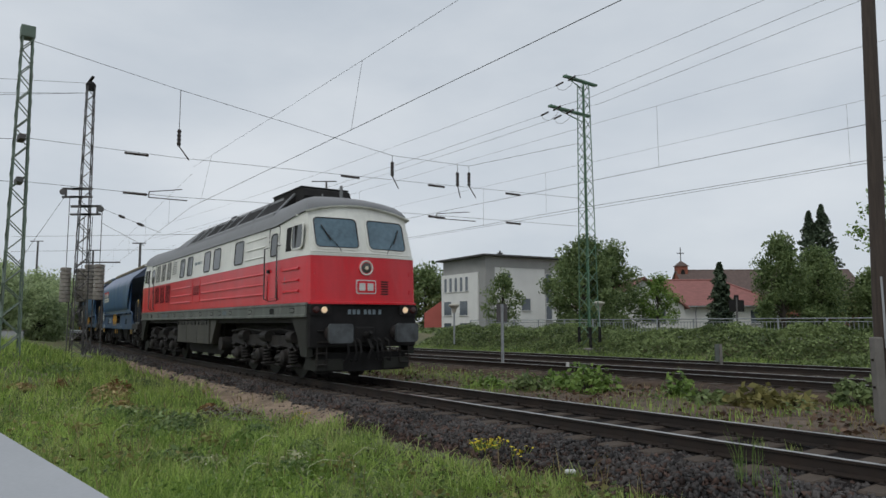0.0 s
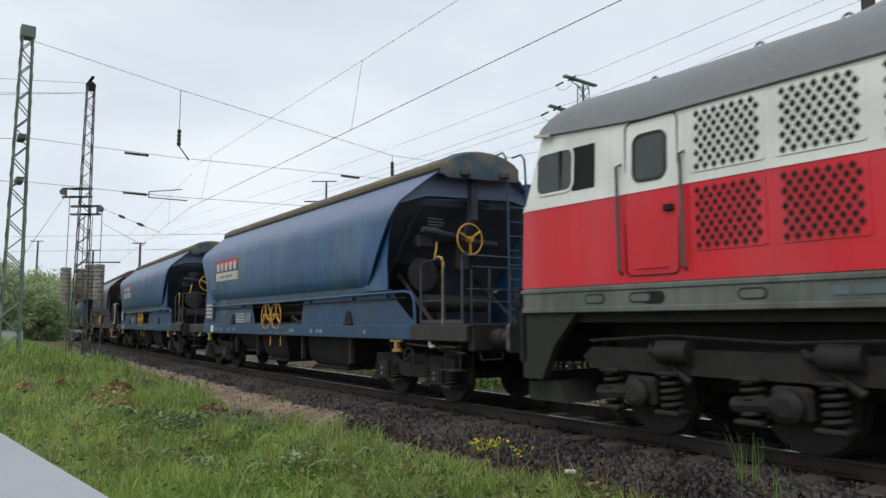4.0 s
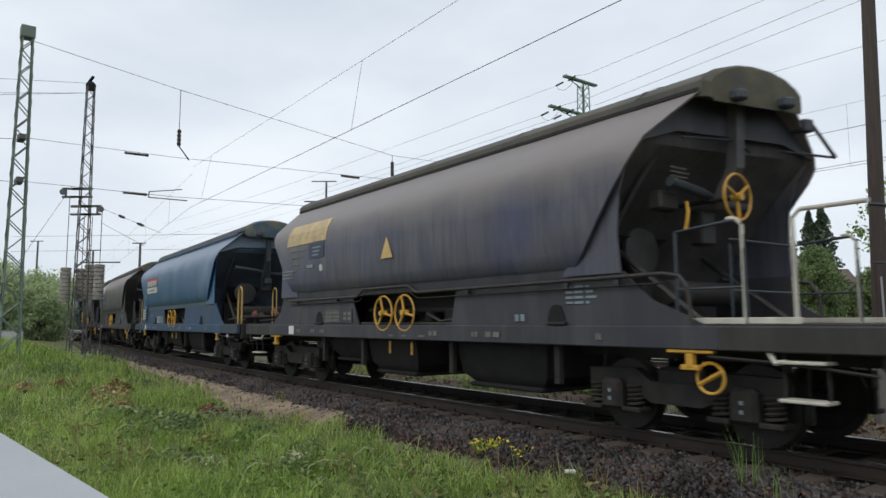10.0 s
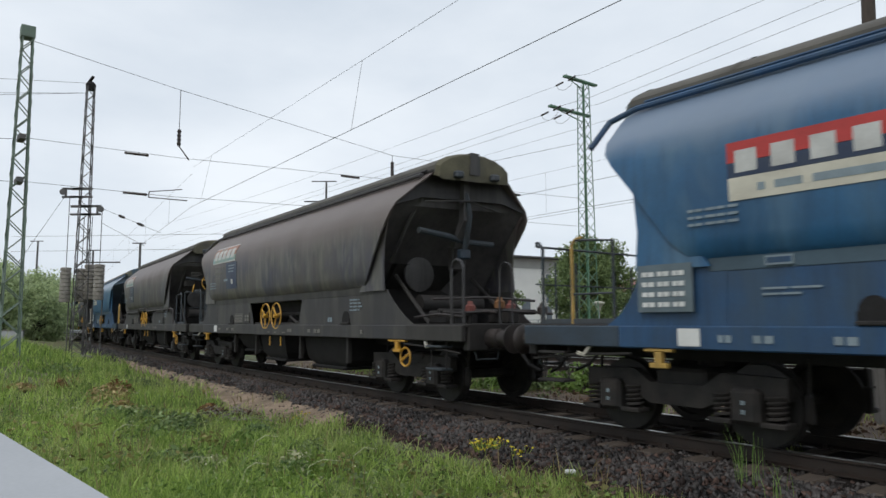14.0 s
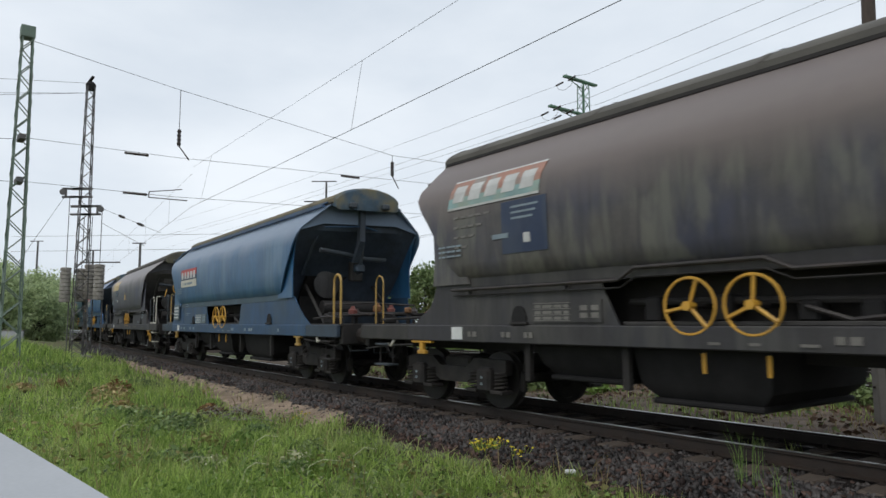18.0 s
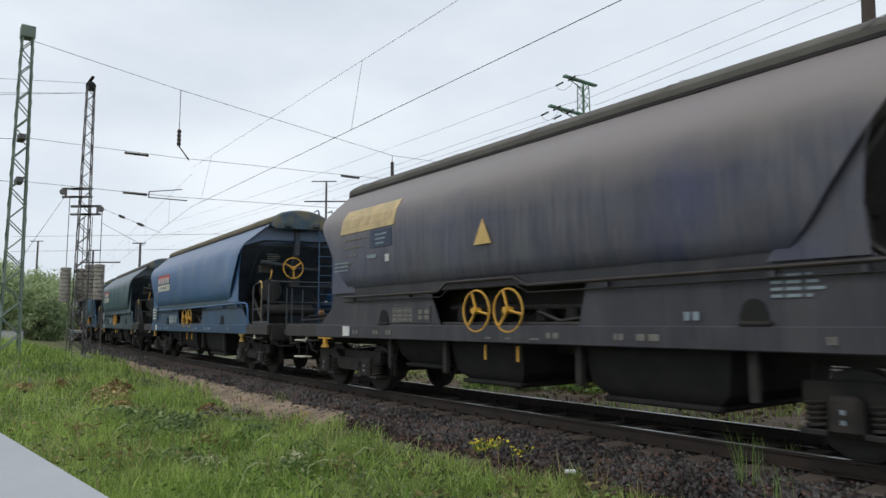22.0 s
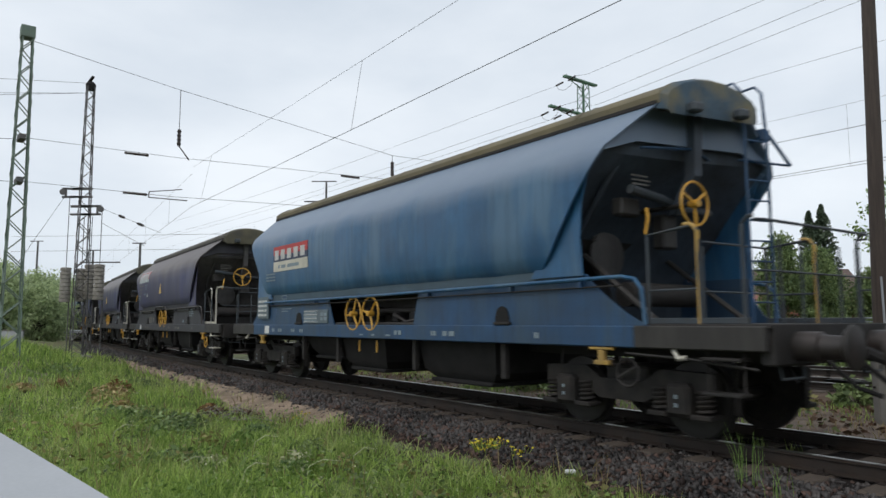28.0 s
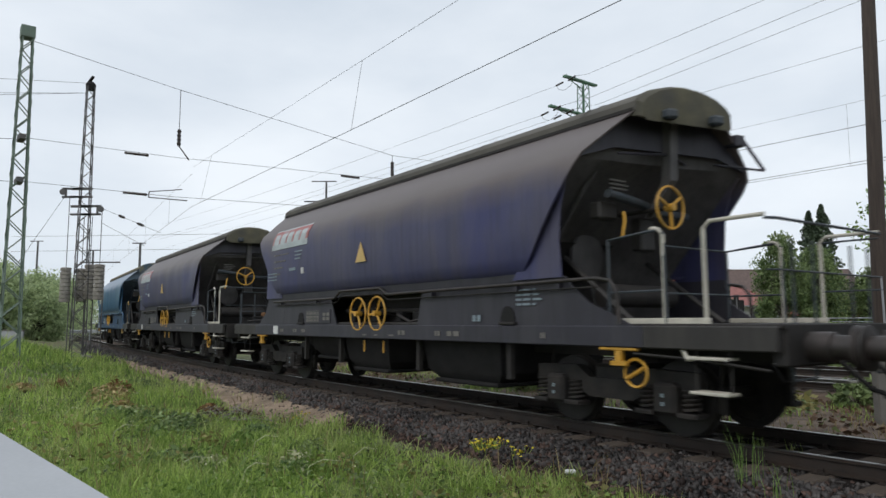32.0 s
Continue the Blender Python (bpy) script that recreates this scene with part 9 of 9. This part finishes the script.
def loco_bogie(x):
    bg = part("bogie", Mesh().box(-2.3, 2.3, -0.5, 0.5, 0.55, 0.85).box(-0.5, 0.5, -1.0, 1.0, 0.6, 1.1), M_BOGIE, LOCO)
    bg.matrix_basis = pose(x, 0, 0)
    for sgn in (-1, 1):
        y = sgn * 1.12
        side = [(-2.75, 0.95), (-2.6, 1.08), (2.6, 1.08), (2.75, 0.95), (2.6, 0.80), (0.9, 0.78), (-0.9, 0.78), (-2.6, 0.80)]
        part("side_frame", Mesh().prism(side, "y", y - 0.10, y + 0.10), M_BOGIE, bg)
        for a in (-1.85, 0.0, 1.85):
            part("axle_box", Mesh().cbox(a - 0.22, a + 0.22, y - 0.12, y + 0.18, 0.36, 0.74, 0.05).lathe([(0.17, 0), (0.17, sgn * 0.12), (0.10, sgn * 0.17)], (a, y + sgn * 0.10, 0.54), "y", 16), M_BOGIE, bg, smooth=True)
            part("axle_arm", Mesh().tube([(a - 0.62, y + sgn * 0.10, 0.50), (a, y + sgn * 0.12, 0.54)], 0.09, 8), M_BOGIE, bg)
            for d in (-0.42, 0.42):
                sp = Mesh()
                sp.tube([(a + d + 0.11 * cos(t * 0.42), y + sgn * 0.06 + 0.11 * sin(t * 0.42), 0.36 + 0.40 * t / 72) for t in range(73)], 0.03, 5)
                sp.cbox(a + d - 0.16, a + d + 0.16, y + sgn * 0.06 - 0.15, y + sgn * 0.06 + 0.15, 0.30, 0.36, 0.02).cbox(a + d - 0.15, a + d + 0.15, y + sgn * 0.06 - 0.14, y + sgn * 0.06 + 0.14, 0.76, 0.82, 0.02)
                part("coil_spring", sp, M_BOGIE, bg)
            part("brake_cylinder", Mesh().tube([(a + 0.35, y + sgn * 0.16, 1.05), (a + 0.75, y + sgn * 0.16, 1.05)], 0.14, 14).tube([(a + 0.2, y + sgn * 0.16, 1.05), (a + 0.35, y + sgn * 0.16, 1.05)], 0.05, 8), M_BOGIE, bg, smooth=True)
            part("brake_lever", Mesh().tube([(a + 0.15, y + sgn * 0.1, 1.1), (a + 0.72, y + sgn * 0.12, 0.7)], 0.05, 6), M_BOGIE, bg)
        part("sand_pipe", Mesh().tube([(2.7, sgn * 0.8, 1.2), (2.75, sgn * 0.78, 0.4), (2.55, sgn * 0.77, 0.12)], 0.03, 6), M_BOGIE, bg)
        part("sand_pipe", Mesh().tube([(-2.7, sgn * 0.8, 1.2), (-2.75, sgn * 0.78, 0.4), (-2.55, sgn * 0.77, 0.12)], 0.03, 6), M_BOGIE, bg)
        part("air_line", Mesh().tube([(-2.6, y + sgn * 0.12, 1.16), (-1.4, y + sgn * 0.12, 1.24), (0, y + sgn * 0.12, 1.18), (1.4, y + sgn * 0.12, 1.24), (2.6, y + sgn * 0.12, 1.16)], 0.022, 6), M_BOGIE, bg)
    for a in (-1.85, 0.0, 1.85):
        ws = wheelset(bg, a, 0.525)


for e in (-1, 1):
    loco_bogie(e * 5.99)
TRAIN.append((LOCO, 0.0, 5.99))


# ------------------------------------------------------------------ motion of the train
def run(t):
    """How far the train has come after t seconds."""
    return 6.5917 * t + 0.012265 * t * t + 0.00053078 * t ** 3


def place(s, piv):
    xa, ya, _ = line(s + piv)
    xb, yb, _ = line(s - piv)
    return Matrix.Translation(((xa + xb) / 2, (ya + yb) / 2, 0)) @ pose(0, 0, 0, 0, 0, math.degrees(atan2(ya - yb, xa - xb)))


def motions():
    for ob, off, piv in TRAIN:
        walk(ob, [(t, place(run(t) + off, piv)) for t in range(33)])
        for ws in ob.children_recursive:
            if ws.name.startswith("wheelset"):
                base = ws.matrix_basis.copy()
                r = base.translation.z
                walk(ws, [(i / 15, base @ pose(0, 0, 0, 0, math.degrees(run(i / 15) / r), 0)) for i in range(481)])


motions()
